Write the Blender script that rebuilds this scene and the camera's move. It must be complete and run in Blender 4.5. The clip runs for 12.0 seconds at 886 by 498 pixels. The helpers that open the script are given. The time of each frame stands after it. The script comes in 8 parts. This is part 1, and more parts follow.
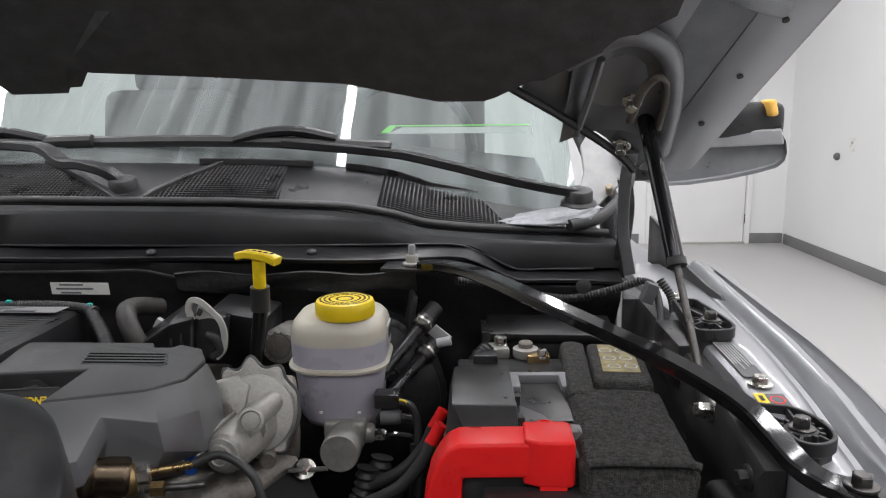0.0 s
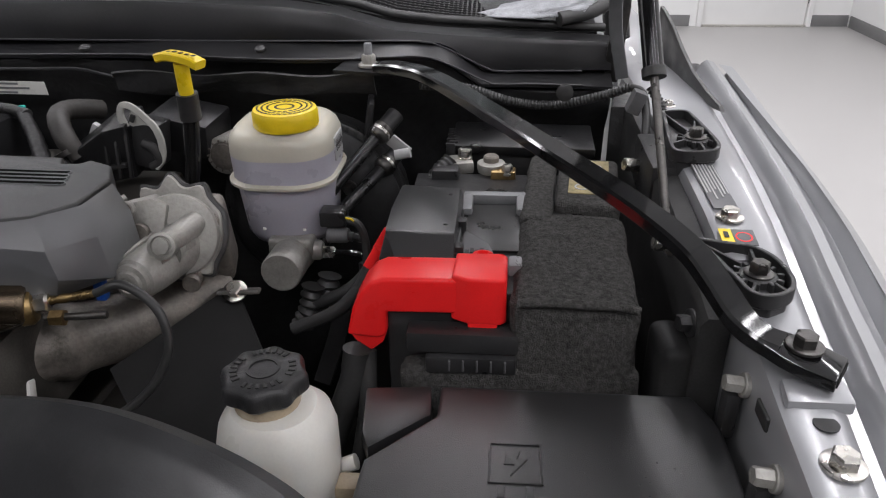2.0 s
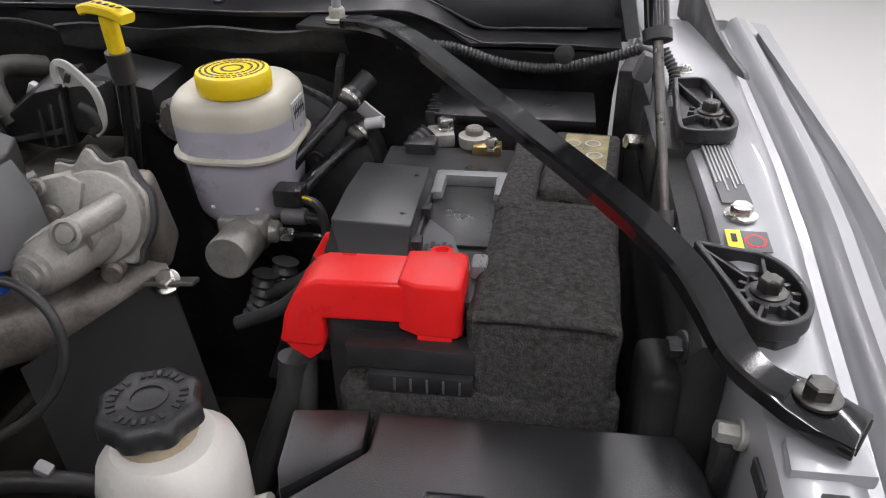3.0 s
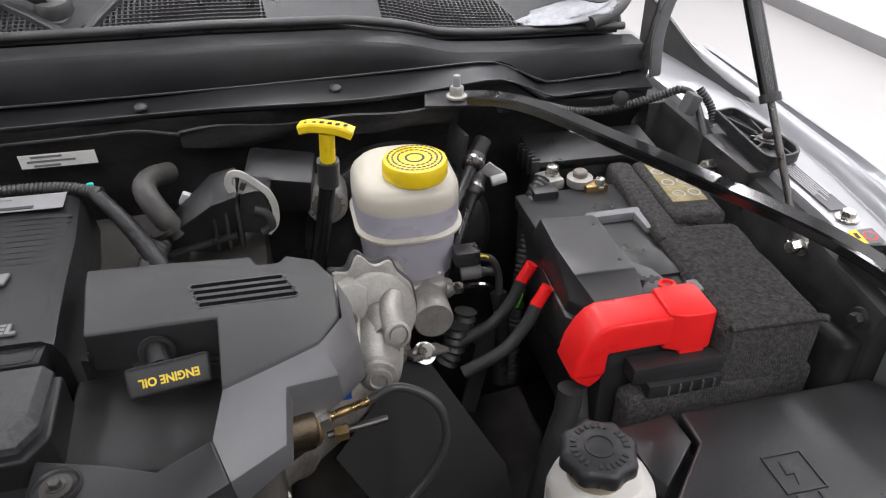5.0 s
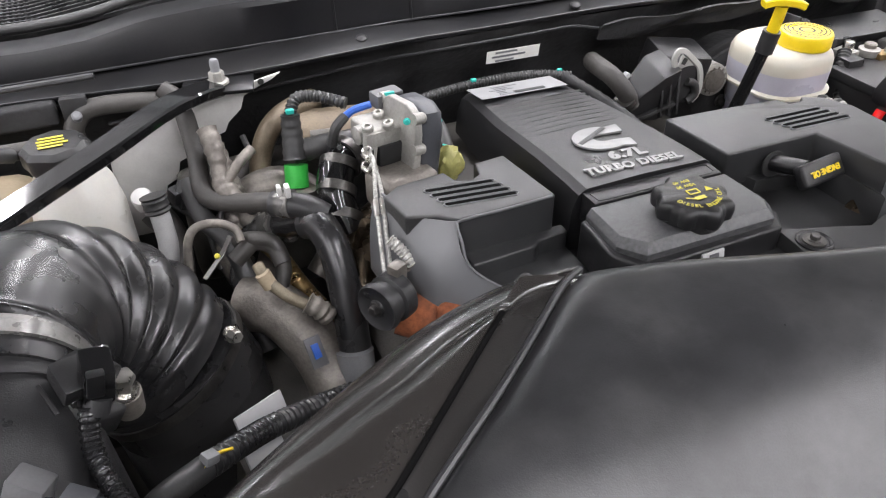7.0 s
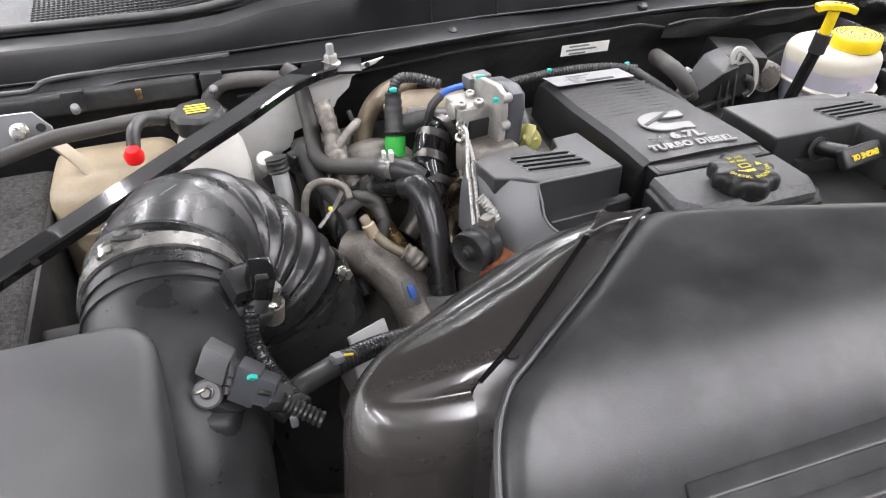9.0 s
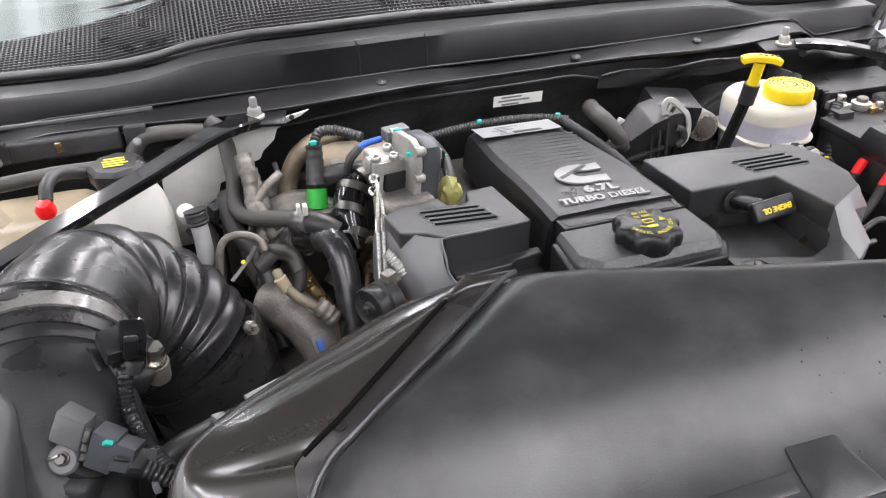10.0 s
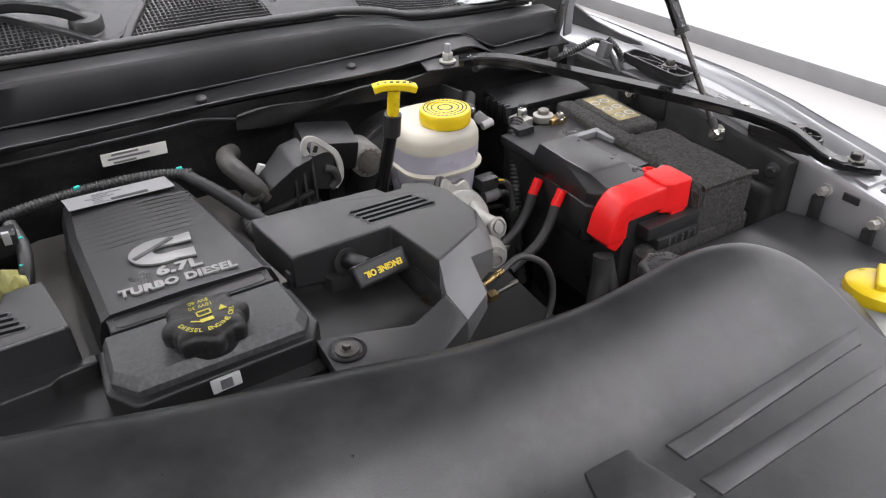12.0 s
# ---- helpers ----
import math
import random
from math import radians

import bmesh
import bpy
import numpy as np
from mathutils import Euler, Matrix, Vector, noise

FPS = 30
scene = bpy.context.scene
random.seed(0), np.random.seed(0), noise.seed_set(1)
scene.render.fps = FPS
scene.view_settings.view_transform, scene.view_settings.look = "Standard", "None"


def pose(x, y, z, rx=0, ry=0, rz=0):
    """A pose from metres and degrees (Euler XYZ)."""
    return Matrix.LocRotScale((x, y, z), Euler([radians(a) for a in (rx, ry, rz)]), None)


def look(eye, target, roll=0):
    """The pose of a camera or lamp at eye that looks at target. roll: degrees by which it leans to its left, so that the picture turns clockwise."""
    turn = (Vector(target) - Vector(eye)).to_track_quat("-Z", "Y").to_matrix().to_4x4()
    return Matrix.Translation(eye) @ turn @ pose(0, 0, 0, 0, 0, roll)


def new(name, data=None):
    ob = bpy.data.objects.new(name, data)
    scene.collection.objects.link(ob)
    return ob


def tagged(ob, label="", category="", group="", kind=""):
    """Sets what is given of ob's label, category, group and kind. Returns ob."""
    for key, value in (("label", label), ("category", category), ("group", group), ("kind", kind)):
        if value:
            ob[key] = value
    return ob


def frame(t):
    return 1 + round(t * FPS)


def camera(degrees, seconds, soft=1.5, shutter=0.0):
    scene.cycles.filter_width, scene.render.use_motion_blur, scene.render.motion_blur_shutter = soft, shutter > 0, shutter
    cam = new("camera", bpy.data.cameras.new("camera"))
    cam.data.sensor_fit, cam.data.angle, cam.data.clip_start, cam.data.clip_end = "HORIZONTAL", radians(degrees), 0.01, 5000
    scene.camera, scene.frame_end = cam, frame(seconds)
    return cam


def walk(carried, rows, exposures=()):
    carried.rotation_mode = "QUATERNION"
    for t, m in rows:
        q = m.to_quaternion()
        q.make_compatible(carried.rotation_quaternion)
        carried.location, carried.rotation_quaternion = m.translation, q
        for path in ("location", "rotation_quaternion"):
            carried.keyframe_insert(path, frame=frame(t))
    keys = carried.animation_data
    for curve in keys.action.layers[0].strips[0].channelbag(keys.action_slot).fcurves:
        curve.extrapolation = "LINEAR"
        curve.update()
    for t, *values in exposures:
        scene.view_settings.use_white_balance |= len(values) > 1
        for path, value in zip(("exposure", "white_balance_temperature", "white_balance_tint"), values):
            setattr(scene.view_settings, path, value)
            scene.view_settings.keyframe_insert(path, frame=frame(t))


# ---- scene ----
cam = camera(62.2, 12.0, 1.15)
PATH = [
    (0, (0.026, 0.013, 1.525), (-0.021, 1.977, 1.151), -0.6),
    (0.5, (0.066, 0.08, 1.492), (0.016, 2.005, 0.951), -0.6),
    (1, (0.072, 0.088, 1.504), (0.02, 1.964, 0.812), -0.5),
    (1.5, (0.087, 0.072, 1.527), (0.004, 1.881, 0.678), -0.7),
    (2, (0.133, 0.116, 1.532), (-0.023, 1.883, 0.607), -0.8),
    (2.5, (0.18, 0.197, 1.514), (-0.047, 1.934, 0.548), -0.8),
    (3, (0.19, 0.239, 1.511), (-0.05, 1.933, 0.475), -0.9),
    (3.5, (0.114, 0.191, 1.563), (-0.092, 1.87, 0.496), -0.8),
    (3.7, (0.065, 0.162, 1.588), (-0.089, 1.847, 0.522), -0.8),
    (5.3, (-0.38, 0.19, 1.674), (0.092, 1.781, 0.557), -0.3),
    (5.5, (-0.47, 0.196, 1.671), (0.06, 1.769, 0.554), -0.3),
    (6, (-0.698, 0.194, 1.694), (-0.093, 1.727, 0.561), -0.3),
    (6.5, (-0.899, 0.19, 1.687), (-0.27, 1.693, 0.528), -0.4),
    (7, (-1.035, 0.169, 1.674), (-0.421, 1.653, 0.483), -0.6),
    (7.5, (-1.105, 0.105, 1.673), (-0.513, 1.59, 0.471), -0.7),
    (7.7, (-1.135, 0.087, 1.674), (-0.558, 1.576, 0.471), -0.6),
    (9.3, (-1.121, 0.048, 1.717), (-0.624, 1.6, 0.557), -0.8),
    (9.5, (-1.101, 0.041, 1.721), (-0.603, 1.61, 0.586), -0.9),
    (10, (-1.008, 0.033, 1.721), (-0.506, 1.627, 0.622), -1.1),
    (10.5, (-0.885, 0.046, 1.715), (-0.353, 1.633, 0.62), -1.1),
    (11, (-0.766, 0.053, 1.706), (-0.149, 1.61, 0.612), -1.1),
    (11.5, (-0.672, 0.055, 1.704), (0.087, 1.547, 0.61), -1.0),
    (12, (-0.656, 0.068, 1.699), (0.201, 1.509, 0.608), -1.2),
]
EXPOSURES = [(0.0, -1.02, 6450, 12), (0.5, -1.25, 6450, 12), (1.0, -1.2, 6450, 12), (1.5, -1.07, 6450, 12), (2.0, -1.02, 6450, 14), (2.5, -0.83, 6450, 14), (3.5, -0.67, 6450, 14), (5.5, -0.34, 6450, 14), (6.5, -0.06, 6450, 14), (7.5, 0.36, 6450, 14), (9.5, 0.45, 6450, 14), (10.5, 0.20, 6450, 14), (11.0, 0.15, 6450, 14), (11.5, 0.03, 6450, 14), (12.0, -0.30, 6450, 14)]
walk(cam, [(t, look(eye, target, roll)) for t, eye, target, roll in PATH], EXPOSURES)

# ---- world, light ----
import functools
from mathutils.bvhtree import BVHTree

world = bpy.data.worlds.new("world")
scene.world = world
world.use_nodes = True
world.node_tree.nodes["Background"].inputs["Color"].default_value = (0.8, 0.85, 0.9, 1)
world.node_tree.nodes["Background"].inputs["Strength"].default_value = 0.05

XC = -0.60          # the truck's middle line
WALL_Y, WALL_X, CEIL = 8.28, 3.67, 3.6


def strip_lamp(x, y, length, watts):
    lamp = bpy.data.lights.new("ceiling_strip", "AREA")
    lamp.shape, lamp.size, lamp.size_y, lamp.energy = "RECTANGLE", 0.085, length, watts
    lamp.color = (0.985, 0.985, 1.0)
    ob = new("ceiling_strip_lamp", lamp)
    ob.location = (x, y, CEIL - 0.09)
    return ob


for lx in (-4.3, -2.35, -0.2, 1.05, 2.85):
    strip_lamp(lx, 1.75, 9.3, 200)


# ---- materials ----
def mat(name, col, rough=0.5, metal=0.0, var=0.25, scale=30.0, bump=0.15, fine=400.0, rvar=0.12, dirt=None, trans=0.0, coat=0.0, island=0.0, dust=0.0, spec=0.5, bdist=0.001, smudge=0.0):
    """A surface with grain and stains at two scales."""
    m = bpy.data.materials.new(name)
    m.use_nodes = True
    nt = m.node_tree
    n, l = nt.nodes, nt.links
    b = n["Principled BSDF"]
    b.inputs["Metallic"].default_value = metal
    b.inputs["Specular IOR Level"].default_value = spec
    b.inputs["Transmission Weight"].default_value = trans
    b.inputs["Coat Weight"].default_value = coat
    tc = n.new("ShaderNodeTexCoord")
    big = n.new("ShaderNodeTexNoise")
    big.inputs["Scale"].default_value, big.inputs["Detail"].default_value = scale, 5
    sml = n.new("ShaderNodeTexNoise")
    sml.inputs["Scale"].default_value, sml.inputs["Detail"].default_value = fine, 3
    l.new(tc.outputs["Object"], big.inputs["Vector"])
    l.new(tc.outputs["Object"], sml.inputs["Vector"])
    ramp = n.new("ShaderNodeMapRange")
    ramp.inputs["From Min"].default_value, ramp.inputs["From Max"].default_value = 0.3, 0.7
    l.new(big.outputs["Fac"], ramp.inputs["Value"])
    mix = n.new("ShaderNodeMix")
    mix.data_type = "RGBA"
    lo = [max(0.0, c * (1 - var)) for c in col]
    hi = [min(1.0, c * (1 + var)) for c in col] if dirt is None else dirt
    mix.inputs["A"].default_value, mix.inputs["B"].default_value = (*lo, 1), (*hi, 1)
    l.new(ramp.outputs["Result"], mix.inputs["Factor"])
    grain = n.new("ShaderNodeMix")
    grain.data_type, grain.blend_type = "RGBA", "MULTIPLY"
    grain.inputs["Factor"].default_value = min(1.0, var * 1.2)
    g2 = n.new("ShaderNodeMapRange")
    g2.inputs["From Min"].default_value, g2.inputs["From Max"].default_value = 0.3, 0.6
    g2.inputs["To Min"].default_value = 0.5
    l.new(sml.outputs["Fac"], g2.inputs["Value"])
    l.new(mix.outputs["Result"], grain.inputs["A"])
    l.new(g2.outputs["Result"], grain.inputs["B"])
    last = grain.outputs["Result"]
    if dust > 0:
        dn = n.new("ShaderNodeTexNoise")
        dn.inputs["Scale"].default_value, dn.inputs["Detail"].default_value, dn.inputs["Roughness"].default_value = 9, 6, 0.55
        l.new(tc.outputs["Object"], dn.inputs["Vector"])
        dr = n.new("ShaderNodeMapRange")
        dr.inputs["From Min"].default_value, dr.inputs["From Max"].default_value = 0.42, 0.80
        dr.inputs["To Max"].default_value = dust
        l.new(dn.outputs["Fac"], dr.inputs["Value"])
        dm = n.new("ShaderNodeMix")
        dm.data_type = "RGBA"
        dm.inputs["B"].default_value = (0.16, 0.15, 0.135, 1)
        l.new(dr.outputs["Result"], dm.inputs["Factor"])
        l.new(last, dm.inputs["A"])
        last = dm.outputs["Result"]
    if smudge > 0:
        sn = n.new("ShaderNodeTexNoise")
        sn.inputs["Scale"].default_value, sn.inputs["Detail"].default_value, sn.inputs["Roughness"].default_value = 13, 9, 0.62
        l.new(tc.outputs["Object"], sn.inputs["Vector"])
        sr = n.new("ShaderNodeMapRange")
        sr.inputs["From Min"].default_value, sr.inputs["From Max"].default_value = 0.47, 0.64
        sr.inputs["To Max"].default_value = smudge
        l.new(sn.outputs["Fac"], sr.inputs["Value"])
        sm = n.new("ShaderNodeMix")
        sm.data_type = "RGBA"
        sm.inputs["B"].default_value = (0.15, 0.148, 0.145, 1)
        l.new(sr.outputs["Result"], sm.inputs["Factor"])
        l.new(last, sm.inputs["A"])
        last = sm.outputs["Result"]
    l.new(last, b.inputs["Base Color"])
    rr = n.new("ShaderNodeMapRange")
    rr.inputs["To Min"].default_value, rr.inputs["To Max"].default_value = max(0.02, rough - rvar), min(1.0, rough + rvar)
    l.new(ramp.outputs["Result"], rr.inputs["Value"])
    l.new(rr.outputs["Result"], b.inputs["Roughness"])
    if bump > 0:
        bp = n.new("ShaderNodeBump")
        bp.inputs["Strength"].default_value, bp.inputs["Distance"].default_value = bump, bdist
        l.new(sml.outputs["Fac"], bp.inputs["Height"])
        l.new(bp.outputs["Normal"], b.inputs["Normal"])
    return m


M = {}
M["wall"] = mat("wall_paint", (0.82, 0.82, 0.81), 0.6, var=0.02, scale=1.5, bump=0.05)
M["ceil"] = mat("ceiling_sheet", (0.78, 0.79, 0.80), 0.5, var=0.04, scale=2, bump=0.03)
M["floor"] = mat("epoxy_floor", (0.46, 0.45, 0.44), 0.34, var=0.025, scale=3, fine=120, bump=0.02, rvar=0.03)
M["base"] = mat("grey_baseboard", (0.20, 0.20, 0.20), 0.5, var=0.08, scale=6)
M["door"] = mat("door_paint", (0.84, 0.84, 0.83), 0.45, var=0.02, scale=3, bump=0.02)
M["black"] = mat("black_plastic", (0.025, 0.025, 0.026), 0.36, var=0.35, scale=25, fine=900, bump=0.3, dust=0.05, spec=0.38)
M["blackd"] = mat("dusty_black_plastic", (0.030, 0.030, 0.0305), 0.5, var=0.3, scale=18, fine=500, bump=0.3, dust=0.08, spec=0.35)
M["insul"] = mat("firewall_insulation", (0.031, 0.031, 0.032), 0.42, var=0.4, scale=14, fine=90, bump=0.5, dust=0.05, spec=0.25, bdist=0.003)
# Paler than the beam paint: glints along thin lips put into the colour.
M["edge"] = mat("painted_edge_glint", (0.028, 0.028, 0.030), 0.42, var=0.3, scale=60, bump=0.05, spec=0.45)
M["lidblk"] = mat("satin_lid_plastic", (0.062, 0.062, 0.064), 0.46, var=0.15, scale=9, fine=1300, bump=0.3, rvar=0.05, dust=0.12, spec=1.0)
M["fuselid"] = mat("dusty_lid_plastic", (0.016, 0.016, 0.017), 0.34, var=0.15, scale=6, fine=900, bump=0.25, rvar=0.05, dust=0.05, spec=0.75)
M["film"] = mat("creased_black_film", (0.014, 0.014, 0.014), 0.34, var=0.4, scale=22, fine=45, bump=0.10, rvar=0.12, dust=0.15, spec=0.4, bdist=0.004)
M["lightgrey"] = mat("light_grey_plastic", (0.19, 0.193, 0.20), 0.42, var=0.15, scale=30, bump=0.06, dust=0.1)
M["orange"] = mat("orange_sticker", (0.75, 0.20, 0.02), 0.5, var=0.1, scale=40, bump=0.0)
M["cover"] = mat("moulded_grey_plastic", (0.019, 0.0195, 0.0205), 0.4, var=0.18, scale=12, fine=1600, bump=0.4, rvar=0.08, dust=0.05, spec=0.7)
M["coverblk"] = mat("moulded_black_plastic", (0.011, 0.011, 0.0118), 0.33, var=0.2, scale=14, fine=1500, bump=0.3, rvar=0.06, dust=0.03, spec=0.42)
M["coverflat"] = mat("brushed_grey_panel", (0.050, 0.051, 0.053), 0.40, var=0.6, scale=260, fine=1500, bump=0.5, rvar=0.06, spec=0.75)
# Same plastic as the wings, paler: light on flanks and rims put into colour.
M["flanklit"] = mat("grey_plastic_lit_colour", (0.115, 0.117, 0.122), 0.36, var=0.15, scale=20, fine=1700, bump=0.35, rvar=0.06, spec=1.0)
M["shroud"] = mat("satin_shroud_plastic", (0.028, 0.0285, 0.030), 0.33, var=0.2, scale=32, fine=900, bump=0.12, rvar=0.02, dust=0.05, spec=0.5, smudge=0.16)
M["gloss"] = mat("glossy_duct_plastic", (0.030, 0.0272, 0.0255), 0.2, var=0.1, scale=6, fine=600, bump=0.0, rvar=0.03, dust=0.05, spec=0.9)
M["strip"] = mat("satin_strip_plastic", (0.028, 0.026, 0.025), 0.3, var=0.1, scale=12, fine=700, bump=0.15, rvar=0.04, dust=0.1, spec=0.8)
M["paintblk"] = mat("black_paint", (0.009, 0.009, 0.0095), 0.08, var=0.2, scale=10, fine=300, bump=0.02, rvar=0.02, coat=0.0, spec=0.5)
M["beam"] = mat("satin_black_paint", (0.010, 0.010, 0.011), 0.36, var=0.3, scale=7, fine=300, bump=0.05, rvar=0.08, dust=0.04, spec=0.25)
M["rubber"] = mat("rubber", (0.032, 0.032, 0.032), 0.45, var=0.3, scale=30, bump=0.2, dust=0.06)
M["rubberg"] = mat("glossy_black_rubber", (0.017, 0.017, 0.018), 0.27, var=0.25, scale=20, bump=0.08, rvar=0.08, dust=0.10)
M["hose"] = mat("grey_rubber_hose", (0.040, 0.037, 0.034), 0.55, var=0.3, scale=40, bump=0.3, dust=0.2)
M["felt"] = mat("felt", (0.082, 0.080, 0.077), 0.95, var=0.4, scale=210, fine=620, bump=1.0, rvar=0.02, spec=0.1, bdist=0.004)
M["pad"] = mat("hood_pad_fibre", (0.085, 0.083, 0.082), 0.9, var=0.22, scale=40, fine=500, bump=0.6, spec=0.3)
# Dull black for the bracket sheet, and for shade painted into openings.
M["void"] = mat("dull_black_and_hollow_shade", (0.026, 0.026, 0.026), 0.9, var=0.1, bump=0.0, spec=0.1)
M["liner"] = mat("dull_black_sheet", (0.030, 0.030, 0.030), 0.6, var=0.4, scale=20, bump=0.2, dust=0.08, spec=0.2)
M["dark"] = mat("grimy_dark_metal", (0.060, 0.056, 0.050), 0.5, var=0.5, scale=20, bump=0.4, dust=0.4)
M["cast"] = mat("cast_aluminium", (0.34, 0.33, 0.305), 0.46, 0.4, var=0.22, scale=45, fine=300, bump=0.5, dust=0.15)
M["castd"] = mat("dull_cast_aluminium", (0.19, 0.172, 0.152), 0.45, 0.4, var=0.4, scale=35, fine=260, bump=0.6, dust=0.25)
M["band"] = mat("clamp_band_steel", (0.20, 0.195, 0.185), 0.30, 0.5, var=0.35, scale=40, bump=0.08)
M["steel"] = mat("zinc_steel", (0.62, 0.60, 0.56), 0.28, 1.0, var=0.15, scale=80, bump=0.1)
M["dsteel"] = mat("dark_steel", (0.12, 0.115, 0.11), 0.38, 0.9, var=0.3, scale=60, bump=0.15)
M["brass"] = mat("tarnished_brass", (0.32, 0.22, 0.10), 0.32, 0.9, var=0.35, scale=60, bump=0.15)
M["bronze"] = mat("heat_tinted_steel", (0.13, 0.10, 0.07), 0.25, 0.9, var=0.4, scale=30, bump=0.1)
M["silver"] = mat("silver_car_paint", (0.34, 0.345, 0.355), 0.34, 0.4, var=0.06, scale=14, fine=2500, bump=0.03, rvar=0.05, coat=0.35)
M["pillarp"] = mat("pale_grey_primer", (0.36, 0.36, 0.355), 0.5, var=0.15, scale=30, fine=500, bump=0.1, dust=0.1)
M["hosebeige"] = mat("beige_braided_line", (0.20, 0.17, 0.12), 0.5, 0.2, var=0.35, scale=50, fine=700, bump=0.4)
M["primer"] = mat("thin_silver_paint", (0.23, 0.235, 0.245), 0.36, 0.4, var=0.18, scale=20, fine=600, bump=0.06, rvar=0.1, dust=0.2)
M["red"] = mat("red_plastic", (0.86, 0.018, 0.018), 0.36, var=0.08, scale=20, fine=700, bump=0.08, spec=0.3)
M["yellow"] = mat("yellow_plastic", (0.83, 0.60, 0.012), 0.36, var=0.08, scale=30, fine=500, bump=0.08)
M["yprint"] = mat("yellow_print", (0.62, 0.55, 0.05), 0.5, var=0.08, scale=30, bump=0.0)
M["yfelt"] = mat("worn_yellow_print", (0.30, 0.25, 0.13), 0.8, var=0.4, scale=50, bump=0.2)
M["green"] = mat("green_clip", (0.03, 0.38, 0.05), 0.4, var=0.15, scale=40)
M["lime"] = mat("lime_plastic", (0.16, 0.80, 0.05), 0.4, var=0.05, scale=40)
M["teal"] = mat("teal_paint_mark", (0.02, 0.42, 0.36), 0.5, var=0.1, scale=40)
M["blue"] = mat("blue_plastic", (0.02, 0.10, 0.45), 0.4, var=0.1, scale=40)
M["lever"] = mat("off_white_lever", (0.40, 0.395, 0.37), 0.4, var=0.1, scale=30, bump=0.05)
M["white"] = mat("white_plastic", (0.80, 0.79, 0.75), 0.32, var=0.05, scale=20, bump=0.04)
M["cream"] = mat("aged_white_plastic", (0.38, 0.31, 0.215), 0.42, var=0.2, scale=12, bump=0.05)
M["label"] = mat("paper_label", (0.42, 0.42, 0.42), 0.5, var=0.04, scale=30, bump=0.02)
M["silverlab"] = mat("matt_silver_label", (0.24, 0.24, 0.243), 0.5, 0.2, var=0.06, scale=60, bump=0.02)
# Near-black stands in for the shade inside slots that have no depth.
M["painted_hole"] = mat("painted_slot_shade", (0.005, 0.005, 0.005), 0.9, var=0.05, bump=0.0, spec=0.05)
# Black for print, and for the shade of holes drawn as flat discs.
M["ink_shade"] = mat("black_ink_and_hole_shade", (0.026, 0.026, 0.026), 0.6, var=0.05, scale=30, bump=0.0)
M["greylab"] = mat("grey_label", (0.10, 0.10, 0.105), 0.5, var=0.1, scale=30, bump=0.02)
M["silverp"] = mat("silver_print", (0.25, 0.25, 0.247), 0.48, 0.25, var=0.08, scale=40, bump=0.02)
M["rust"] = mat("rusty_iron", (0.24, 0.075, 0.03), 0.8, 0.1, var=0.6, scale=40, fine=200, bump=0.6)
M["shield"] = mat("aluminium_heat_shield", (0.62, 0.61, 0.59), 0.45, 0.15, var=0.08, scale=30, bump=0.06)
M["greyplug"] = mat("grey_connector", (0.105, 0.105, 0.108), 0.45, var=0.15, scale=30, bump=0.05)
M["slate"] = mat("slate_grey_housing", (0.055, 0.058, 0.066), 0.42, var=0.15, scale=25, bump=0.1, dust=0.1)
M["amber"] = mat("amber_lens", (0.95, 0.55, 0.12), 0.2, var=0.05, scale=30, bump=0.0)
M["seat"] = mat("seat_fabric", (0.13, 0.12, 0.11), 0.8, var=0.2, scale=30)


def milky(name, col, rough):
    m = mat(name, col, rough, var=0.06, scale=14, bump=0.03)
    b = m.node_tree.nodes["Principled BSDF"]
    b.inputs["Subsurface Weight"].default_value = 0.35
    b.inputs["Subsurface Radius"].default_value = (0.02, 0.017, 0.014)
    b.inputs["Subsurface Scale"].default_value = 0.6
    return m


M["milk"] = milky("milky_plastic", (0.50, 0.475, 0.40), 0.34)
M["milkw"] = milky("white_milky_plastic", (0.66, 0.645, 0.60), 0.34)
M["milkl"] = milky("fluid_filled_plastic", (0.42, 0.41, 0.465), 0.34)

glass = bpy.data.materials.new("windshield_glass")
glass.use_nodes = True
gn, gl = glass.node_tree.nodes, glass.node_tree.links
gt = gn.new("ShaderNodeBsdfTransparent")
gt.inputs["Color"].default_value = (0.60, 0.70, 0.66, 1)
gg = gn.new("ShaderNodeBsdfGlossy")
gg.inputs["Roughness"].default_value = 0.015
gf = gn.new("ShaderNodeFresnel")
gf.inputs["IOR"].default_value = 1.6
gm = gn.new("ShaderNodeMixShader")
gl.new(gf.outputs["Fac"], gm.inputs["Fac"])
gl.new(gt.outputs["BSDF"], gm.inputs[1])
gl.new(gg.outputs["BSDF"], gm.inputs[2])
# a thin pale film, denser in long streaks
gtc, gmap, gno = gn.new("ShaderNodeTexCoord"), gn.new("ShaderNodeMapping"), gn.new("ShaderNodeTexNoise")
gmap.inputs["Scale"].default_value = (26, 1.2, 1.2)
gno.inputs["Scale"].default_value, gno.inputs["Detail"].default_value = 1.0, 6
grr, gd, gm2 = gn.new("ShaderNodeMapRange"), gn.new("ShaderNodeBsdfDiffuse"), gn.new("ShaderNodeMixShader")
grr.inputs["From Min"].default_value, grr.inputs["From Max"].default_value = 0.35, 0.7
grr.inputs["To Min"].default_value, grr.inputs["To Max"].default_value = 0.10, 0.30
gd.inputs["Color"].default_value = (0.55, 0.60, 0.60, 1)
gl.new(gtc.outputs["Object"], gmap.inputs["Vector"])
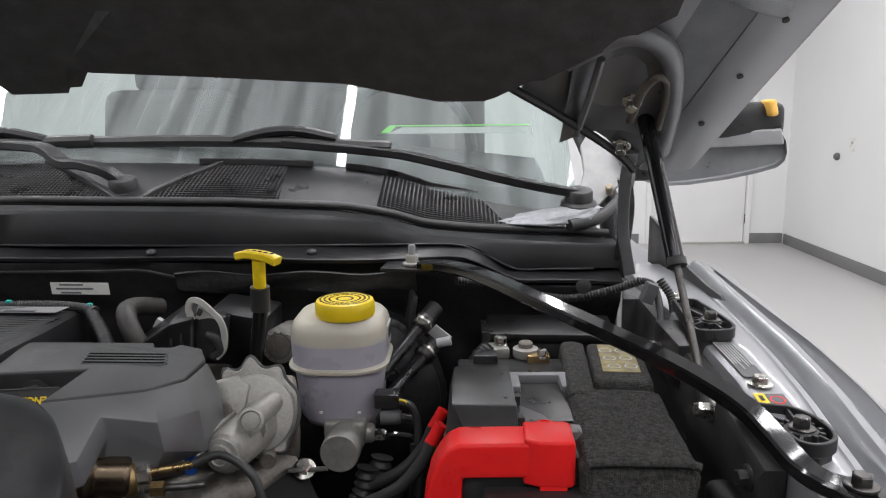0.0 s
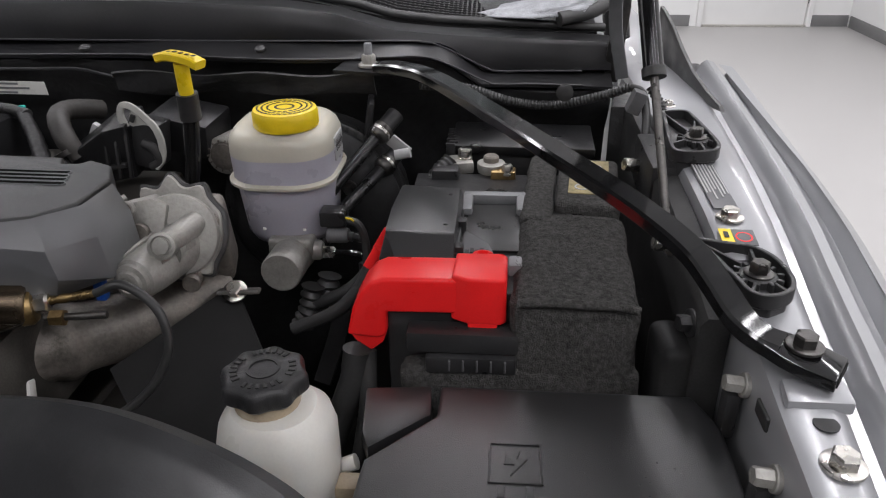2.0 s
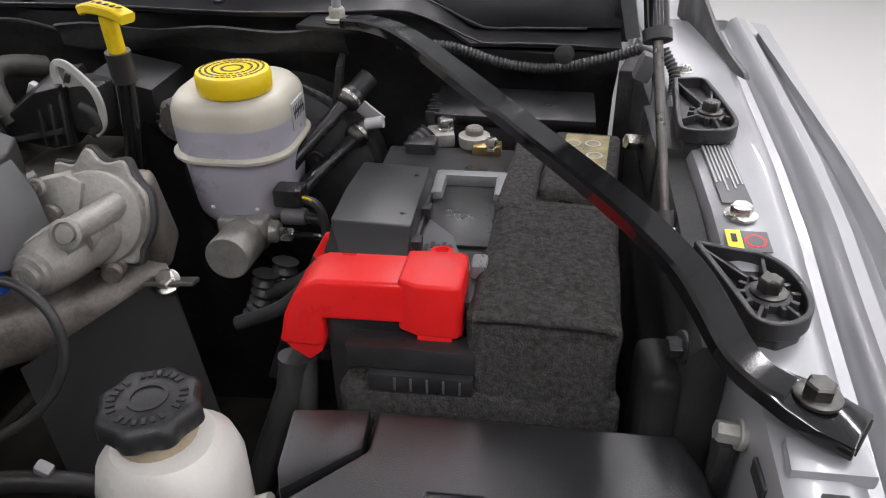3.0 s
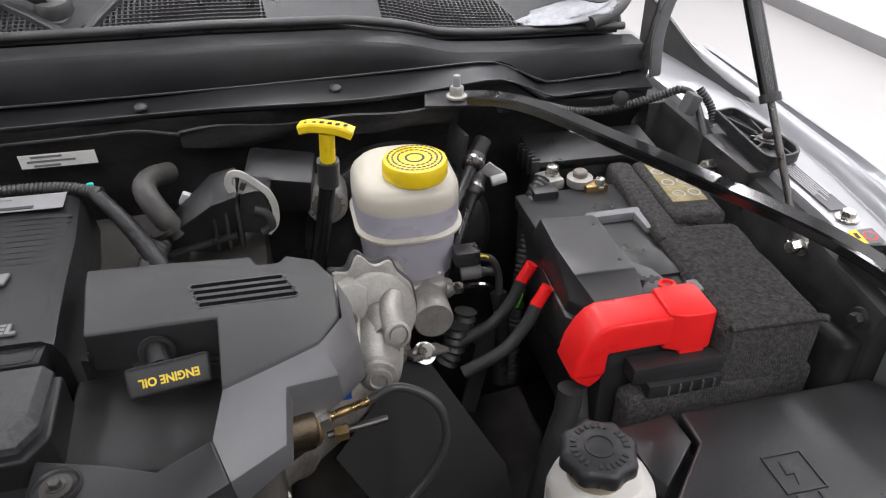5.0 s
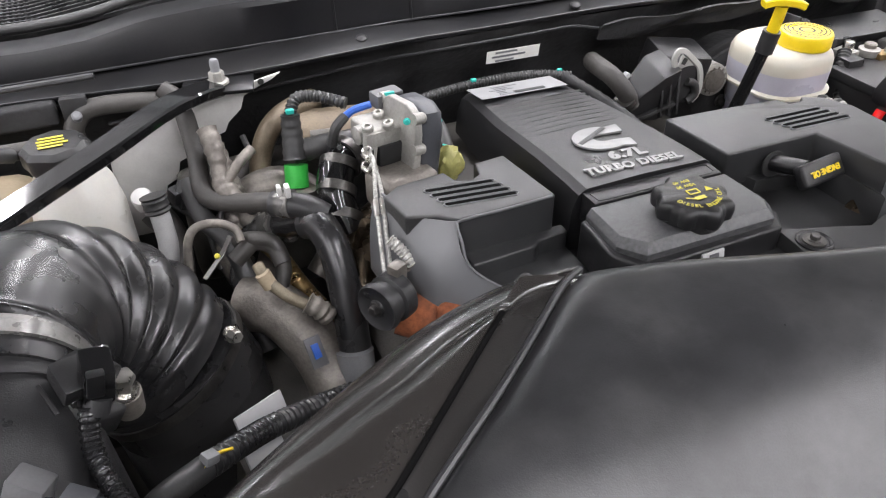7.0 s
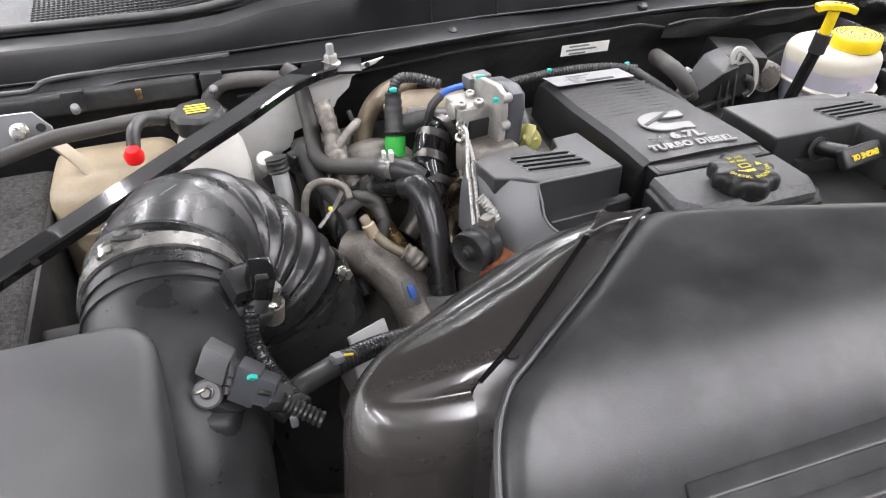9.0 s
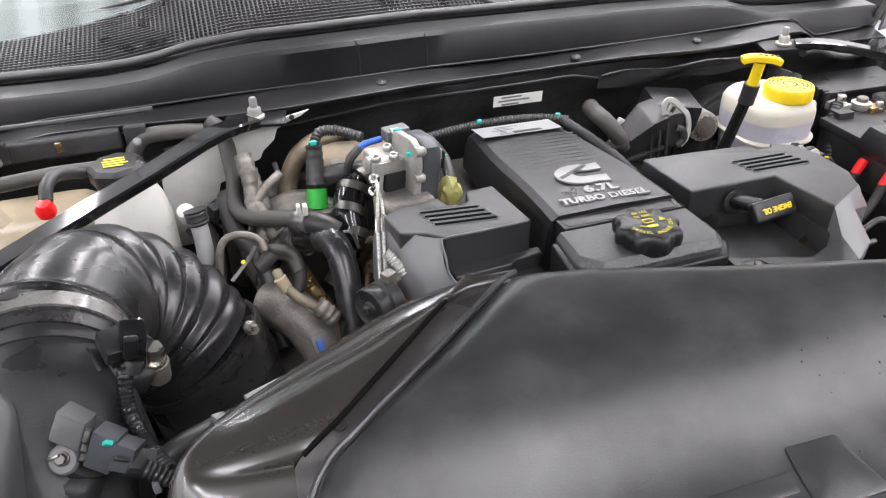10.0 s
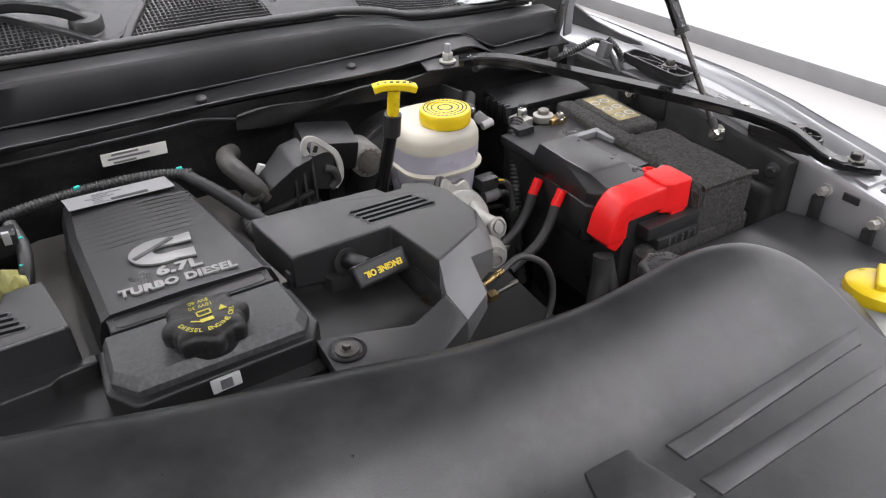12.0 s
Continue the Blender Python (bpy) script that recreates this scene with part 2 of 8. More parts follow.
gl.new(gmap.outputs["Vector"], gno.inputs["Vector"])
gl.new(gno.outputs["Fac"], grr.inputs["Value"])
gl.new(grr.outputs["Result"], gm2.inputs["Fac"])
gl.new(gm.outputs["Shader"], gm2.inputs[1])
gl.new(gd.outputs["BSDF"], gm2.inputs[2])
gl.new(gm2.outputs["Shader"], gn["Material Output"].inputs["Surface"])
M["glass"] = glass


# ---- building helpers ----
def V(*c):
    return Vector(c)


def merge(bm, tmp):
    me = bpy.data.meshes.new("tmp")
    tmp.to_mesh(me)
    tmp.free()
    bm.from_mesh(me)
    bpy.data.meshes.remove(me)
    return bm


def bev(bm, w, seg=2, angle=25):
    if w > 0:
        es = [e for e in bm.edges if len(e.link_faces) == 2 and e.calc_face_angle(0) > radians(angle)]
        bmesh.ops.bevel(bm, geom=es, offset=w, segments=seg, affect="EDGES", profile=0.6, clamp_overlap=True)
    return bm


def box(c, s, b=0.003, rot=None, seg=2):
    """A box with rounded edges round the point c, of size s, turned by rot degrees."""
    bm = bmesh.new()
    bmesh.ops.create_cube(bm, size=1)
    bm.transform(Matrix.Diagonal((*s, 1)))
    bev(bm, b, seg)
    m = pose(*c, *(rot or (0, 0, 0)))
    bm.transform(m)
    return bm


def loft(rings, cap=True, closed=True):
    """A skin over rings of points, all of one count."""
    bm = bmesh.new()
    vs = [[bm.verts.new(p) for p in r] for r in rings]
    n = len(rings[0])
    for a, b in zip(vs, vs[1:]):
        for i in range(n if closed else n - 1):
            j = (i + 1) % n
            try:
                bm.faces.new((a[i], a[j], b[j], b[i]))
            except ValueError:
                pass
    if cap and closed:
        bm.faces.new(vs[0][::-1])
        bm.faces.new(vs[-1])
    bmesh.ops.recalc_face_normals(bm, faces=bm.faces)
    return bm


def prism(pts, z0, z1, b=0.003, seg=2, shrink=0.0):
    """An upright block over an outline of (x, y) or (x, y, dz) points; shrink draws the top in."""
    cx, cy = sum(p[0] for p in pts) / len(pts), sum(p[1] for p in pts) / len(pts)
    top = [(cx + (p[0] - cx) * (1 - shrink), cy + (p[1] - cy) * (1 - shrink), z1 + (p[2] if len(p) > 2 else 0)) for p in pts]
    return bev(loft([[(p[0], p[1], z0) for p in pts], top]), b, seg)


def spline(pts, n=8):
    """A smooth line through the points."""
    ps = [Vector(p) for p in pts]
    ps = [2 * ps[0] - ps[1]] + ps + [2 * ps[-1] - ps[-2]]
    out = []
    for i in range(1, len(ps) - 2):
        a, b, c, d = ps[i - 1:i + 3]
        for k in range(n):
            t = k / n
            out.append(0.5 * (2 * b + (c - a) * t + (2 * a - 5 * b + 4 * c - d) * t * t + (3 * b - a - 3 * c + d) * t ** 3))
    out.append(ps[-2])
    return out


def tube(pts, r, seg=10, n=8, rib=None, smooth=True, flat=None, up=None):
    """A round (or flat=(w, h)) bar along a smooth line; r may be a function of the part of the way."""
    line = spline(pts, n) if smooth else [Vector(p) for p in pts]
    ref = Vector(up) if up else None
    rings, prev = [], None
    dist, total = [0.0], 0.0
    for a, b in zip(line, line[1:]):
        total += (b - a).length
        dist.append(total)
    for i, p in enumerate(line):
        d = (line[min(i + 1, len(line) - 1)] - line[max(i - 1, 0)]).normalized()
        if ref is not None:
            u = (ref - d * ref.dot(d)).normalized()
        elif prev is None:
            k = Vector((0, 0, 1)) if abs(d.z) < 0.9 else Vector((1, 0, 0))
            u = (k - d * k.dot(d)).normalized()
        else:
            u = (prev - d * prev.dot(d)).normalized()
        prev = u
        w = d.cross(u)
        s = dist[i] / max(total, 1e-9)
        if flat:
            fw, fh = flat[0] / 2, flat[1] / 2
            c = min(fw, fh) * 0.35
            shape = [(fw, fh - c), (fw - c, fh), (c - fw, fh), (-fw, fh - c), (-fw, c - fh), (c - fw, -fh), (fw - c, -fh), (fw, c - fh)]
            rings.append([p + w * a + u * b for a, b in shape])
        else:
            rad = r(s) if callable(r) else r
            if rib:
                rad += rib[1] * (0.5 + 0.5 * math.cos(2 * math.pi * dist[i] / rib[0]))
            rings.append([p + (u * math.cos(q) + w * math.sin(q)) * rad for q in (2 * math.pi * k / seg for k in range(seg))])
    return loft(rings)


def corr(pts, r=0.007, pitch=0.005, seg=10):
    """A corrugated sleeve."""
    line = spline(pts, 10)
    total = sum((b - a).length for a, b in zip(line, line[1:]))
    n = max(2, int(total / pitch * 4 / (len(pts) - 1)))
    return tube(pts, r - 0.0006, seg, n, rib=(pitch, 0.0016))


def lathe(prof, c=(0, 0, 0), axis=(0, 0, 1), seg=28, wave=None):
    """A turned body: (radius, height) pairs about an axis from c. wave=(count, depth) scallops it."""
    q = Vector((0, 0, 1)).rotation_difference(Vector(axis).normalized()).to_matrix().to_4x4()
    m = Matrix.Translation(c) @ q
    rings = []
    hoop = len(prof) > 3 and prof[0][1] == prof[-1][1] and prof[0][0] > 0.001 and prof[-1][0] > 0.001
    for r, h in list(prof) + (list(prof[:1]) if hoop else []):
        ring = []
        for k in range(seg):
            a = 2 * math.pi * k / seg
            rr = max(r, 1e-5)
            if wave:
                rr *= 1 + wave[1] * max(-0.6, math.cos(wave[0] * a))
            ring.append(m @ Vector((rr * math.cos(a), rr * math.sin(a), h)))
        rings.append(ring)
    return loft(rings, cap=not hoop)


def slab(outline, y0, y1, b=0.004, seg=3):
    """A block with an (x, z) outline between two depths."""
    return bev(loft([[(x, y0, z) for x, z in outline], [(x, y1, z) for x, z in outline]]), b, seg)


def hexbolt(c, axis=(0, 0, 1), r=0.007, h=0.006, washer=1.5):
    bm = lathe([(r * washer, 0), (r * washer, h * 0.25), (r * washer * 0.92, h * 0.32)], c, axis, 20)
    ax = Vector(axis).normalized()
    head = lathe([(r, 0), (r, h * 0.85), (r * 0.85, h)], Vector(c) + ax * h * 0.3, axis, 6)
    return merge(bm, head)


def sheet(fn, nu, nv, thick=0.0):
    """A curved panel from fn(u, v), with thickness."""
    bm = bmesh.new()
    g = [[bm.verts.new(fn(i / nu, j / nv)) for j in range(nv + 1)] for i in range(nu + 1)]
    for i in range(nu):
        for j in range(nv):
            bm.faces.new((g[i][j], g[i + 1][j], g[i + 1][j + 1], g[i][j + 1]))
    bmesh.ops.recalc_face_normals(bm, faces=bm.faces)
    if thick:
        bmesh.ops.solidify(bm, geom=bm.faces[:], thickness=thick)
    return bm


def lettering(body, size, m, deep=0.0008, gap=1.0, xs=1.0, offset=0.0):
    cu = bpy.data.curves.new("letters", "FONT")
    cu.body, cu.size, cu.extrude, cu.align_x, cu.align_y, cu.space_character, cu.offset = body, size, deep, "CENTER", "CENTER", gap, offset
    cu.resolution_u = 3
    ob = bpy.data.objects.new("letters", cu)
    scene.collection.objects.link(ob)
    bpy.context.view_layer.update()
    me = bpy.data.meshes.new_from_object(ob.evaluated_get(bpy.context.evaluated_depsgraph_get()))
    bpy.data.objects.remove(ob)
    bm = bmesh.new()
    bm.from_mesh(me)
    bpy.data.meshes.remove(me)
    bm.transform(m @ Matrix.Diagonal((xs, 1, 1, 1)))
    return bm


def lerp(tab, x):
    """A smooth value from a table of (x, y) pairs."""
    if x <= tab[0][0]:
        return tab[0][1]
    for (a, p), (b, q) in zip(tab, tab[1:]):
        if x <= b:
            t = (x - a) / (b - a)
            return p + (q - p) * t
    return tab[-1][1]


def thing(name, base, label, category, group="", kind=""):
    ob = new(name)
    ob.empty_display_size = 0.02
    ob.location = base
    return tagged(ob, label, category, group, kind)


def origin(ob):
    p = Vector(ob.location)
    return p + origin(ob.parent) if ob.parent else p


def part(name, bm, material, parent=None, label="", angle=40):
    """Links a bmesh, given in world metres, as one mesh object under a thing or part."""
    o = origin(parent) if parent else Vector((0, 0, 0))
    if parent:
        bm.transform(Matrix.Translation(-o))
    me = bpy.data.meshes.new(name)
    bm.to_mesh(me)
    bm.free()
    me.materials.append(M[material] if isinstance(material, str) else material)
    me.polygons.foreach_set("use_smooth", [True] * len(me.polygons))
    me.set_sharp_from_angle(angle=radians(angle))
    ob = new(name, me)
    if parent:
        ob.parent = parent
    if label:
        ob["label"] = label
    return ob


def solo(name, bm, material, label, category, group="", kind="", angle=40):
    return tagged(part(name, bm, material, None, "", angle), label, category, group, kind)


def rect(o, ux, uy, lift=0.0):
    """A thin plate from corner o along ux and uy."""
    o, ux, uy = Vector(o), Vector(ux), Vector(uy)
    nz = ux.cross(uy).normalized()
    a = [o, o + ux, o + ux + uy, o + uy]
    return loft([[p + nz * lift for p in a], [p + nz * (lift + 0.0006) for p in a]])


def bars(o, ux, uy, rows, material, parent, name="print", fill=0.8, lift=0.0009, seed=1):
    """Lines of unreadable print as plain bars on a plate."""
    rng = random.Random(seed)
    o, ux, uy = Vector(o), Vector(ux), Vector(uy)
    bm = bmesh.new()
    for i in range(rows):
        a, b = 0.06 + 0.08 * rng.random(), fill - 0.25 * rng.random()
        v0, v1 = (i + 0.25) / rows, (i + 0.7) / rows
        merge(bm, rect(o + ux * a + uy * v0, ux * (b - a), uy * (v1 - v0), lift))
    return part(name, bm, material, parent)


def mx(x):
    """The mirror place across the truck's middle line."""
    return 2 * XC - x


# ---- the room ----
def setting(name, bm, material, label, category):
    return solo(name, bm, material, label, category, kind="structure")


setting("floor", box((-0.7, 0.95, -0.05), (8.9, 15.0, 0.1), 0), "floor", "smooth grey epoxy garage floor with soft sheen", "floor")
ceil_bm = box((-0.7, 0.95, CEIL + 0.05), (8.9, 15.0, 0.1), 0)
for k in range(28):
    merge(ceil_bm, box((-4.9 + 0.305 * k, 0.93, CEIL - 0.012), (0.035, 14.6, 0.028), 0.004))
setting("ceiling", ceil_bm, "ceil", "pale ribbed metal sheet ceiling", "ceiling")
wall_n = bmesh.new()
for x0, x1, z0, z1 in ((-5.0, 2.12, 0, CEIL), (3.28, WALL_X + 0.1, 0, CEIL), (2.12, 3.28, 2.12, CEIL)):
    merge(wall_n, box(((x0 + x1) / 2, WALL_Y + 0.05, (z0 + z1) / 2), (x1 - x0, 0.1, z1 - z0), 0))
setting("wall_north", wall_n, "wall", "plain white painted garage wall with doorway", "wall")
setting("wall_east", box((WALL_X + 0.05, 0.94, CEIL / 2), (0.1, 14.68, CEIL), 0), "wall", "plain white painted garage wall", "wall")
setting("wall_west", box((-5.05, 0.94, CEIL / 2), (0.1, 14.68, CEIL), 0), "wall", "plain white painted garage wall", "wall")
# Unseen wall, coloured dark so that it throws less light into the bay.
setting("wall_south", box((-0.7, -6.45, CEIL / 2), (8.7, 0.1, CEIL), 0), "base", "unseen dark grey wall that cuts light into the bay", "wall")
setting("baseboard_north", box((3.47, WALL_Y - 0.008, 0.057), (0.376, 0.012, 0.114), 0.002), "base", "grey vinyl baseboard", "baseboard")
setting("baseboard_north", box((-1.45, WALL_Y - 0.008, 0.057), (7.0, 0.012, 0.114), 0.002), "base", "grey vinyl baseboard", "baseboard")
setting("baseboard_east", box((WALL_X - 0.008, 0.93, 0.057), (0.012, 14.6, 0.114), 0.002), "base", "grey vinyl baseboard", "baseboard")

door = thing("door_1", (2.70, WALL_Y, 0), "closed white painted steel door in white frame", "door", kind="structure")
part("door_leaf", box((2.70, WALL_Y + 0.03, 1.04), (1.05, 0.045, 2.05), 0.003), "door", door)
for dx, w, zz, h in ((-0.555, 0.05, 1.06, 2.12), (0.555, 0.05, 1.06, 2.12)):
    part("door_jamb", box((2.70 + dx, WALL_Y + 0.02, zz), (w, 0.12, h), 0.003), "door", door)
part("door_head", box((2.70, WALL_Y + 0.02, 2.095), (1.06, 0.12, 0.05), 0.003), "door", door)
for zz in (0.28, 1.05, 1.85):
    part("hinge", lathe([(0.008, 0), (0.008, 0.1)], (3.232, WALL_Y - 0.008, zz - 0.05), (0, 0, 1), 10), "dsteel", door)
part("threshold", box((2.70, WALL_Y - 0.0, 0.008), (1.06, 0.1, 0.016), 0.002), "steel", door)

OUT_Y, OUT_Z, STOP_Y, STOP_Z = 6.96, 1.16, 7.21, 1.04
outlet = thing("wall_outlet", (WALL_X - 0.006, OUT_Y, OUT_Z), "small white outlet plate on white wall", "outlet")
part("plate", box((WALL_X - 0.004, OUT_Y, OUT_Z), (0.008, 0.08, 0.12), 0.003), "white", outlet)
part("socket", box((WALL_X - 0.009, OUT_Y, OUT_Z + 0.02), (0.004, 0.034, 0.028), 0.002), "label", outlet)
stop = thing("door_stop", (WALL_X, STOP_Y, STOP_Z), "round grey rubber door stop on wall", "door stop")
part("bumper", lathe([(0.035, 0), (0.035, 0.02), (0.025, 0.035), (0.0, 0.037)], (WALL_X, STOP_Y, STOP_Z), (-1, 0, 0), 18), "greyplug", stop)

for lx in (-4.3, -2.35, -0.2, 1.05, 2.85):
    hs = thing("strip_light", (lx, 1.3, CEIL), "long white ceiling strip light fitting", "ceiling light", "strip lights")
    part("housing", box((lx, 1.3, CEIL - 0.035), (0.2, 10.1, 0.07), 0.006), "white", hs)

# ---- truck body round the engine bay ----
truck = thing("pickup_truck", (XC, 0.9, 0.0), "silver pickup truck front body, hood raised", "pickup truck")


XB = -0.70


def beam_z(x):
    return lerp([(-1.55, 1.335), (-1.39, 1.342), (-1.16, 1.346), (-1.10, 1.352), (-1.03, 1.368), (-0.95, 1.375), (-0.70, 1.380), (-0.35, 1.373), (-0.17, 1.363), (-0.10, 1.352), (-0.03, 1.331), (0.05, 1.322), (0.265, 1.307), (0.3, 1.303)], x)


def beam_low(x):
    return lerp([(-1.55, 1.295), (-1.31, 1.302), (-1.26, 1.312), (-1.0, 1.322), (-0.70, 1.328), (0.0, 1.318), (0.05, 1.312), (0.10, 1.274), (0.3, 1.268)], x)


def crown(x, top, fall):
    return beam_z(x) + (top - 1.380)


def beam_y(x):
    return 1.112 + 0.078 * ((x - XB) / 0.965) ** 2


def swept(prof, x0=-1.55, x1=0.285, nu=90, closed=True):
    """A bar across the bay whose section prof(x) gives (y, z) pairs."""
    rings = []
    for i in range(nu + 1):
        x = x0 + (x1 - x0) * i / nu
        rings.append([(x, y, z) for y, z in prof(x)])
    return loft(rings, cap=closed, closed=closed)


def beam_prof(x):
    y, zt = beam_y(x), crown(x, 1.380, 0.073)
    zb = beam_low(x)
    return [(y - 0.004, zb), (y + 0.0, zt - 0.006), (y + 0.006, zt), (y + 0.05, zt + 0.002), (y + 0.12, zt - 0.03), (y + 0.12, zb - 0.1), (y + 0.02, zb - 0.012)]


part("cowl_beam", swept(beam_prof), "beam", truck, "black painted cowl beam")
for sx in (-0.797, -0.69):
    part("beam_seam", tube([(sx, beam_y(sx) - 0.004, 1.327), (sx, beam_y(sx) + 0.001, 1.37), (sx, beam_y(sx) + 0.004, 1.377)], 0.0022, 6, 3), "beam", truck)


def flange_prof(x):
    y = beam_y(x) - 0.045 + 0.01 * math.sin(x * 9)
    zt = beam_low(x) - 0.014 + 0.002 * math.sin(x * 14)
    return [(y, zt - 0.004), (y, zt), (y + 0.05, zt + 0.012), (y + 0.05, zt + 0.004)]


part("firewall_flange", swept(flange_prof), "beam", truck, "stepped black flange below the cowl beam")


def firewall_prof(x):
    y = beam_y(x) + 0.0
    w = 0.008 * math.sin(x * 23) + 0.005 * math.sin(x * 51 + 1)
    zt = beam_low(x) - 0.022
    return [(y - 0.03 + w, zt), (y - 0.022 + w * 0.6, zt - 0.03), (y + 0.01, zt - 0.07), (y + 0.03, zt - 0.2), (y + 0.03, 0.5), (y + 0.1, 0.5), (y + 0.1, zt)]


part("firewall", swept(firewall_prof, nu=90), "insul", truck, "firewall with creased black insulation")
XS = [-1.5 + 0.0425 * i for i in range(42)]
# Thin pale tubes draw the glints along the beam, flange and firewall.
part("beam_lip", tube([(x, beam_y(x) - 0.005, beam_low(x) - 0.001) for x in XS], 0.0016, 6, 2), "edge", truck)
part("flange_lip", tube([(x, beam_y(x) - 0.046 + 0.01 * math.sin(x * 9), beam_low(x) - 0.013 + 0.002 * math.sin(x * 14)) for x in XS], 0.0014, 6, 2), "edge", truck)
part("firewall_lip", tube([(x, beam_y(x) - 0.040, lerp([(-1.1, 1.262), (-0.75, 1.292), (-0.45, 1.292), (-0.36, 1.272), (-0.22, 1.262), (0.0, 1.262)], x)) for x in [-1.1 + 0.05 * i for i in range(22)]], 0.0022, 6, 4), "edge", truck)
part("insulation_fold", sheet(lambda u, v: (-0.40 + 0.36 * u, 1.070 + 0.016 * v + 0.003 * math.sin(9 * u + 4 * v), 1.290 - 0.030 * v + 0.003 * math.sin(14 * u + 2 * v)), 30, 8, 0.003), "insul", truck, "creased insulation flap")
for bx in (-0.44, -0.77, -0.2):
    part("flange_clip", lathe([(0.008, 0), (0.008, 0.003), (0.004, 0.006), (0.0, 0.0065)], (bx, beam_y(bx) - 0.028, beam_low(bx) - 0.008), (0, -0.2, 1), 14), "black", truck)
part("wire_channel", box((-1.29, 1.098, 1.283), (0.28, 0.02, 0.030), 0.006, (0, -2, -4), 3), "insul", truck)
for cx in (-1.13, -1.31):
    part("channel_clip", box((cx, 1.078, 1.292), (0.030, 0.012, 0.030), 0.003, (0, 0, -4)), "black", truck)
    part("clip_stud", lathe([(0.006, 0), (0.006, 0.010), (0.004, 0.012)], (cx, 1.072, 1.280), (0, -0.6, 0.8), 12), "lightgrey", truck)
part("upper_lip", tube([(-1.5, 1.11, 1.300), (-1.40, 1.105, 1.303), (-1.36, 1.10, 1.305), (-1.33, 1.098, 1.318), (-1.22, 1.09, 1.322), (-1.10, 1.08, 1.327)], 0.004, 8, 5), "edge", truck)
part("bay_floor", box((XC, 0.45, 0.60), (2.0, 1.9, 0.04), 0), "dark", truck)

# rubber seal on the beam
part("cowl_seal", tube([(x, beam_y(x) + 0.075, crown(x, 1.388, 0.073)) for x in [-1.54 + 0.0455 * i for i in range(41)]], 0.0065, 10, 2), "rubber", truck, "rubber weather strip")

# fenders, the far one mirrored
def ledge_z(y):
    return lerp([(-0.3, 1.06), (0.1, 1.12), (0.3, 1.150), (0.53, 1.182), (0.60, 1.194), (0.68, 1.205), (0.78, 1.222), (0.90, 1.232), (1.3, 1.24)], y)


def fender(side):
    f = (lambda x: x) if side > 0 else mx

    def rows(y):
        z = ledge_z(y)
        xi = 0.333 - 0.02 * max(0.0, y - 0.8)
        xr = 0.400 + 0.062 * (y - 0.55)
        xo = 0.466 + 0.03 * (y - 0.7)
        return [(xi - 0.002, 0.52), (xi - 0.002, z - 0.05), (xi - 0.001, z - 0.012), (xi + 0.003, z - 0.003), (xi + 0.012, z), (xr - 0.028, z), (xr - 0.018, z - 0.004), (xr - 0.012, z - 0.014),
                (xr - 0.004, z - 0.013), (xr + 0.002, z + 0.002), (xr + 0.010, z + 0.007), (xr + 0.022, z + 0.003), (xr + 0.030, z - 0.016), (xr + 0.042, z - 0.018), (xr + 0.052, z - 0.004), (xo - 0.006, z + 0.0), (xo + 0.010, z - 0.012),
                (xo + 0.035, z - 0.06), (xo + 0.05, 0.95), (xo + 0.045, 0.5)]
    rings = []
    for i in range(45):
        y = -0.25 + 1.60 * i / 44
        rings.append([(f(x), y, z) for x, z in rows(y)])
    return loft(rings, cap=False, closed=False)


part("fender", fender(1), "silver", truck, "silver fender with inner ledge")
part("fender", fender(-1), "silver", truck, "silver fender with inner ledge")
part("front_panel", box((XC, -0.34, 0.85), (2.0, 0.06, 0.7), 0.02), "black", truck)
for tx, ty in ((0.40, 0.35), (mx(0.40), 0.35), (0.40, 3.2), (mx(0.40), 3.2)):
    part("tyre", lathe([(0.20, -0.12), (0.38, -0.12), (0.41, -0.09), (0.41, 0.09), (0.38, 0.12), (0.20, 0.12)], (tx, ty, 0.41), (1, 0, 0), 36), "rubber", truck)
# black liner on the inner side, cover at the fender's rear end
part("inner_liner", loft([[(0.304, y, 0.52), (0.330, y, 0.52), (0.330, y, ledge_z(y) - 0.012), (0.310, y, ledge_z(y) - 0.012), (0.304, y, ledge_z(y) - 0.020)] for y in [0.655 + 0.05 * k for k in range(11)]]), "liner", truck, "dull black inner liner")
part("rear_liner", prism([(0.284, 1.155), (0.350, 1.155), (0.372, 1.36), (0.33, 1.36)], 0.52, 1.225, 0.004), "insul", truck)
part("liner_pocket", box((0.292, 0.69, 1.10), (0.03, 0.06, 0.10), 0.012, (0, 0, 6), 3), "liner", truck)
part("liner_bolt", hexbolt((0.303, 0.676, 1.172), (-1, -0.2, 0.1), 0.008, 0.010, 1.6), "black", truck)
part("rear_cover", prism([(0.352, 1.25), (0.402, 1.26), (0.440, 1.235), (0.455, 1.27), (0.468, 1.42), (0.36, 1.42)], 1.10, 1.226, 0.008, 3), "black", truck, "black plastic cover at the fender end")
SIDE = [(1.41, 1.322), (1.38, 1.316), (1.34, 1.304), (1.28, 1.280), (1.22, 1.260), (1.15, 1.248), (1.10, 1.244), (1.09, 1.238), (1.12, 1.234), (1.20, 1.232), (1.41, 1.232)]
part("side_seal", bev(loft([[(0.408 - 0.10 * (y - 1.2), y, z) for y, z in SIDE], [(0.414 - 0.10 * (y - 1.2), y, z) for y, z in SIDE]]), 0.0018), "rubber", truck, "black rubber seal panel at the fender end")
part("side_bracket", box((0.318, 0.985, 1.195), (0.012, 0.045, 0.05), 0.004, (0, 10, -10)), "castd", truck)
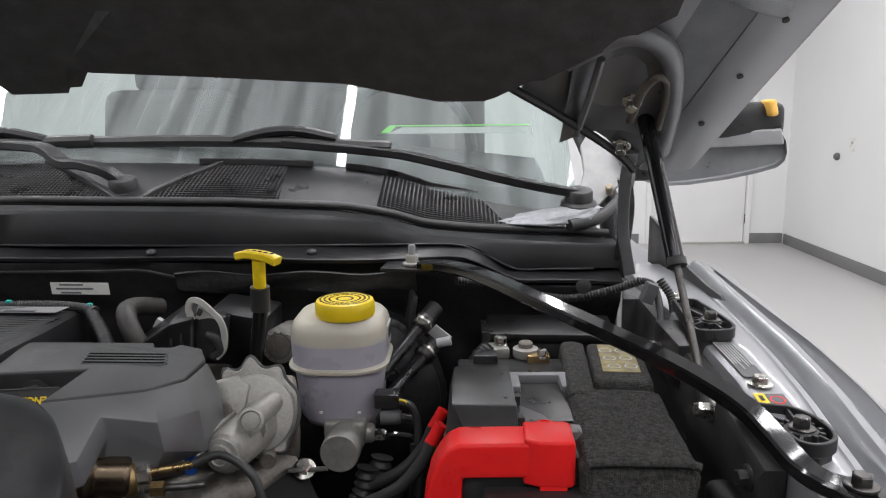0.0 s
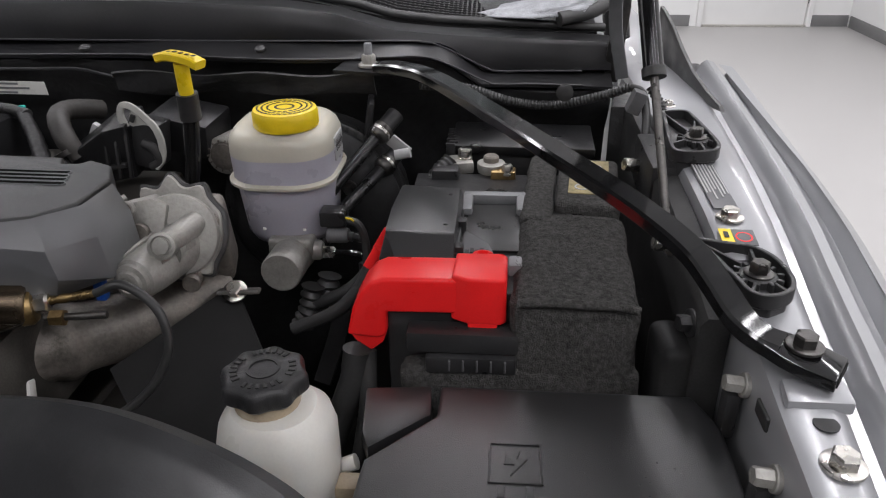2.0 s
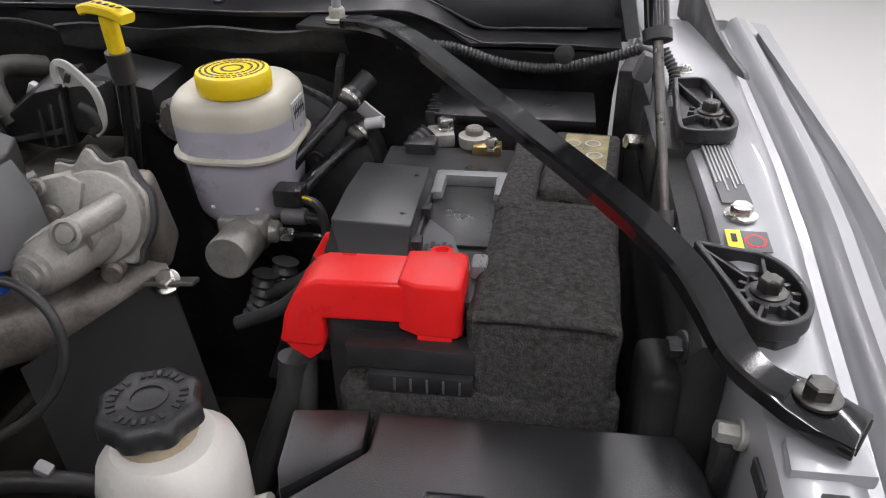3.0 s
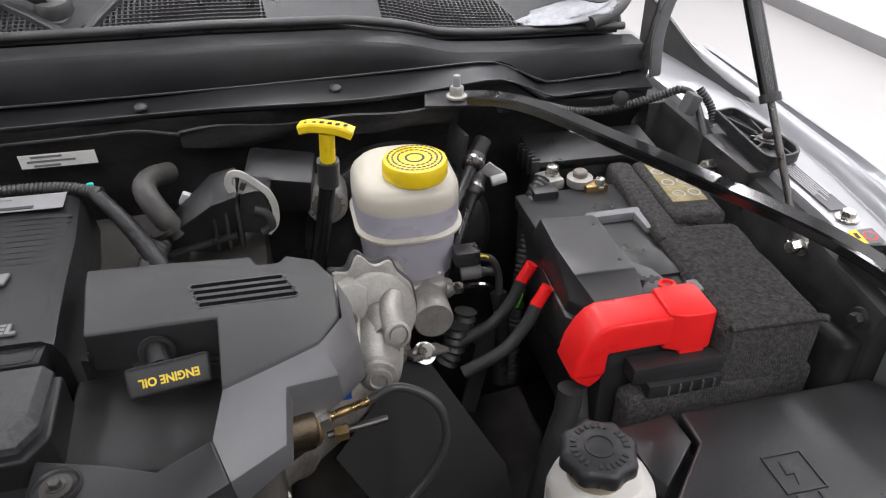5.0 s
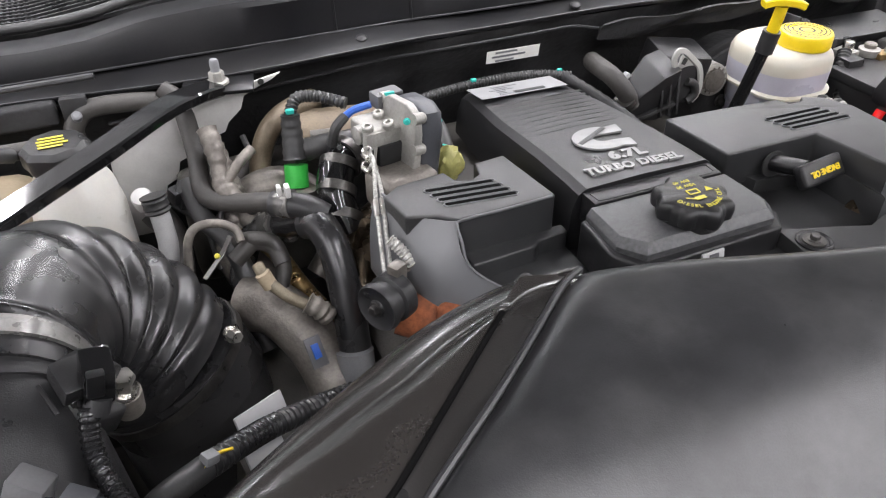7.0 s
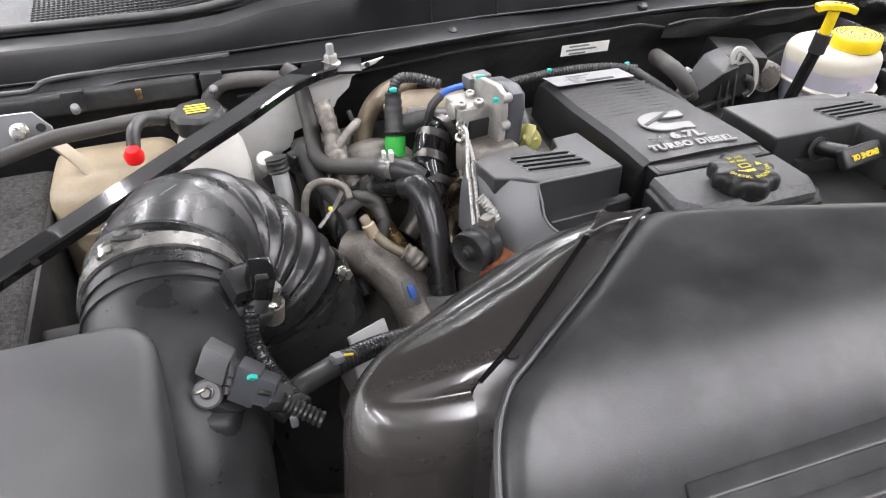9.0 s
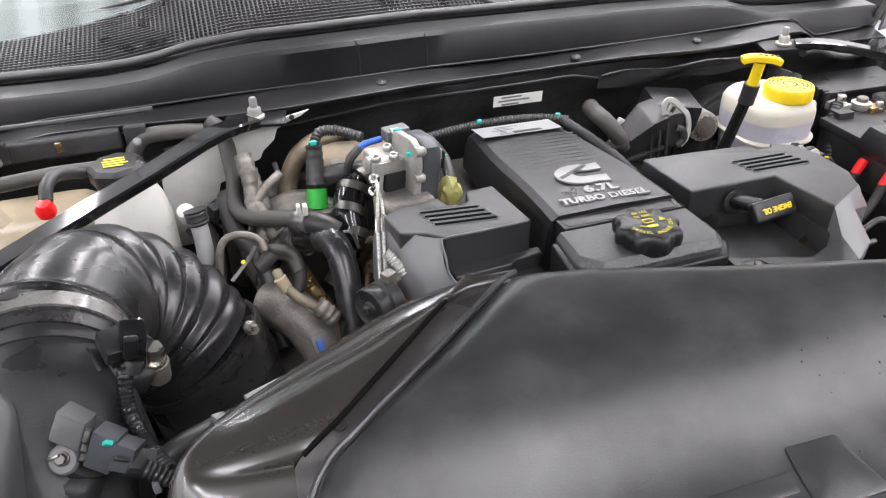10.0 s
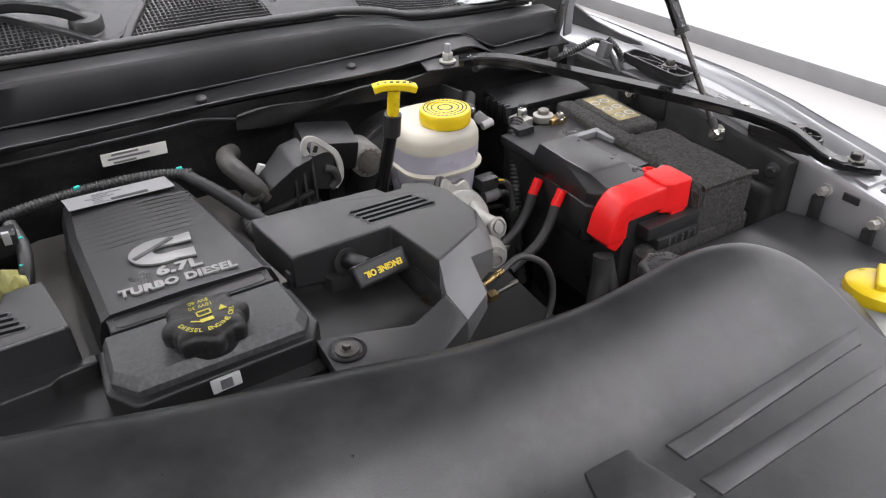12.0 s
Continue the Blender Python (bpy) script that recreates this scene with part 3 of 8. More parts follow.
part("side_stud", hexbolt((0.308, 0.985, 1.20), (-1, -0.3, 0.2), 0.009, 0.022, 1.2), "steel", truck)
# cab corner behind the fender
part("cab_side", box((0.40, 2.45, 0.75), (0.14, 1.9, 0.9), 0.03), "silver", truck)
part("cab_side", box((mx(0.40), 2.45, 0.75), (0.14, 1.9, 0.9), 0.03), "silver", truck)

# ---- cowl grille, windshield, wipers, cab ----
cowl = thing("cowl_grille", (XC, 1.3, 1.38), "black plastic cowl panel with fine mesh vents", "cowl panel")


def cowl_pt(x, v):
    """v = 0 at the seal, 1 at the glass."""
    y0, z0 = beam_y(x) + 0.085, crown(x, 1.386, 0.075)
    bump = lerp([(-1.5, 0.0), (-1.3, 0.3), (-1.1, 0.8), (-1.0, 1), (-0.25, 1), (-0.06, 0.9), (0.16, 0.35), (0.3, 0.0)], x)
    y1 = y0 + 0.155
    z1 = z0 + 0.018 + 0.036 * bump
    return (x, y0 + (y1 - y0) * v, z0 + (z1 - z0) * (max(v, 0.0) ** 0.8) - 0.004)


part("backing", sheet(lambda u, v: Vector(cowl_pt(-1.54 + 1.81 * u, v)) - V(0, 0, 0.012), 50, 6, 0.004), "ink_shade", cowl)
# (front start, rear start, front end, rear end) of each mesh opening
frames = [(-1.365, -1.365, -0.53, -0.73), (-0.505, -0.41, -0.275, -0.29), (-0.115, -0.115, 0.115, 0.06)]


def strip_panel(a0, b0, a1, b1, v0, v1):
    """A piece of the cowl between two slanting lines."""
    def at(u, v):
        w = v0 + (v1 - v0) * v
        xa, xb = a0 + (b0 - a0) * w, a1 + (b1 - a1) * w
        return cowl_pt(xa + (xb - xa) * u, w)
    return sheet(at, 12, 4, 0.005)


for a0, b0, a1, b1 in ((-1.54, -1.54, -1.365, -1.365), (-0.53, -0.73, -0.505, -0.41), (-0.275, -0.29, -0.115, -0.115), (0.115, 0.06, 0.27, 0.27)):
    part("solid_panel", strip_panel(a0, b0, a1, b1, 0.0, 1.0), "coverblk", cowl)
part("front_edge", strip_panel(-1.54, -1.54, 0.27, 0.27, -0.06, 0.05), "black", cowl)
part("rear_edge", strip_panel(-1.54, -1.54, 0.27, 0.27, 0.95, 1.05), "black", cowl)
for xa, xb in ((-1.36, -0.86), (-0.45, -0.245), (-0.185, 0.06)):
    part("rear_lip", tube([Vector(cowl_pt(xa + (xb - xa) * k / 8, 1.0)) + V(0, 0, 0.005) for k in range(9)], 0, 8, 2, flat=(0.010, 0.012), up=(0, 0, 1)), "black", cowl)
for (p0, q0), (p1, q1) in (((-0.53, 0.0), (-0.73, 1.0)), ((-0.505, 0.0), (-0.41, 1.0))):
    part("basin_edge", tube([Vector(cowl_pt(p0 + (p1 - p0) * k / 5, k / 5)) + V(0, 0, 0.002) for k in range(6)], 0, 8, 2, flat=(0.012, 0.010), up=(0, 0, 1)), "black", cowl)
for a0, b0, a1, b1 in frames:
    lo, hi = min(a0, b0), max(a1, b1)
    nb = int((hi - lo) / 0.0070)
    mesh = bmesh.new()
    for i in range(nb + 1):
        x = lo + (hi - lo) * i / nb
        s = [k / 24 for k in range(25) if a0 + (b0 - a0) * k / 24 <= x <= a1 + (b1 - a1) * k / 24]
        if len(s) > 1:
            merge(mesh, tube([Vector(cowl_pt(x, v)) + V(0, 0, -0.001) for v in (s[0], (s[0] + s[-1]) / 2, s[-1])], 0, 8, 1, smooth=False, flat=(0.0028, 0.004), up=(0, 0, 1)))
    for j in range(1, 21):
        v = j / 21
        xa, xb = a0 + (b0 - a0) * v, a1 + (b1 - a1) * v
        merge(mesh, tube([Vector(cowl_pt(xa + (xb - xa) * k / 8, v)) + V(0, 0, -0.001) for k in range(9)], 0, 8, 1, smooth=False, flat=(0.0028, 0.004), up=(0, 0, 1)))
    tagged(part("vent_mesh", mesh, "black", cowl, "fine plastic mesh"), kind="stuff")

shield = thing("windshield", (XC, 1.9, 1.5), "tinted windshield glass with reflections of strip lights", "windshield")


def glass_pt(u, v):
    x = -1.48 + 1.73 * u
    y0 = beam_y(x) + 0.20
    z0 = crown(x, 1.425, 0.06) - 0.02
    return (x, y0 + 0.74 * v, z0 + 0.56 * v)


pane = part("pane", sheet(glass_pt, 30, 12), "glass", shield)
pane.visible_shadow = False
part("black_band", sheet(lambda u, v: Vector(glass_pt(u, v * 0.09 - 0.02)) - V(0, 0, 0.004), 30, 2, 0.002), "ink_shade", shield)

CORNER = [(0.285, 1.475, 1.49), (0.312, 1.446, 1.455), (0.333, 1.414, 1.428), (0.335, 1.392, 1.405), (0.318, 1.369, 1.384), (0.302, 1.361, 1.374), (0.276, 1.338, 1.352), (0.232, 1.344, 1.356), (0.248, 1.368, 1.383), (0.258, 1.392, 1.41), (0.258, 1.44, 1.455)]
part("corner_panel", bev(loft([[Vector(c) for c in CORNER], [Vector(c) + V(0, 0.012, -0.008) for c in CORNER]]), 0.003), "pillarp", shield, "light grey painted windshield corner")
part("corner_stud", lathe([(0.007, 0.0), (0.007, 0.016), (0.005, 0.018), (0, 0.018)], (0.300, 1.360, 1.372), (-0.2, -0.6, 0.7), 14), "cream", shield)
part("corner_seal", tube([(0.325, 1.42, 1.45), (0.338, 1.39, 1.425), (0.334, 1.36, 1.395), (0.318, 1.33, 1.37), (0.292, 1.295, 1.352), (0.26, 1.265, 1.338), (0.21, 1.24, 1.330)], 0.011, 10, 6), "rubber", shield, "black rubber corner seal")

cab = thing("truck_cab", (XC, 2.4, 1.0), "dark truck cab interior behind the windshield", "cab")
part("dashboard", sheet(lambda u, v: (-1.4 + 1.6 * u, 1.42 + 0.55 * v, 1.40 + 0.06 * math.sin(v * 2.6) - 0.05 * (2 * u - 1) ** 2), 20, 8, 0.02), "blackd", cab)
part("roof", box((XC, 2.9, 2.0), (1.6, 1.6, 0.06), 0.02), "silver", cab)
part("rear_wall", box((XC, 3.7, 1.6), (1.5, 0.05, 0.9), 0.02), "seat", cab)
for sx in (0.30, mx(0.30)):
    part("pillar", tube([(sx + 0.02 * (1 if sx > XC else -1), 1.40, 1.27), (sx, 1.47, 1.40), (sx - 0.08 * (1 if sx > XC else -1), 1.75, 1.66), (sx - 0.14 * (1 if sx > XC else -1), 2.1, 1.95)], 0.022, 10, 4), "black", cab)
    s = thing("seat", (XC + (0.38 if sx > XC else -0.38), 2.6, 1.0), "grey fabric front seat in the cab", "seat", "front seats")
    ox = XC + (0.38 if sx > XC else -0.38)
    part("backrest", box((ox, 2.6, 1.35), (0.46, 0.16, 0.5), 0.06, (-12, 0, 0), 3), "seat", s)
    part("headrest", box((ox, 2.66, 1.68), (0.26, 0.1, 0.18), 0.04, (-8, 0, 0), 3), "seat", s)
wheel = thing("steering_wheel", (-0.13, 2.05, 1.4), "black steering wheel behind the windshield", "steering wheel")
part("rim", tube([(-0.13 + 0.19 * math.cos(a), 2.05 + 0.06 * math.sin(a), 1.42 + 0.18 * math.sin(a)) for a in [i * math.pi / 8 for i in range(17)]], 0.016, 8, 3), "rubber", wheel)
part("hub", box((-0.13, 2.08, 1.41), (0.16, 0.06, 0.1), 0.02), "rubber", wheel)
sheet_p = thing("paper_sheet", (-0.02, 1.82, 1.475), "white paper with bright green border on the dashboard", "paper")
part("page", rect((-0.14, 1.72, 1.47), (0.34, 0, 0), (0.02, 0.19, 0.01)), "label", sheet_p)
part("border", merge(rect((-0.155, 1.90, 1.482), (0.36, 0.0, 0), (0, 0.035, 0.002), 0.001), rect((-0.155, 1.72, 1.472), (0.02, 0, 0), (0.0, 0.19, 0.011), 0.001)), "lime", sheet_p, "bright green border")


def wiper(px, py, pz, pts, blade):
    w = thing("wiper", (px, py, pz), "black windshield wiper arm with blade", "wiper", "windshield wipers")
    part("pivot", lathe([(0.032, -0.03), (0.031, -0.012), (0.024, -0.008), (0.0235, 0.007), (0.021, 0.011), (0.011, 0.013), (0.007, 0.016), (0.0, 0.0165)], (px, py, pz), (0, -0.25, 1), 20), "rubber", w)
    part("arm", tube([(px, py, pz + 0.004)] + pts, 0, 10, 6, flat=(0.030, 0.016), up=(0, 0, 1)), "coverblk", w)
    part("blade", tube(blade, 0.011, 8, 6), "rubber", w)
    mid = Vector(blade[len(blade) // 2])
    part("bridge", tube([mid + V(-0.09, 0.0, 0.004), mid + V(-0.03, -0.002, 0.018), mid + V(0.03, -0.004, 0.02), mid + V(0.10, -0.004, 0.006)], 0.010, 8, 5), "coverblk", w)


wiper(0.232, 1.283, 1.376, [(0.185, 1.285, 1.388), (0.10, 1.305, 1.405), (0.0, 1.335, 1.428), (-0.10, 1.36, 1.447), (-0.30, 1.375, 1.466)], [(-0.72, 1.40, 1.47), (-0.5, 1.385, 1.472), (-0.3, 1.375, 1.468), (-0.1, 1.37, 1.458)])
wiper(-0.545, 1.245, 1.405, [(-0.575, 1.248, 1.428), (-0.62, 1.262, 1.438), (-0.66, 1.275, 1.440), (-0.70, 1.295, 1.462), (-0.75, 1.315, 1.468), (-0.95, 1.37, 1.474)], [(-1.22, 1.42, 1.44), (-1.0, 1.40, 1.462), (-0.85, 1.39, 1.47), (-0.66, 1.385, 1.475)])
part("wiper_well", lathe([(0.05, -0.012), (0.052, 0.0), (0.035, -0.003), (0.034, -0.014)], (-0.545, 1.245, 1.396), (0, -0.25, 1), 20), "black", cowl)
snow = bmesh.new()
rng = random.Random(4)
bmesh.ops.create_icosphere(snow, subdivisions=4, radius=1)
for v in snow.verts:
    k = 1 + 0.22 * noise.noise(v.co * 1.7) + 0.10 * noise.noise(v.co * 7) + 0.05 * noise.noise(v.co * 19)
    t = v.co.x
    v.co = V(0.188 + 0.086 * t * k, 1.262 + 0.024 * v.co.y * k + 0.008 * t, 1.343 + 0.017 * max(v.co.z, -0.5) * k * (0.6 + 0.4 * t) + 0.008 * v.co.y + 0.008 * t)
M["snow"] = mat("snow", (0.42, 0.43, 0.45), 0.95, var=0.15, scale=90, fine=500, bump=0.8, spec=0.1, bdist=0.003)
solo("snow_patch", snow, "snow", "small patch of melting snow on the cowl corner", "snow", angle=180)

# ---- hood, its strut and mirror ----
hood = thing("hood", (XC, 1.0, 1.45), "raised silver hood with black insulation pad", "hood")


def hood_pt(x, y, off=0.0):
    z = 1.434 + (1.07 - y) * 0.87
    return Vector((x, y + 0.655 * off, z + 0.755 * off))


def hood_rear(x):
    d = abs(x - XC) / 0.955
    return lerp([(0, 0.915), (0.70, 0.915), (0.745, 0.935), (0.78, 0.955), (0.85, 1.005), (0.90, 1.052), (0.96, 1.083), (1.0, 1.07)], d)


def hood_shell(u, v):
    x = XC + (2 * u - 1) * (0.955 + 0.29 * min(v, 0.3) + 0.04 * v)
    yr = hood_rear(XC + (2 * u - 1) * 0.955)
    return hood_pt(x, yr + (0.16 - yr) * v, 0.012)


part("outer_panel", sheet(hood_shell, 40, 12, 0.006), "silver", hood)


def hood_rim(u, v):
    """Flat inner flange along the side edge."""
    y = 1.065 - 0.88 * u
    xe = 0.352 + 0.33 * min(1.07 - y, 0.4)
    return hood_pt(xe - 0.072 * v, y, 0.004 - 0.006 * math.sin(math.pi * v))


part("inner_flange", sheet(hood_rim, 14, 4, 0.004), "silver", hood)
part("inner_panel", sheet(lambda u, v: hood_pt(0.292 + 0.27 * min(u, 0.4) - 0.19 * v, 1.06 - 0.12 * v - (0.88 - 0.07 * v) * u, 0.004 + 0.006 * math.sin(math.pi * v)), 14, 8, 0.003), "primer", hood, "grey painted inner panel")
part("pressed_rib", tube([hood_pt(0.372, 0.842, -0.004), hood_pt(0.33, 0.826, -0.013), hood_pt(0.28, 0.806, -0.013), hood_pt(0.22, 0.785, -0.008)], 0.013, 10, 5), "primer", hood)
part("hinge_pocket", tube([hood_pt(0.300, 1.03, -0.002), hood_pt(0.290, 0.96, -0.010), hood_pt(0.272, 0.900, -0.012), hood_pt(0.245, 0.872, -0.013), hood_pt(0.205, 0.865, -0.012), hood_pt(0.150, 0.90, -0.004)], 0.013, 10, 6), "primer", hood)
part("pocket_floor", sheet(lambda u, v: hood_pt(0.160 + 0.125 * u, 0.895 + 0.12 * v - 0.02 * math.sin(math.pi * u), -0.002 + 0.016 * math.sin(math.pi * u) * math.sin(math.pi * v)), 10, 10, 0.002), "primer", hood)
part("pocket_edge", tube([hood_pt(0.180, 1.0, -0.006), hood_pt(0.186, 0.94, -0.010), hood_pt(0.190, 0.895, -0.008)], 0.005, 8, 5), "primer", hood)
for k in range(6):
    part("flange_hole", lathe([(0.004, 0), (0.004, 0.001)], hood_pt(0.338 + 0.0215 * k, 0.985 - 0.065 * k, -0.0062), (0, -0.655, -0.755), 10), "ink_shade", hood)


def pad_shape(u, v):
    y = 0.905 - 0.68 * v
    xr = lerp([(0.2, 0.27), (0.826, 0.262), (0.838, 0.255), (0.863, 0.22), (0.88, 0.173), (0.89, 0.135), (0.926, 0.111), (0.95, 0.10)], y)
    x = -1.4 + (xr + 1.4) * u
    if -0.515 < x < -0.425:
        y += 0.026 * (1 - v) ** 8
    y += lerp([(-1.4, 0.01), (-0.52, -0.010), (-0.42, -0.012), (-0.25, -0.003), (-0.11, 0.006), (0.0, 0.031), (0.06, 0.031), (0.11, 0.005), (0.3, 0.0)], x) * (1 - v) ** 6
    return hood_pt(x, y, -0.012 - 0.004 * math.sin(6 * v) * math.sin(9 * u))


part("insulation_pad", sheet(pad_shape, 110, 10, 0.010), "pad", hood, "black fibre insulation pad")
part("pad_edge", tube([hood_pt(0.08, 0.92, -0.014), hood_pt(0.16, 0.975, -0.006), hood_pt(0.24, 1.03, -0.006), hood_pt(0.27, 1.06, -0.006)], 0.006, 8, 5), "rubber", hood)

gas = thing("gas_strut", (0.30, 0.80, 1.2), "black gas strut holding the hood up", "gas strut")
G0, G1 = V(0.300, 0.800, 1.205), V(0.264, 1.0, 1.535)
part("cylinder", tube([G0 + (G1 - G0) * 0.42, G1], 0.0105, 16, 2, smooth=False), "paintblk", gas)
part("collar", tube([G0 + (G1 - G0) * 0.40, G0 + (G1 - G0) * 0.425], 0.0125, 16, 2, smooth=False), "rubber", gas)
part("rod", tube([G0, G0 + (G1 - G0) * 0.42], 0.0045, 12, 2, smooth=False), "dsteel", gas)
part("lower_socket", tube([G0 - (G1 - G0) * 0.06, G0 + (G1 - G0) * 0.03], 0.008, 12, 2, smooth=False), "rubber", gas)
part("upper_socket", tube([G1, G1 + (G1 - G0) * 0.06], 0.009, 12, 2, smooth=False), "steel", gas)
part("lower_stud", hexbolt(G0 + V(0.006, -0.01, -0.012), (-1, -0.2, 0.1), 0.009, 0.016), "steel", gas)

part("hinge_arm", tube([(0.30, 1.18, 1.26), (0.280, 1.15, 1.34), (0.270, 1.10, 1.42), (0.262, 1.03, 1.465)], 0, 8, 6, flat=(0.006, 0.018), up=(1, 0, 0)), "primer", truck, "dark steel hood hinge arm")
part("hinge_link", tube([(0.285, 1.20, 1.25), (0.29, 1.17, 1.36), (0.275, 1.13, 1.42)], 0, 8, 5, flat=(0.005, 0.022), up=(1, 0, 0)), "dsteel", truck)
for c in ((0.241, 0.949, 1.533), (0.244, 1.015, 1.476)):
    part("hinge_nut", hexbolt(c, (-0.2, -0.6, -0.7), 0.008, 0.012), "steel", truck)

MO = V(-0.082, 0, -0.045)
part("strut_bracket", tube([hood_pt(0.243, 0.975, -0.012), hood_pt(0.245, 0.934, -0.016), hood_pt(0.256, 0.911, -0.018), hood_pt(0.272, 0.918, -0.018), hood_pt(0.280, 0.95, -0.016), hood_pt(0.282, 0.985, -0.012)], 0.0055, 10, 6), "castd", hood, "bent steel strut bracket")
mirror = thing("side_mirror", (0.695, 1.85, 1.375), "dark grey side mirror with amber signal", "mirror")
MIR = [(0.51, 1.336), (0.58, 1.338), (0.677, 1.351), (0.75, 1.366), (0.792, 1.378), (0.809, 1.393), (0.814, 1.414), (0.809, 1.44), (0.795, 1.463), (0.72, 1.462), (0.51, 1.456)]
part("shell", bev(loft([[(x, 1.82 + 0.02 * (x - 0.5), z + 0.006) for x, z in MIR], [(x, 1.80 + 0.02 * (x - 0.5), z) for x, z in MIR], [(x - 0.01, 1.93, z) for x, z in MIR]]), 0.006, 3), "primer", mirror, angle=50)
part("trim_band", bev(loft([[(x, y, z) for x, z in ((0.52, 1.424), (0.802, 1.434), (0.792, 1.472), (0.52, 1.463))] for y in (1.797, 1.93)]), 0.006, 3), "silver", mirror)
part("upper_shell", box(V(0.74, 1.85, 1.535) + MO, (0.29, 0.12, 0.09), 0.03, (0, 0, 6), 4), "black", mirror)
part("signal", box(V(0.842, 1.80, 1.565) + MO, (0.018, 0.05, 0.040), 0.008, (0, -14, 6), 3), "amber", mirror, "amber signal lens")
part("mount", box(V(0.565, 1.86, 1.43) + MO, (0.12, 0.06, 0.08), 0.015), "black", mirror)

# ---- bolts and braces ----
def stud(x, y, z, label="pale steel stud with flange nut on the cowl"):
    s = thing("stud_nut", (x, y, z), label, "nut", "cowl studs")
    part("flange_nut", hexbolt((x, y, z), (0, 0, 1), 0.0095, 0.012, 1.45), "cast", s)
    part("tip", lathe([(0.0055, 0), (0.0055, 0.016), (0.0042, 0.018)], (x, y, z + 0.012), (0, 0, 1), 12), "lightgrey", s)


def brace(pts, foot, stud_at, wide_bar=0.026):
    b = thing("strut_brace", (pts[3][0], pts[3][1], 1.2), "glossy black steel strut brace with flattened end", "brace", "strut braces")
    part("bar", tube(pts, 0, 8, 8, flat=(wide_bar, 0.014), up=(0, 0, 1)), "paintblk", b)
    e, d = Vector(pts[-1]), (Vector(pts[-1]) - Vector(pts[-2])).normalized()
    n = Vector((-d.y, d.x, 0)).normalized()
    wide = [[e + d * a + n * (w * q) + V(0, 0, h) for w, h in ((-1, -0.0055), (1, -0.0055), (1, 0.0045), (-1, 0.0045))] for a, q in ((-0.014, 0.0135), (0.004, 0.018), (0.022, 0.020), (0.044, 0.018))]
    part("foot", bev(loft(wide), 0.0015), "paintblk", b, "flattened bar end, chipped black paint")
    # Thin black plate stands in for the shade inside the open bar end.
    part("end_hollow", box(tuple(e + d * 0.0442), (0.0012, 0.029, 0.006), 0, (0, 0, math.degrees(math.atan2(d.y, d.x)))), "void", b)
    sx, sy, sz = stud_at
    part("foot_plate", box((sx, sy, sz - 0.003), (0.085, 0.045, 0.005), 0.002, (4, 0, -12)), "beam", b)
    part("foot_bolt", hexbolt(foot, (0, 0, 1), 0.0090, 0.009, 1.55), "dsteel", b)
    stud(sx, sy, sz)


brace([(-0.03, 1.057, 1.302), (0.004, 1.036, 1.305), (0.05, 0.993, 1.303), (0.128, 0.884, 1.291), (0.184, 0.800, 1.282), (0.232, 0.735, 1.272), (0.264, 0.694, 1.262), (0.290, 0.661, 1.249), (0.306, 0.637, 1.233), (0.320, 0.613, 1.217), (0.334, 0.600, 1.209), (0.346, 0.592, 1.207)], (0.361, 0.588, 1.2105), (-0.045, 1.068, 1.301))
brace([(-0.97, 1.043, 1.303), (-1.0, 1.022, 1.307), (-1.041, 0.997, 1.304), (-1.108, 0.943, 1.294), (-1.181, 0.888, 1.284), (-1.247, 0.838, 1.274), (-1.308, 0.800, 1.261), (-1.40, 0.745, 1.24), (-1.48, 0.69, 1.215)], (-1.46, 0.70, 1.226), (-0.965, 1.050, 1.306), 0.034)

# ---- right fender ledge furniture ----
for (x, y, z, r) in ((0.356, 0.789, 1.2225, 0.009), (0.362, 0.499, 1.1775, 0.010), (0.357, 1.123, 1.2355, 0.007)):
    fb = thing("fender_bolt", (x, y, z), "steel hex bolt on the silver fender ledge", "bolt", "fender bolts")
    part("head", hexbolt((x, y, z), (0, 0, 1), r, r * 0.9, 1.5), "steel", fb)
# Flat black discs paint the shade in the ledge holes.
for (x, y, z) in ((0.363, 0.534, 1.1828), (0.366, 1.075, 1.2358)):
    part("ledge_hole", lathe([(0.009, 0), (0.009, 0.001)], (x, y, z), (0, 0, 1), 16), "ink_shade", truck)
part("ledge_pad", prism([(0.340, 0.548, -0.003), (0.388, 0.548, -0.003), (0.388, 0.572), (0.342, 0.572)], 1.18, 1.194, 0.003), "silver", truck)

for sy, sz in ((0.601, 1.163), (0.515, 1.148)):
    sn = thing("side_nut", (0.315, sy, sz), "steel nut on a black clip, inner fender side", "nut", "inner fender nuts")
    part("nut", hexbolt((0.331, sy, sz), (-1, 0, 0.15), 0.0075, 0.014, 1.4), "cast", sn)
    part("clip", box((0.322, sy + 0.004, sz - 0.03), (0.012, 0.018, 0.045), 0.004), "black", sn)
part("slot_hole", box((0.3315, 0.562, 1.166), (0.004, 0.026, 0.013), 0.006, None, 3), "ink_shade", truck)

plate = thing("spec_label", (0.355, 0.85, 1.23), "grey printed specification label on the fender ledge", "label")
LO, LU, LV = V(0.341, 0.917, 1.2335), V(0.0245, 0.0, 0.0), V(0.003, -0.113, -0.0085)
part("sticker", rect(LO + LV, LU, -LV, 0.0005), "greylab", plate)
bars(LO, LV, LU, 7, "label", plate, "print", 0.85, 0.0013, 3)
warn = thing("warning_sticker", (0.36, 0.745, 1.23), "small yellow and red warning sticker", "sticker")
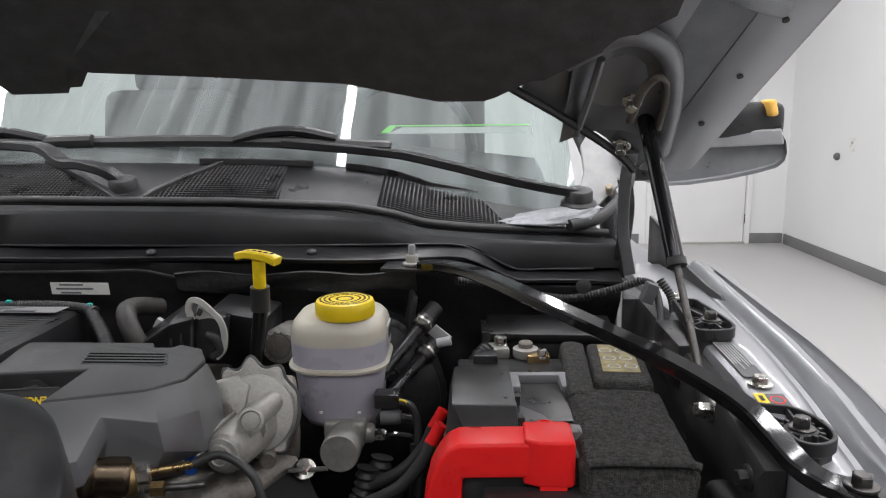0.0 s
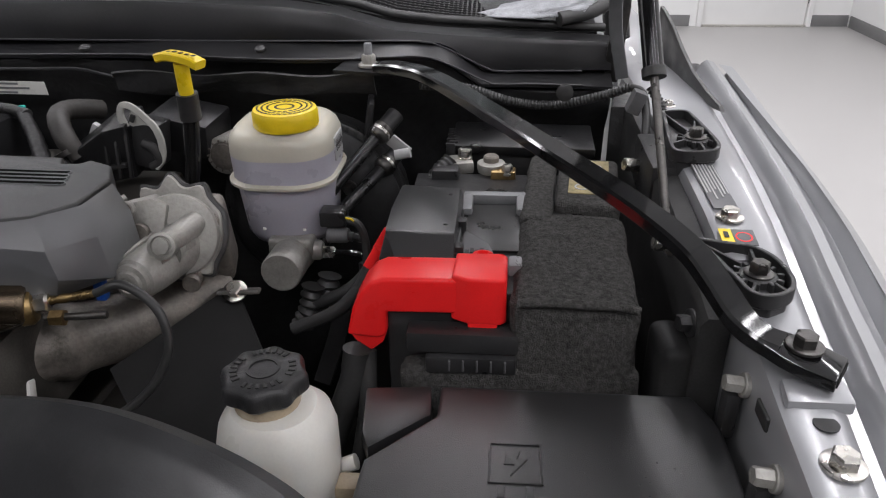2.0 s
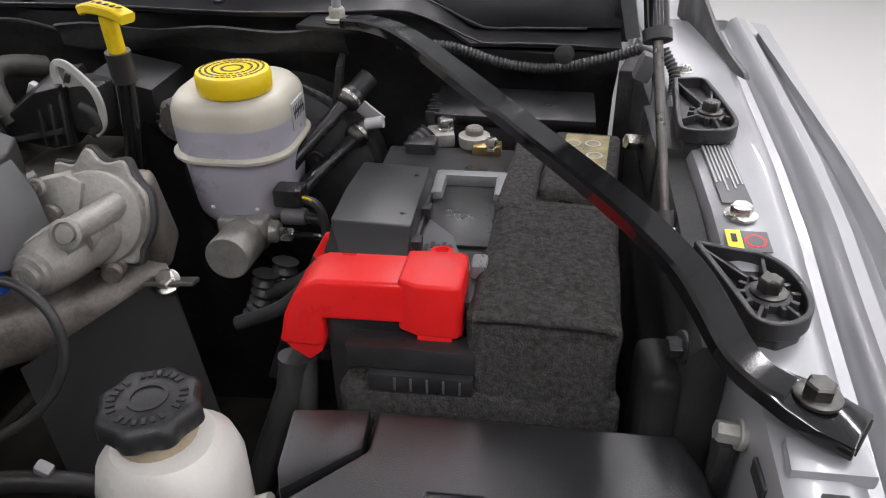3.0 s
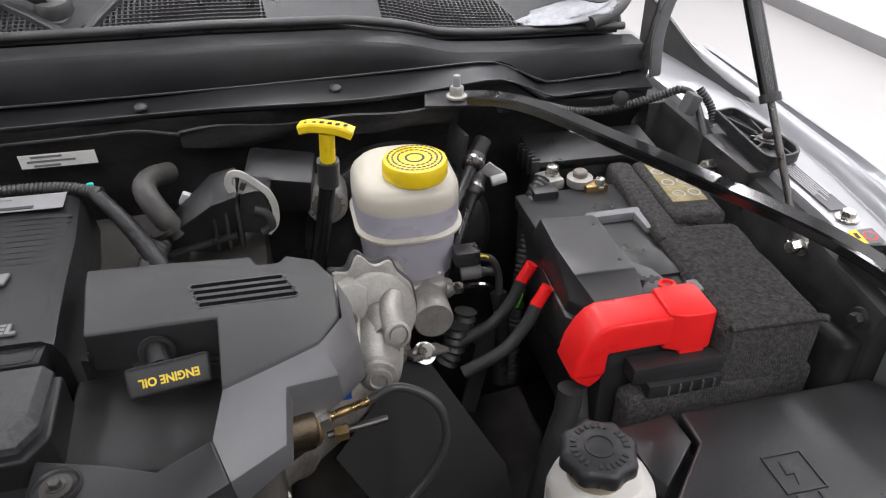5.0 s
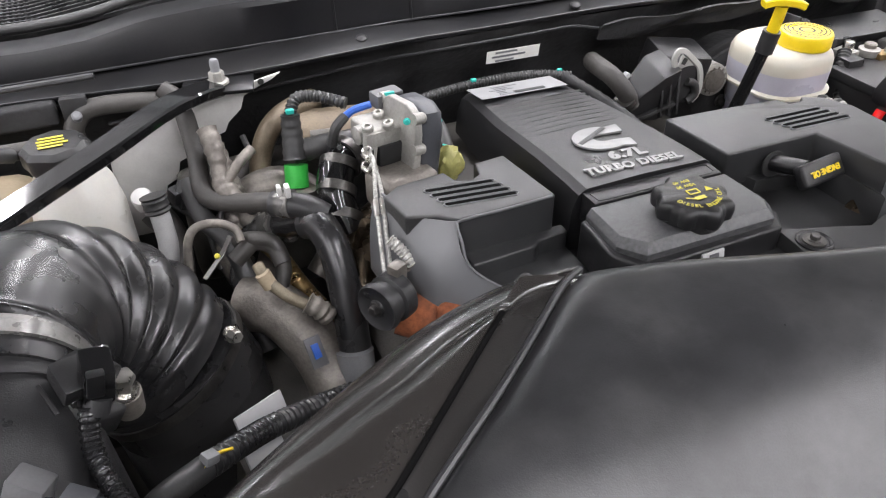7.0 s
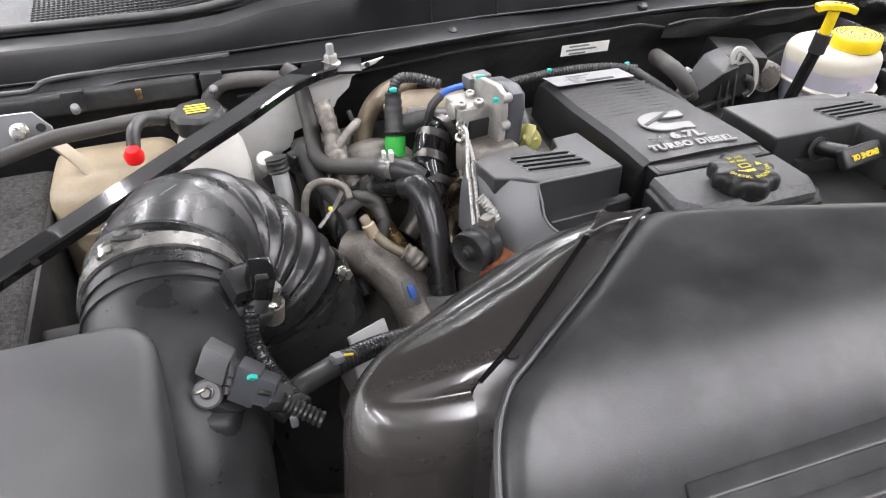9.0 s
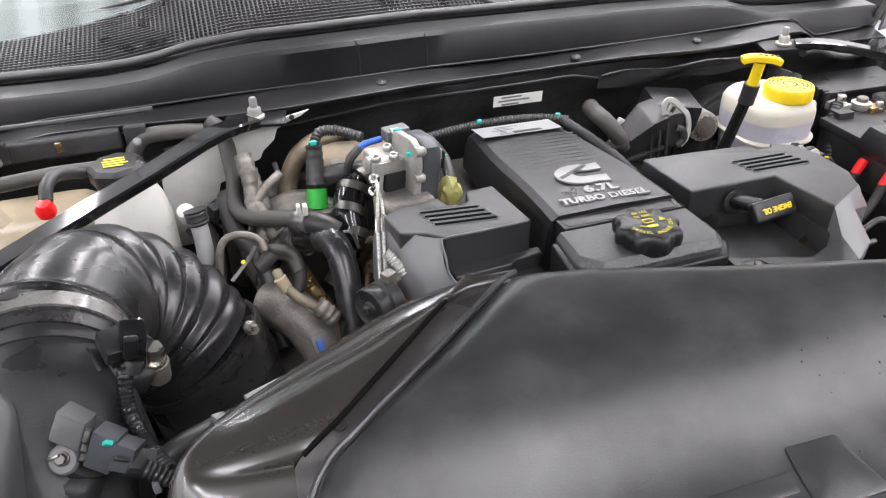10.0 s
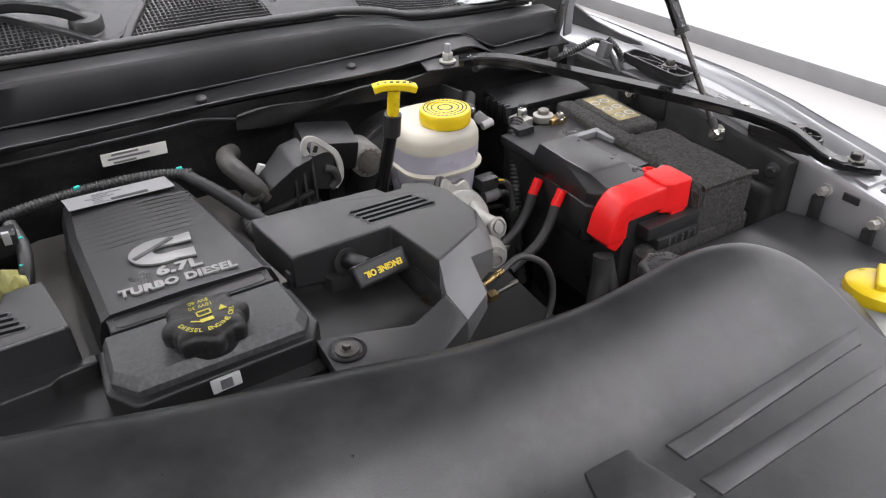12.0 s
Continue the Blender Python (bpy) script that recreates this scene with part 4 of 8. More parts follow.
part("yellow_field", rect((0.3395, 0.742, 1.2158), (0.0115, 0, 0), (0, 0.025, 0.0042), 0.001), "yellow", warn)
part("yellow_mark", rect((0.343, 0.752, 1.2185), (0.004, 0, 0), (0, 0.009, 0.0015), 0.001), "ink_shade", warn)
part("dark_field", rect((0.3515, 0.742, 1.2158), (0.020, 0, 0), (0, 0.024, 0.0040), 0.001), "greylab", warn)
part("red_ring", lathe([(0.008, 0), (0.008, 0.0006), (0.0065, 0.0006), (0.0065, 0)], (0.361, 0.754, 1.2190), (0, -0.15, 1), 18), "red", warn)


def hood_stop(outline, bolt, z):
    """A teardrop plate with a raised rim, spokes and a bolt."""
    bx, by = bolt
    h = thing("hood_stop", (bx, by, z), "black ribbed plastic hood stop bracket on fender", "bracket", "hood stops")
    part("plate", prism(outline, z - 0.012, z + 0.003, 0.002), "black", h)
    ring = [(x, y, z + 0.007) for x, y in spline_flat(outline)]
    part("rim", tube(ring + ring[:1], 0, 8, 1, smooth=False, flat=(0.0045, 0.014), up=(0, 0, 1)), "black", h)
    part("hub", lathe([(0.016, 0), (0.016, 0.009), (0.013, 0.010), (0.0, 0.010)], (bx, by, z), (0, 0, 1), 24), "black", h)
    for k in range(10):
        a = 2 * math.pi * k / 10
        part("tooth", box((bx + 0.0185 * math.cos(a), by + 0.0185 * math.sin(a), z + 0.006), (0.006, 0.004, 0.009), 0.001, (0, 0, math.degrees(a))), "black", h)
    for i in range(0, len(outline), 2):
        px, py = outline[i]
        d = V(px - bx, py - by, 0)
        if d.length > 0.03:
            m = (V(bx, by, 0) + d.normalized() * 0.018 + V(px, py, 0)) / 2
            part("rib", box((m.x, m.y, z + 0.006), (d.length - 0.02, 0.003, 0.011), 0.001, (0, 0, math.degrees(math.atan2(d.y, d.x)))), "black", h)
    part("bolt", hexbolt((bx, by, z + 0.009), (0, 0, 1), 0.0085, 0.010, 1.5), "dsteel", h)


def spline_flat(pts):
    ln = spline([(x, y, 0) for x, y in pts + pts[:1]], 4)
    return [(p.x, p.y) for p in ln[:-1]]


hood_stop([(0.315, 0.743), (0.339, 0.736), (0.360, 0.730), (0.373, 0.713), (0.378, 0.690), (0.377, 0.668), (0.369, 0.652), (0.353, 0.643), (0.338, 0.648), (0.332, 0.672)], (0.354, 0.684), 1.209)
hood_stop([(0.336, 1.052), (0.364, 1.055), (0.370, 1.025), (0.373, 0.990), (0.376, 0.938), (0.371, 0.915), (0.358, 0.905), (0.326, 0.904), (0.323, 0.933), (0.329, 0.99)], (0.357, 0.959), 1.237)
part("bracket_block", box((0.325, 0.965, 1.2), (0.05, 0.12, 0.06), 0.006), "black", truck)

# ---- brake fluid reservoir and master cylinder ----
res = thing("brake_fluid_reservoir", (-0.135, 0.955, 1.11), "milky plastic brake fluid reservoir half full, yellow cap", "reservoir")


def rrect(cx, cy, hx, hy, r, z, n=6):
    out = []
    for sx, sy, a0 in ((1, 1, 0), (-1, 1, 90), (-1, -1, 180), (1, -1, 270)):
        for k in range(n + 1):
            a = radians(a0 + 90 * k / n)
            out.append((cx + sx * (hx - r) + r * math.cos(a), cy + sy * (hy - r) + r * math.sin(a), z))
    return out


RX, RY = -0.136, 0.972
RR = 0.048
part("lower_shell", loft([rrect(RX, RY, 0.040, 0.046, 0.035, 1.110), rrect(RX, RY, 0.050, 0.056, 0.042, 1.115), rrect(RX, RY, 0.055, 0.062, 0.045, 1.126), rrect(RX, RY, 0.0605, 0.068, RR, 1.192)]), "milkl", res, "fluid level showing through plastic")
part("seam", loft([rrect(RX, RY, 0.0635, 0.0715, RR, 1.1915), rrect(RX, RY, 0.0665, 0.0745, RR, 1.193), rrect(RX, RY, 0.0668, 0.0748, RR, 1.1965), rrect(RX, RY, 0.0635, 0.0715, RR, 1.199)]), "milk", res)
part("upper_shell", loft([rrect(RX, RY, 0.0625, 0.070, RR, 1.198), rrect(RX, RY, 0.0635, 0.071, RR, 1.228)]), "milkl", res)
part("shoulder", loft([rrect(RX, RY, 0.0635, 0.071, RR, 1.228), rrect(RX, RY, 0.063, 0.0705, RR, 1.243), rrect(RX, RY, 0.0605, 0.068, RR, 1.251), rrect(RX, RY, 0.055, 0.062, 0.045, 1.2575), rrect(RX, RY, 0.044, 0.051, 0.04, 1.261)]), "milk", res)
part("neck", lathe([(0.034, 0), (0.034, 0.02)], (-0.124, 0.945, 1.252), (0, 0, 1)), "milk", res)
cap = part("cap", lathe([(0.0375, 0), (0.0388, 0.003), (0.0388, 0.017), (0.037, 0.021), (0.033, 0.0225), (0.0, 0.022)], (-0.126, 0.945, 1.260), (0, 0, 1), 40, (36, 0.008)), "yellow", res, "yellow screw cap with warning print")
for r0, n in ((0.032, 34), (0.0265, 28), (0.020, 20)):
    ringbm = bmesh.new()
    for k in range(n):
        a = 2 * math.pi * k / n
        merge(ringbm, box((-0.126 + r0 * math.cos(a), 0.945 + r0 * math.sin(a), 1.2824), (0.0046, 0.0024, 0.0006), 0, (0, 0, math.degrees(a) + 90)))
    part("print_ring", ringbm, "ink_shade", cap)
part("symbol", lathe([(0.012, 0), (0.012, 0.0006), (0.009, 0.0006), (0.009, 0)], (-0.126, 0.945, 1.2818), (0, 0, 1), 24), "ink_shade", cap)
sl = part("side_label", box((RX + 0.0637, RY + 0.004, 1.226), (0.002, 0.040, 0.030), 0.0005), "label", res)
for k in range(12):
    part("label_bar", box((RX + 0.0649, RY - 0.012 + 0.0029 * k, 1.232 - 0.006 * (k % 2)), (0.0006, 0.0012 + 0.0005 * (k % 3), 0.009), 0), "ink_shade", sl)
for dx in (-0.02, 0.03):
    part("level_mark", box((RX + dx, RY - 0.0665, 1.14), (0.004, 0.002, 0.003), 0.0005), "white", res)

mc = thing("master_cylinder", (-0.12, 0.92, 1.08), "cast metal brake master cylinder under the reservoir", "master cylinder")
part("bore", lathe([(0.0, 0.0), (0.023, 0.0), (0.0245, 0.002), (0.0245, 0.055), (0.022, 0.058), (0.026, 0.06), (0.026, 0.2)], (-0.125, 0.853, 1.108), (0.02, 1, -0.05), 30), "cast", mc)
part("saddle", box((-0.125, 0.925, 1.117), (0.055, 0.055, 0.025), 0.006, None, 3), "cast", mc)
part("side_boss", lathe([(0.013, 0), (0.013, 0.030), (0.010, 0.034)], (-0.122, 0.915, 1.108), (1, 0, 0), 18), "cast", mc)
part("port_fitting", lathe([(0.0085, 0), (0.0085, 0.016), (0.006, 0.019)], (-0.092, 0.917, 1.104), (1, 0, -0.02), 6), "steel", mc)
part("brake_line", tube([(-0.076, 0.917, 1.104), (-0.050, 0.917, 1.103), (-0.036, 0.915, 1.096), (-0.032, 0.91, 1.06), (-0.034, 0.90, 0.98)], 0.0042, 8, 6), "paintblk", mc)
for k, (sx, sy, sz) in enumerate(((-0.092, 0.87, 1.082), (-0.076, 0.89, 1.086))):
    part("bellows_boot", tube([(sx, sy, sz), (sx - 0.006, sy - 0.006, sz - 0.03), (sx - 0.016, sy - 0.01, sz - 0.05)], 0.011, 12, 14, rib=(0.011, 0.004)), "rubber", mc)
part("bracket_clip", box((-0.06, 0.865, 1.055), (0.026, 0.004, 0.012), 0.001, (0, 25, 10)), "dsteel", mc)
part("bracket_bar", tube([(-0.055, 0.87, 1.075), (-0.062, 0.86, 1.03), (-0.085, 0.84, 0.96)], 0, 8, 5, flat=(0.022, 0.005), up=(0, -1, 0.2)), "black", mc)

booster = thing("brake_booster", (-0.13, 1.06, 1.15), "black brake booster drum on the firewall", "brake booster")
part("drum", lathe([(0.03, 0), (0.10, 0.01), (0.125, 0.03), (0.128, 0.06), (0.128, 0.09)], (-0.13, 1.02, 1.10), (0, 1, 0), 40), "insul", booster)
part("rim_band", lathe([(0.130, 0.0), (0.134, 0.003), (0.134, 0.012), (0.130, 0.015)], (-0.13, 1.055, 1.10), (0, 1, 0), 40), "black", booster)
for a in (40, 140):
    part("stud", hexbolt((-0.13 + 0.075 * math.cos(radians(a)), 1.022, 1.10 + 0.075 * math.sin(radians(a))), (0, -1, 0), 0.007, 0.010), "dsteel", booster)

lines = thing("brake_pressure_lines", (-0.03, 0.98, 1.15), "brake lines with steel crimped fittings", "brake line")
for (fx, fy, fz), (hx, hy, hz) in (((-0.029, 1.035, 1.221), (-0.085, 0.965, 1.165)), ((-0.026, 1.045, 1.172), (-0.075, 0.96, 1.135))):
    f, h = V(fx, fy, fz), V(hx, hy, hz)
    d = (h - f).normalized()
    part("fitting_body", tube([f - d * 0.035, f - d * 0.008], 0.012, 14, 2, smooth=False), "black", lines)
    part("ferrule", lathe([(0.0135, -0.010), (0.0145, -0.006), (0.0145, 0.004), (0.012, 0.010), (0.009, 0.012)], f, d, 18), "dsteel", lines)
    part("crimp_ring", lathe([(0.0152, -0.003), (0.0152, 0.001), (0.013, 0.001), (0.013, -0.003)], f, d, 18), "steel", lines)
    part("hose", tube([f, f + d * 0.03, h, h + V(-0.03, -0.03, -0.05)], 0.0085, 12, 6), "rubberg", lines)
part("mount_plate", box((-0.047, 1.06, 1.235), (0.008, 0.05, 0.05), 0.003, (0, 10, 10)), "black", lines)
part("tag", box((-0.004, 1.03, 1.205), (0.030, 0.003, 0.020), 0.001, (20, 40, 0)), "label", lines)
part("tag_roll", tube([(-0.008, 1.02, 1.196), (0.012, 1.02, 1.200)], 0.007, 12, 2), "label", lines)
part("sensor_plug", box((-0.070, 0.915, 1.155), (0.032, 0.025, 0.020), 0.003), "black", lines)
part("plug_lead", tube([(-0.055, 0.91, 1.153), (-0.038, 0.905, 1.148), (-0.030, 0.90, 1.12), (-0.034, 0.89, 1.07), (-0.045, 0.88, 1.0)], 0.005, 8, 6), "rubber", lines)
part("yellow_wire", tube([(-0.054, 0.906, 1.157), (-0.046, 0.904, 1.156), (-0.042, 0.904, 1.150)], 0.0014, 6, 4), "yellow", lines)
part("lower_plug", lathe([(0.010, 0), (0.010, 0.022), (0.008, 0.026)], (-0.078, 0.91, 1.132), (1, -0.1, 0.05), 16), "greyplug", lines)
part("plug_end", tube([(-0.055, 0.908, 1.132), (-0.03, 0.905, 1.13)], 0.006, 10, 2), "black", lines)
part("cable_sleeve", tube([(-0.03, 0.90, 1.10), (-0.028, 0.885, 1.05), (-0.035, 0.86, 0.98)], 0.010, 10, 5, rib=(0.012, 0.001)), "rubberg", lines)
part("green_tab", box((-0.012, 0.88, 1.10), (0.012, 0.004, 0.024), 0.002, (0, 15, 0)), "lime", lines)

# transmission dipstick
dip = thing("transmission_dipstick", (-0.25, 0.915, 1.18), "yellow T-handled transmission dipstick in black tube", "dipstick")
part("handle", tube([(-0.254, 0.917, 1.346), (-0.240, 0.912, 1.349), (-0.215, 0.903, 1.347), (-0.200, 0.898, 1.342)], 0, 8, 5, flat=(0.018, 0.010), up=(0, 0, 1)), "yellow", dip)
part("stem", tube([(-0.227, 0.909, 1.342), (-0.228, 0.912, 1.318), (-0.2285, 0.914, 1.305)], lambda s: 0.0085, 10, 3), "yellow", dip)
part("collar", tube([(-0.2285, 0.914, 1.306), (-0.230, 0.918, 1.275)], 0.0125, 14, 2), "black", dip)
part("tube", tube([(-0.230, 0.918, 1.28), (-0.240, 0.925, 1.22), (-0.252, 0.93, 1.15), (-0.26, 0.93, 1.0)], 0.0095, 12, 5), "paintblk", dip)
hp = bmesh.new()
for k in range(6):
    merge(hp, box((-0.247 + k * 0.008, 0.9130 - k * 0.0029, 1.3545 - 0.0008 * abs(k - 2)), (0.0045, 0.004, 0.0008), 0, (0, 0, -19)))
part("handle_print", hp, "ink_shade", dip)

# ---- battery on the driver side ----
bat = thing("battery", (0.15, 0.83, 1.0), "black vehicle battery with terminals and printed labels", "battery")
part("case", box((0.125, 0.855, 1.075), (0.20, 0.30, 0.19), 0.008), "black", bat)
part("lid", box((0.125, 0.858, 1.168), (0.206, 0.302, 0.018), 0.004), "black", bat)
part("top_film", box((0.122, 0.845, 1.179), (0.068, 0.115, 0.003), 0.001), "film", bat, "creased shiny black film")
part("top_label", prism([(0.092, 0.752), (0.134, 0.752), (0.120, 0.80), (0.094, 0.83)], 1.180, 1.1822, 0.0004), "greylab", bat)
part("handle_bar", box((0.125, 0.918, 1.182), (0.074, 0.014, 0.014), 0.004), "lightgrey", bat, "light grey carrying handle")
for hx in (0.094, 0.156):
    part("handle_side", box((hx, 0.898, 1.182), (0.012, 0.05, 0.013), 0.004), "lightgrey", bat)
part("front_post", box((0.148, 0.752, 1.178), (0.014, 0.022, 0.022), 0.004), "lightgrey", bat)
for i in range(5):
    part("label_mark", box((0.099 + 0.005 * i, 0.778 + 0.004 * (i % 2), 1.1826), (0.004, 0.010, 0.0008), 0), "ink_shade", bat)
part("front_ledge", box((0.10, 0.690, 1.138), (0.105, 0.024, 0.022), 0.004), "black", bat)
part("vent_sill", box((0.108, 0.684, 1.117), (0.085, 0.022, 0.018), 0.003), "black", bat)
for i in range(5):
    part("vent_rib", box((0.088 + 0.013 * i, 0.6725, 1.118), (0.0018, 0.003, 0.012), 0.0004), "greyplug", bat)
fb = thing("battery_felt_cover", (0.19, 0.82, 1.0), "black felt thermal wrap around the battery", "thermal cover")


def felt(name, c, size, rot=None, soft=0.010):
    bx = box(c, size, soft, rot, 4)
    bmesh.ops.subdivide_edges(bx, edges=bx.edges[:], cuts=6, use_grid_fill=True)
    for v in bx.verts:
        v.co += 0.0026 * Vector((noise.noise(v.co * 35), noise.noise(v.co * 35 + V(9, 0, 0)), noise.noise(v.co * 30 + V(0, 9, 0)))) + 0.0014 * noise.noise_vector(v.co * 170)
    return part(name, bx, "felt", fb)


felt("side_wrap", (0.206, 0.775, 1.083), (0.118, 0.200, 0.210), (0, 0, -3), 0.022)
felt("front_flap", (0.153, 0.688, 1.035), (0.226, 0.028, 0.155), None, 0.012)
felt("top_strap", (0.178, 0.945, 1.176), (0.036, 0.20, 0.030), (0, 0, -5))
part("fold_ridge", tube([(0.150, 0.679, 1.184), (0.18, 0.676, 1.188), (0.21, 0.675, 1.187), (0.24, 0.673, 1.188), (0.256, 0.672, 1.184)], 0.0045, 10, 6), "felt", fb)
fuzz = bmesh.new()
frng = random.Random(11)
for k in range(1500):
    a, b = frng.random(), frng.random()
    p = V(0.148 + 0.112 * a, 0.682 + 0.19 * b, 1.190) if k % 2 else V(0.150 + 0.108 * a, 0.673, 1.0 + 0.185 * b)
    q = p + V(frng.uniform(-0.004, 0.004), frng.uniform(-0.004, 0.004), frng.uniform(0.001, 0.004)) * 0.9
    w = V(0.00035, 0, 0.0001)
    vs = [fuzz.verts.new(c) for c in (p - w, p + w, q)]
    fuzz.faces.new(vs)
tagged(part("felt_fuzz", fuzz, "felt", fb), kind="stuff")
wb = thing("felt_flap", (0.215, 0.985, 1.17), "felt flap with worn yellow warning print", "thermal cover")
part("flap", box((0.238, 0.965, 1.176), (0.075, 0.155, 0.024), 0.009, (0, 0, -6), 3), "felt", wb)
part("print_field", box((0.240, 0.975, 1.1888), (0.048, 0.11, 0.001), 0, (0, 0, -6)), "yfelt", wb)
for k in range(6):
    part("print_sign", lathe([(0.009, 0), (0.009, 0.0006), (0.007, 0.0006), (0.007, 0)], (0.228 + 0.022 * (k // 3), 0.940 + 0.032 * (k % 3), 1.1894), (0, 0, 1), 12), "label", wb)

term = thing("battery_terminal", (0.085, 1.03, 1.18), "worn metal negative battery terminal with clamp bolt", "terminal")
part("clamp", box((0.078, 1.028, 1.182), (0.03, 0.035, 0.016), 0.004, (0, 0, 12)), "cast", term)
part("post", lathe([(0.011, 0), (0.010, 0.02), (0.008, 0.022)], (0.118, 1.015, 1.178), (0, 0, 1), 18), "castd", term)
part("clamp_ring", lathe([(0.017, 0), (0.018, 0.004), (0.018, 0.012), (0.012, 0.014)], (0.118, 1.015, 1.178), (0, 0, 1), 18), "cast", term)
part("clamp_arm", box((0.134, 1.0, 1.180), (0.032, 0.022, 0.014), 0.003), "brass", term)
part("bolt", hexbolt((0.083, 1.03, 1.189), (0, 0, 1), 0.009, 0.011, 1.1), "steel", term)
part("arm_bolt", hexbolt((0.139, 0.995, 1.182), (0, 0, 1), 0.007, 0.010, 1.1), "steel", term)
part("sensor_block", box((0.06, 1.0, 1.178), (0.035, 0.03, 0.022), 0.004), "black", term)
part("cable", corr([(0.065, 1.02, 1.19), (0.045, 1.0, 1.17), (0.03, 0.97, 1.12), (0.01, 0.94, 1.03), (0.0, 0.92, 0.92)], 0.011, 0.007, 12), "rubber", term)

tc = thing("terminal_fuse_cover", (0.06, 0.80, 1.18), "black plastic cover over the battery fuses", "cover")
FUSE = ([(0.040, 0.728, 1.158), (0.088, 0.728, 1.158), (0.090, 0.900, 1.158), (0.012, 0.905, 1.158), (0.008, 0.775, 1.158)], [(0.036, 0.736, 1.178), (0.088, 0.734, 1.178), (0.090, 0.902, 1.178), (0.012, 0.907, 1.178), (0.009, 0.770, 1.178)], [(0.015, 0.777, 1.206), (0.087, 0.775, 1.205), (0.086, 0.893, 1.205), (0.018, 0.898, 1.206), (0.0145, 0.84, 1.206)])
part("shell", bev(loft(FUSE), 0.003, 2, 12), "fuselid", tc, "scuffed dusty black lid", angle=25)
part("skirt", prism([(0.003, 0.765), (0.036, 0.738), (0.086, 0.736), (0.086, 0.88), (0.012, 0.89)], 1.10, 1.160, 0.004, 2), "black", tc)
for yy in (0.795, 0.872):
    part("lid_pip", lathe([(0.0026, 0), (0.002, 0.001), (0, 0.0013)], (0.076, yy, 1.2053), (0, 0, 1), 10), "black", tc)
for yy in (0.775, 0.835):
    part("side_latch", box((0.091, yy, 1.184), (0.010, 0.014, 0.018), 0.002), "black", tc)
part("side_wall", box((0.087, 0.82, 1.172), (0.008, 0.11, 0.03), 0.002), "black", tc)
redc = thing("positive_terminal_cover", (0.08, 0.72, 1.15), "bright red plastic positive battery terminal cover", "terminal cover")
part("arm", slab([(-0.013, 1.131), (-0.006, 1.160), (0.003, 1.178), (0.013, 1.190), (0.024, 1.195), (0.100, 1.196), (0.100, 1.159), (0.027, 1.158), (0.026, 1.132), (0.018, 1.128)], 0.697, 0.743, 0.0055, 3), "red", redc)
part("spout", slab([(-0.013, 1.134), (0.026, 1.134), (0.022, 1.122), (0.010, 1.112), (-0.004, 1.122)], 0.700, 0.735, 0.003, 2), "red", redc)
part("head", prism([(0.088, 0.699), (0.104, 0.691), (0.135, 0.690), (0.140, 0.694), (0.141, 0.740), (0.137, 0.746), (0.090, 0.745)], 1.152, 1.200, 0.0055, 3, 0.03), "red", redc)
part("loop_tab", lathe([(0.009, 0), (0.010, 0.003), (0.006, 0.004), (0.005, 0)], (0.116, 0.756, 1.190), (0, 0.1, 1), 18), "red", redc)
part("lower_lip", box((0.118, 0.697, 1.1495), (0.028, 0.012, 0.010), 0.002), "red", redc)
cable = thing("battery_cable", (-0.02, 0.70, 1.0), "thick black battery cable in tape wrap", "cable")
part("wrap", tube([(-0.006, 0.708, 1.108), (-0.012, 0.702, 1.07), (-0.03, 0.69, 1.02), (-0.05, 0.67, 0.95), (-0.06, 0.65, 0.85)], 0.014, 12, 5, rib=(0.012, 0.001)), "rubber", cable)
part("second_wrap", tube([(0.004, 0.71, 1.105), (0.004, 0.69, 1.05), (-0.005, 0.66, 0.98), (-0.01, 0.63, 0.88)], 0.009, 12, 5), "rubber", cable)
for (x, y, z) in ((-0.001, 0.818, 1.149), (0.0, 0.876, 1.142)):
    rb = thing("cable_boot", (x, y, z), "small red rubber boot on black cable", "boot", "red boots")
    part("boot", tube([(x + 0.004, y, z + 0.014), (x - 0.010, y - 0.002, z - 0.010)], 0.0078, 12, 2), "red", rb)
    part("lead", tube([(x - 0.009, y - 0.002, z - 0.008), (x - 0.022, y - 0.006, z - 0.034), (x - 0.05, y - 0.012, z - 0.062), (x - 0.10, y - 0.015, z - 0.085)], 0.0078, 10, 5), "blackd", rb)

# ---- fuse box, washer cap, power steering ----
fuse = thing("fuse_box", (0.16, 0.5, 1.0), "dusty black plastic fuse box lid with embossed symbols", "fuse box")
part("lid", prism([(0.083, 0.640), (0.302, 0.640), (0.318, 0.60), (0.318, 0.30), (0.03, 0.30), (0.024, 0.40), (0.03, 0.545), (0.083, 0.60)], 1.09, 1.120, 0.004, 3), "fuselid", fuse)
part("latch_ear", prism([(0.016, 0.637), (0.075, 0.643), (0.078, 0.604), (0.03, 0.56), (0.022, 0.58)], 1.095, 1.117, 0.003), "fuselid", fuse)
part("body", prism([(0.03, 0.625), (0.30, 0.625), (0.30, 0.31), (0.03, 0.31)], 0.8, 1.095, 0.006), "black", fuse)
part("bolt_symbol", prism([(0.142, 0.560), (0.153, 0.560), (0.150, 0.551), (0.158, 0.551), (0.145, 0.533), (0.148, 0.545), (0.140, 0.545)], 1.119, 1.1212, 0.0003), "fuselid", fuse)
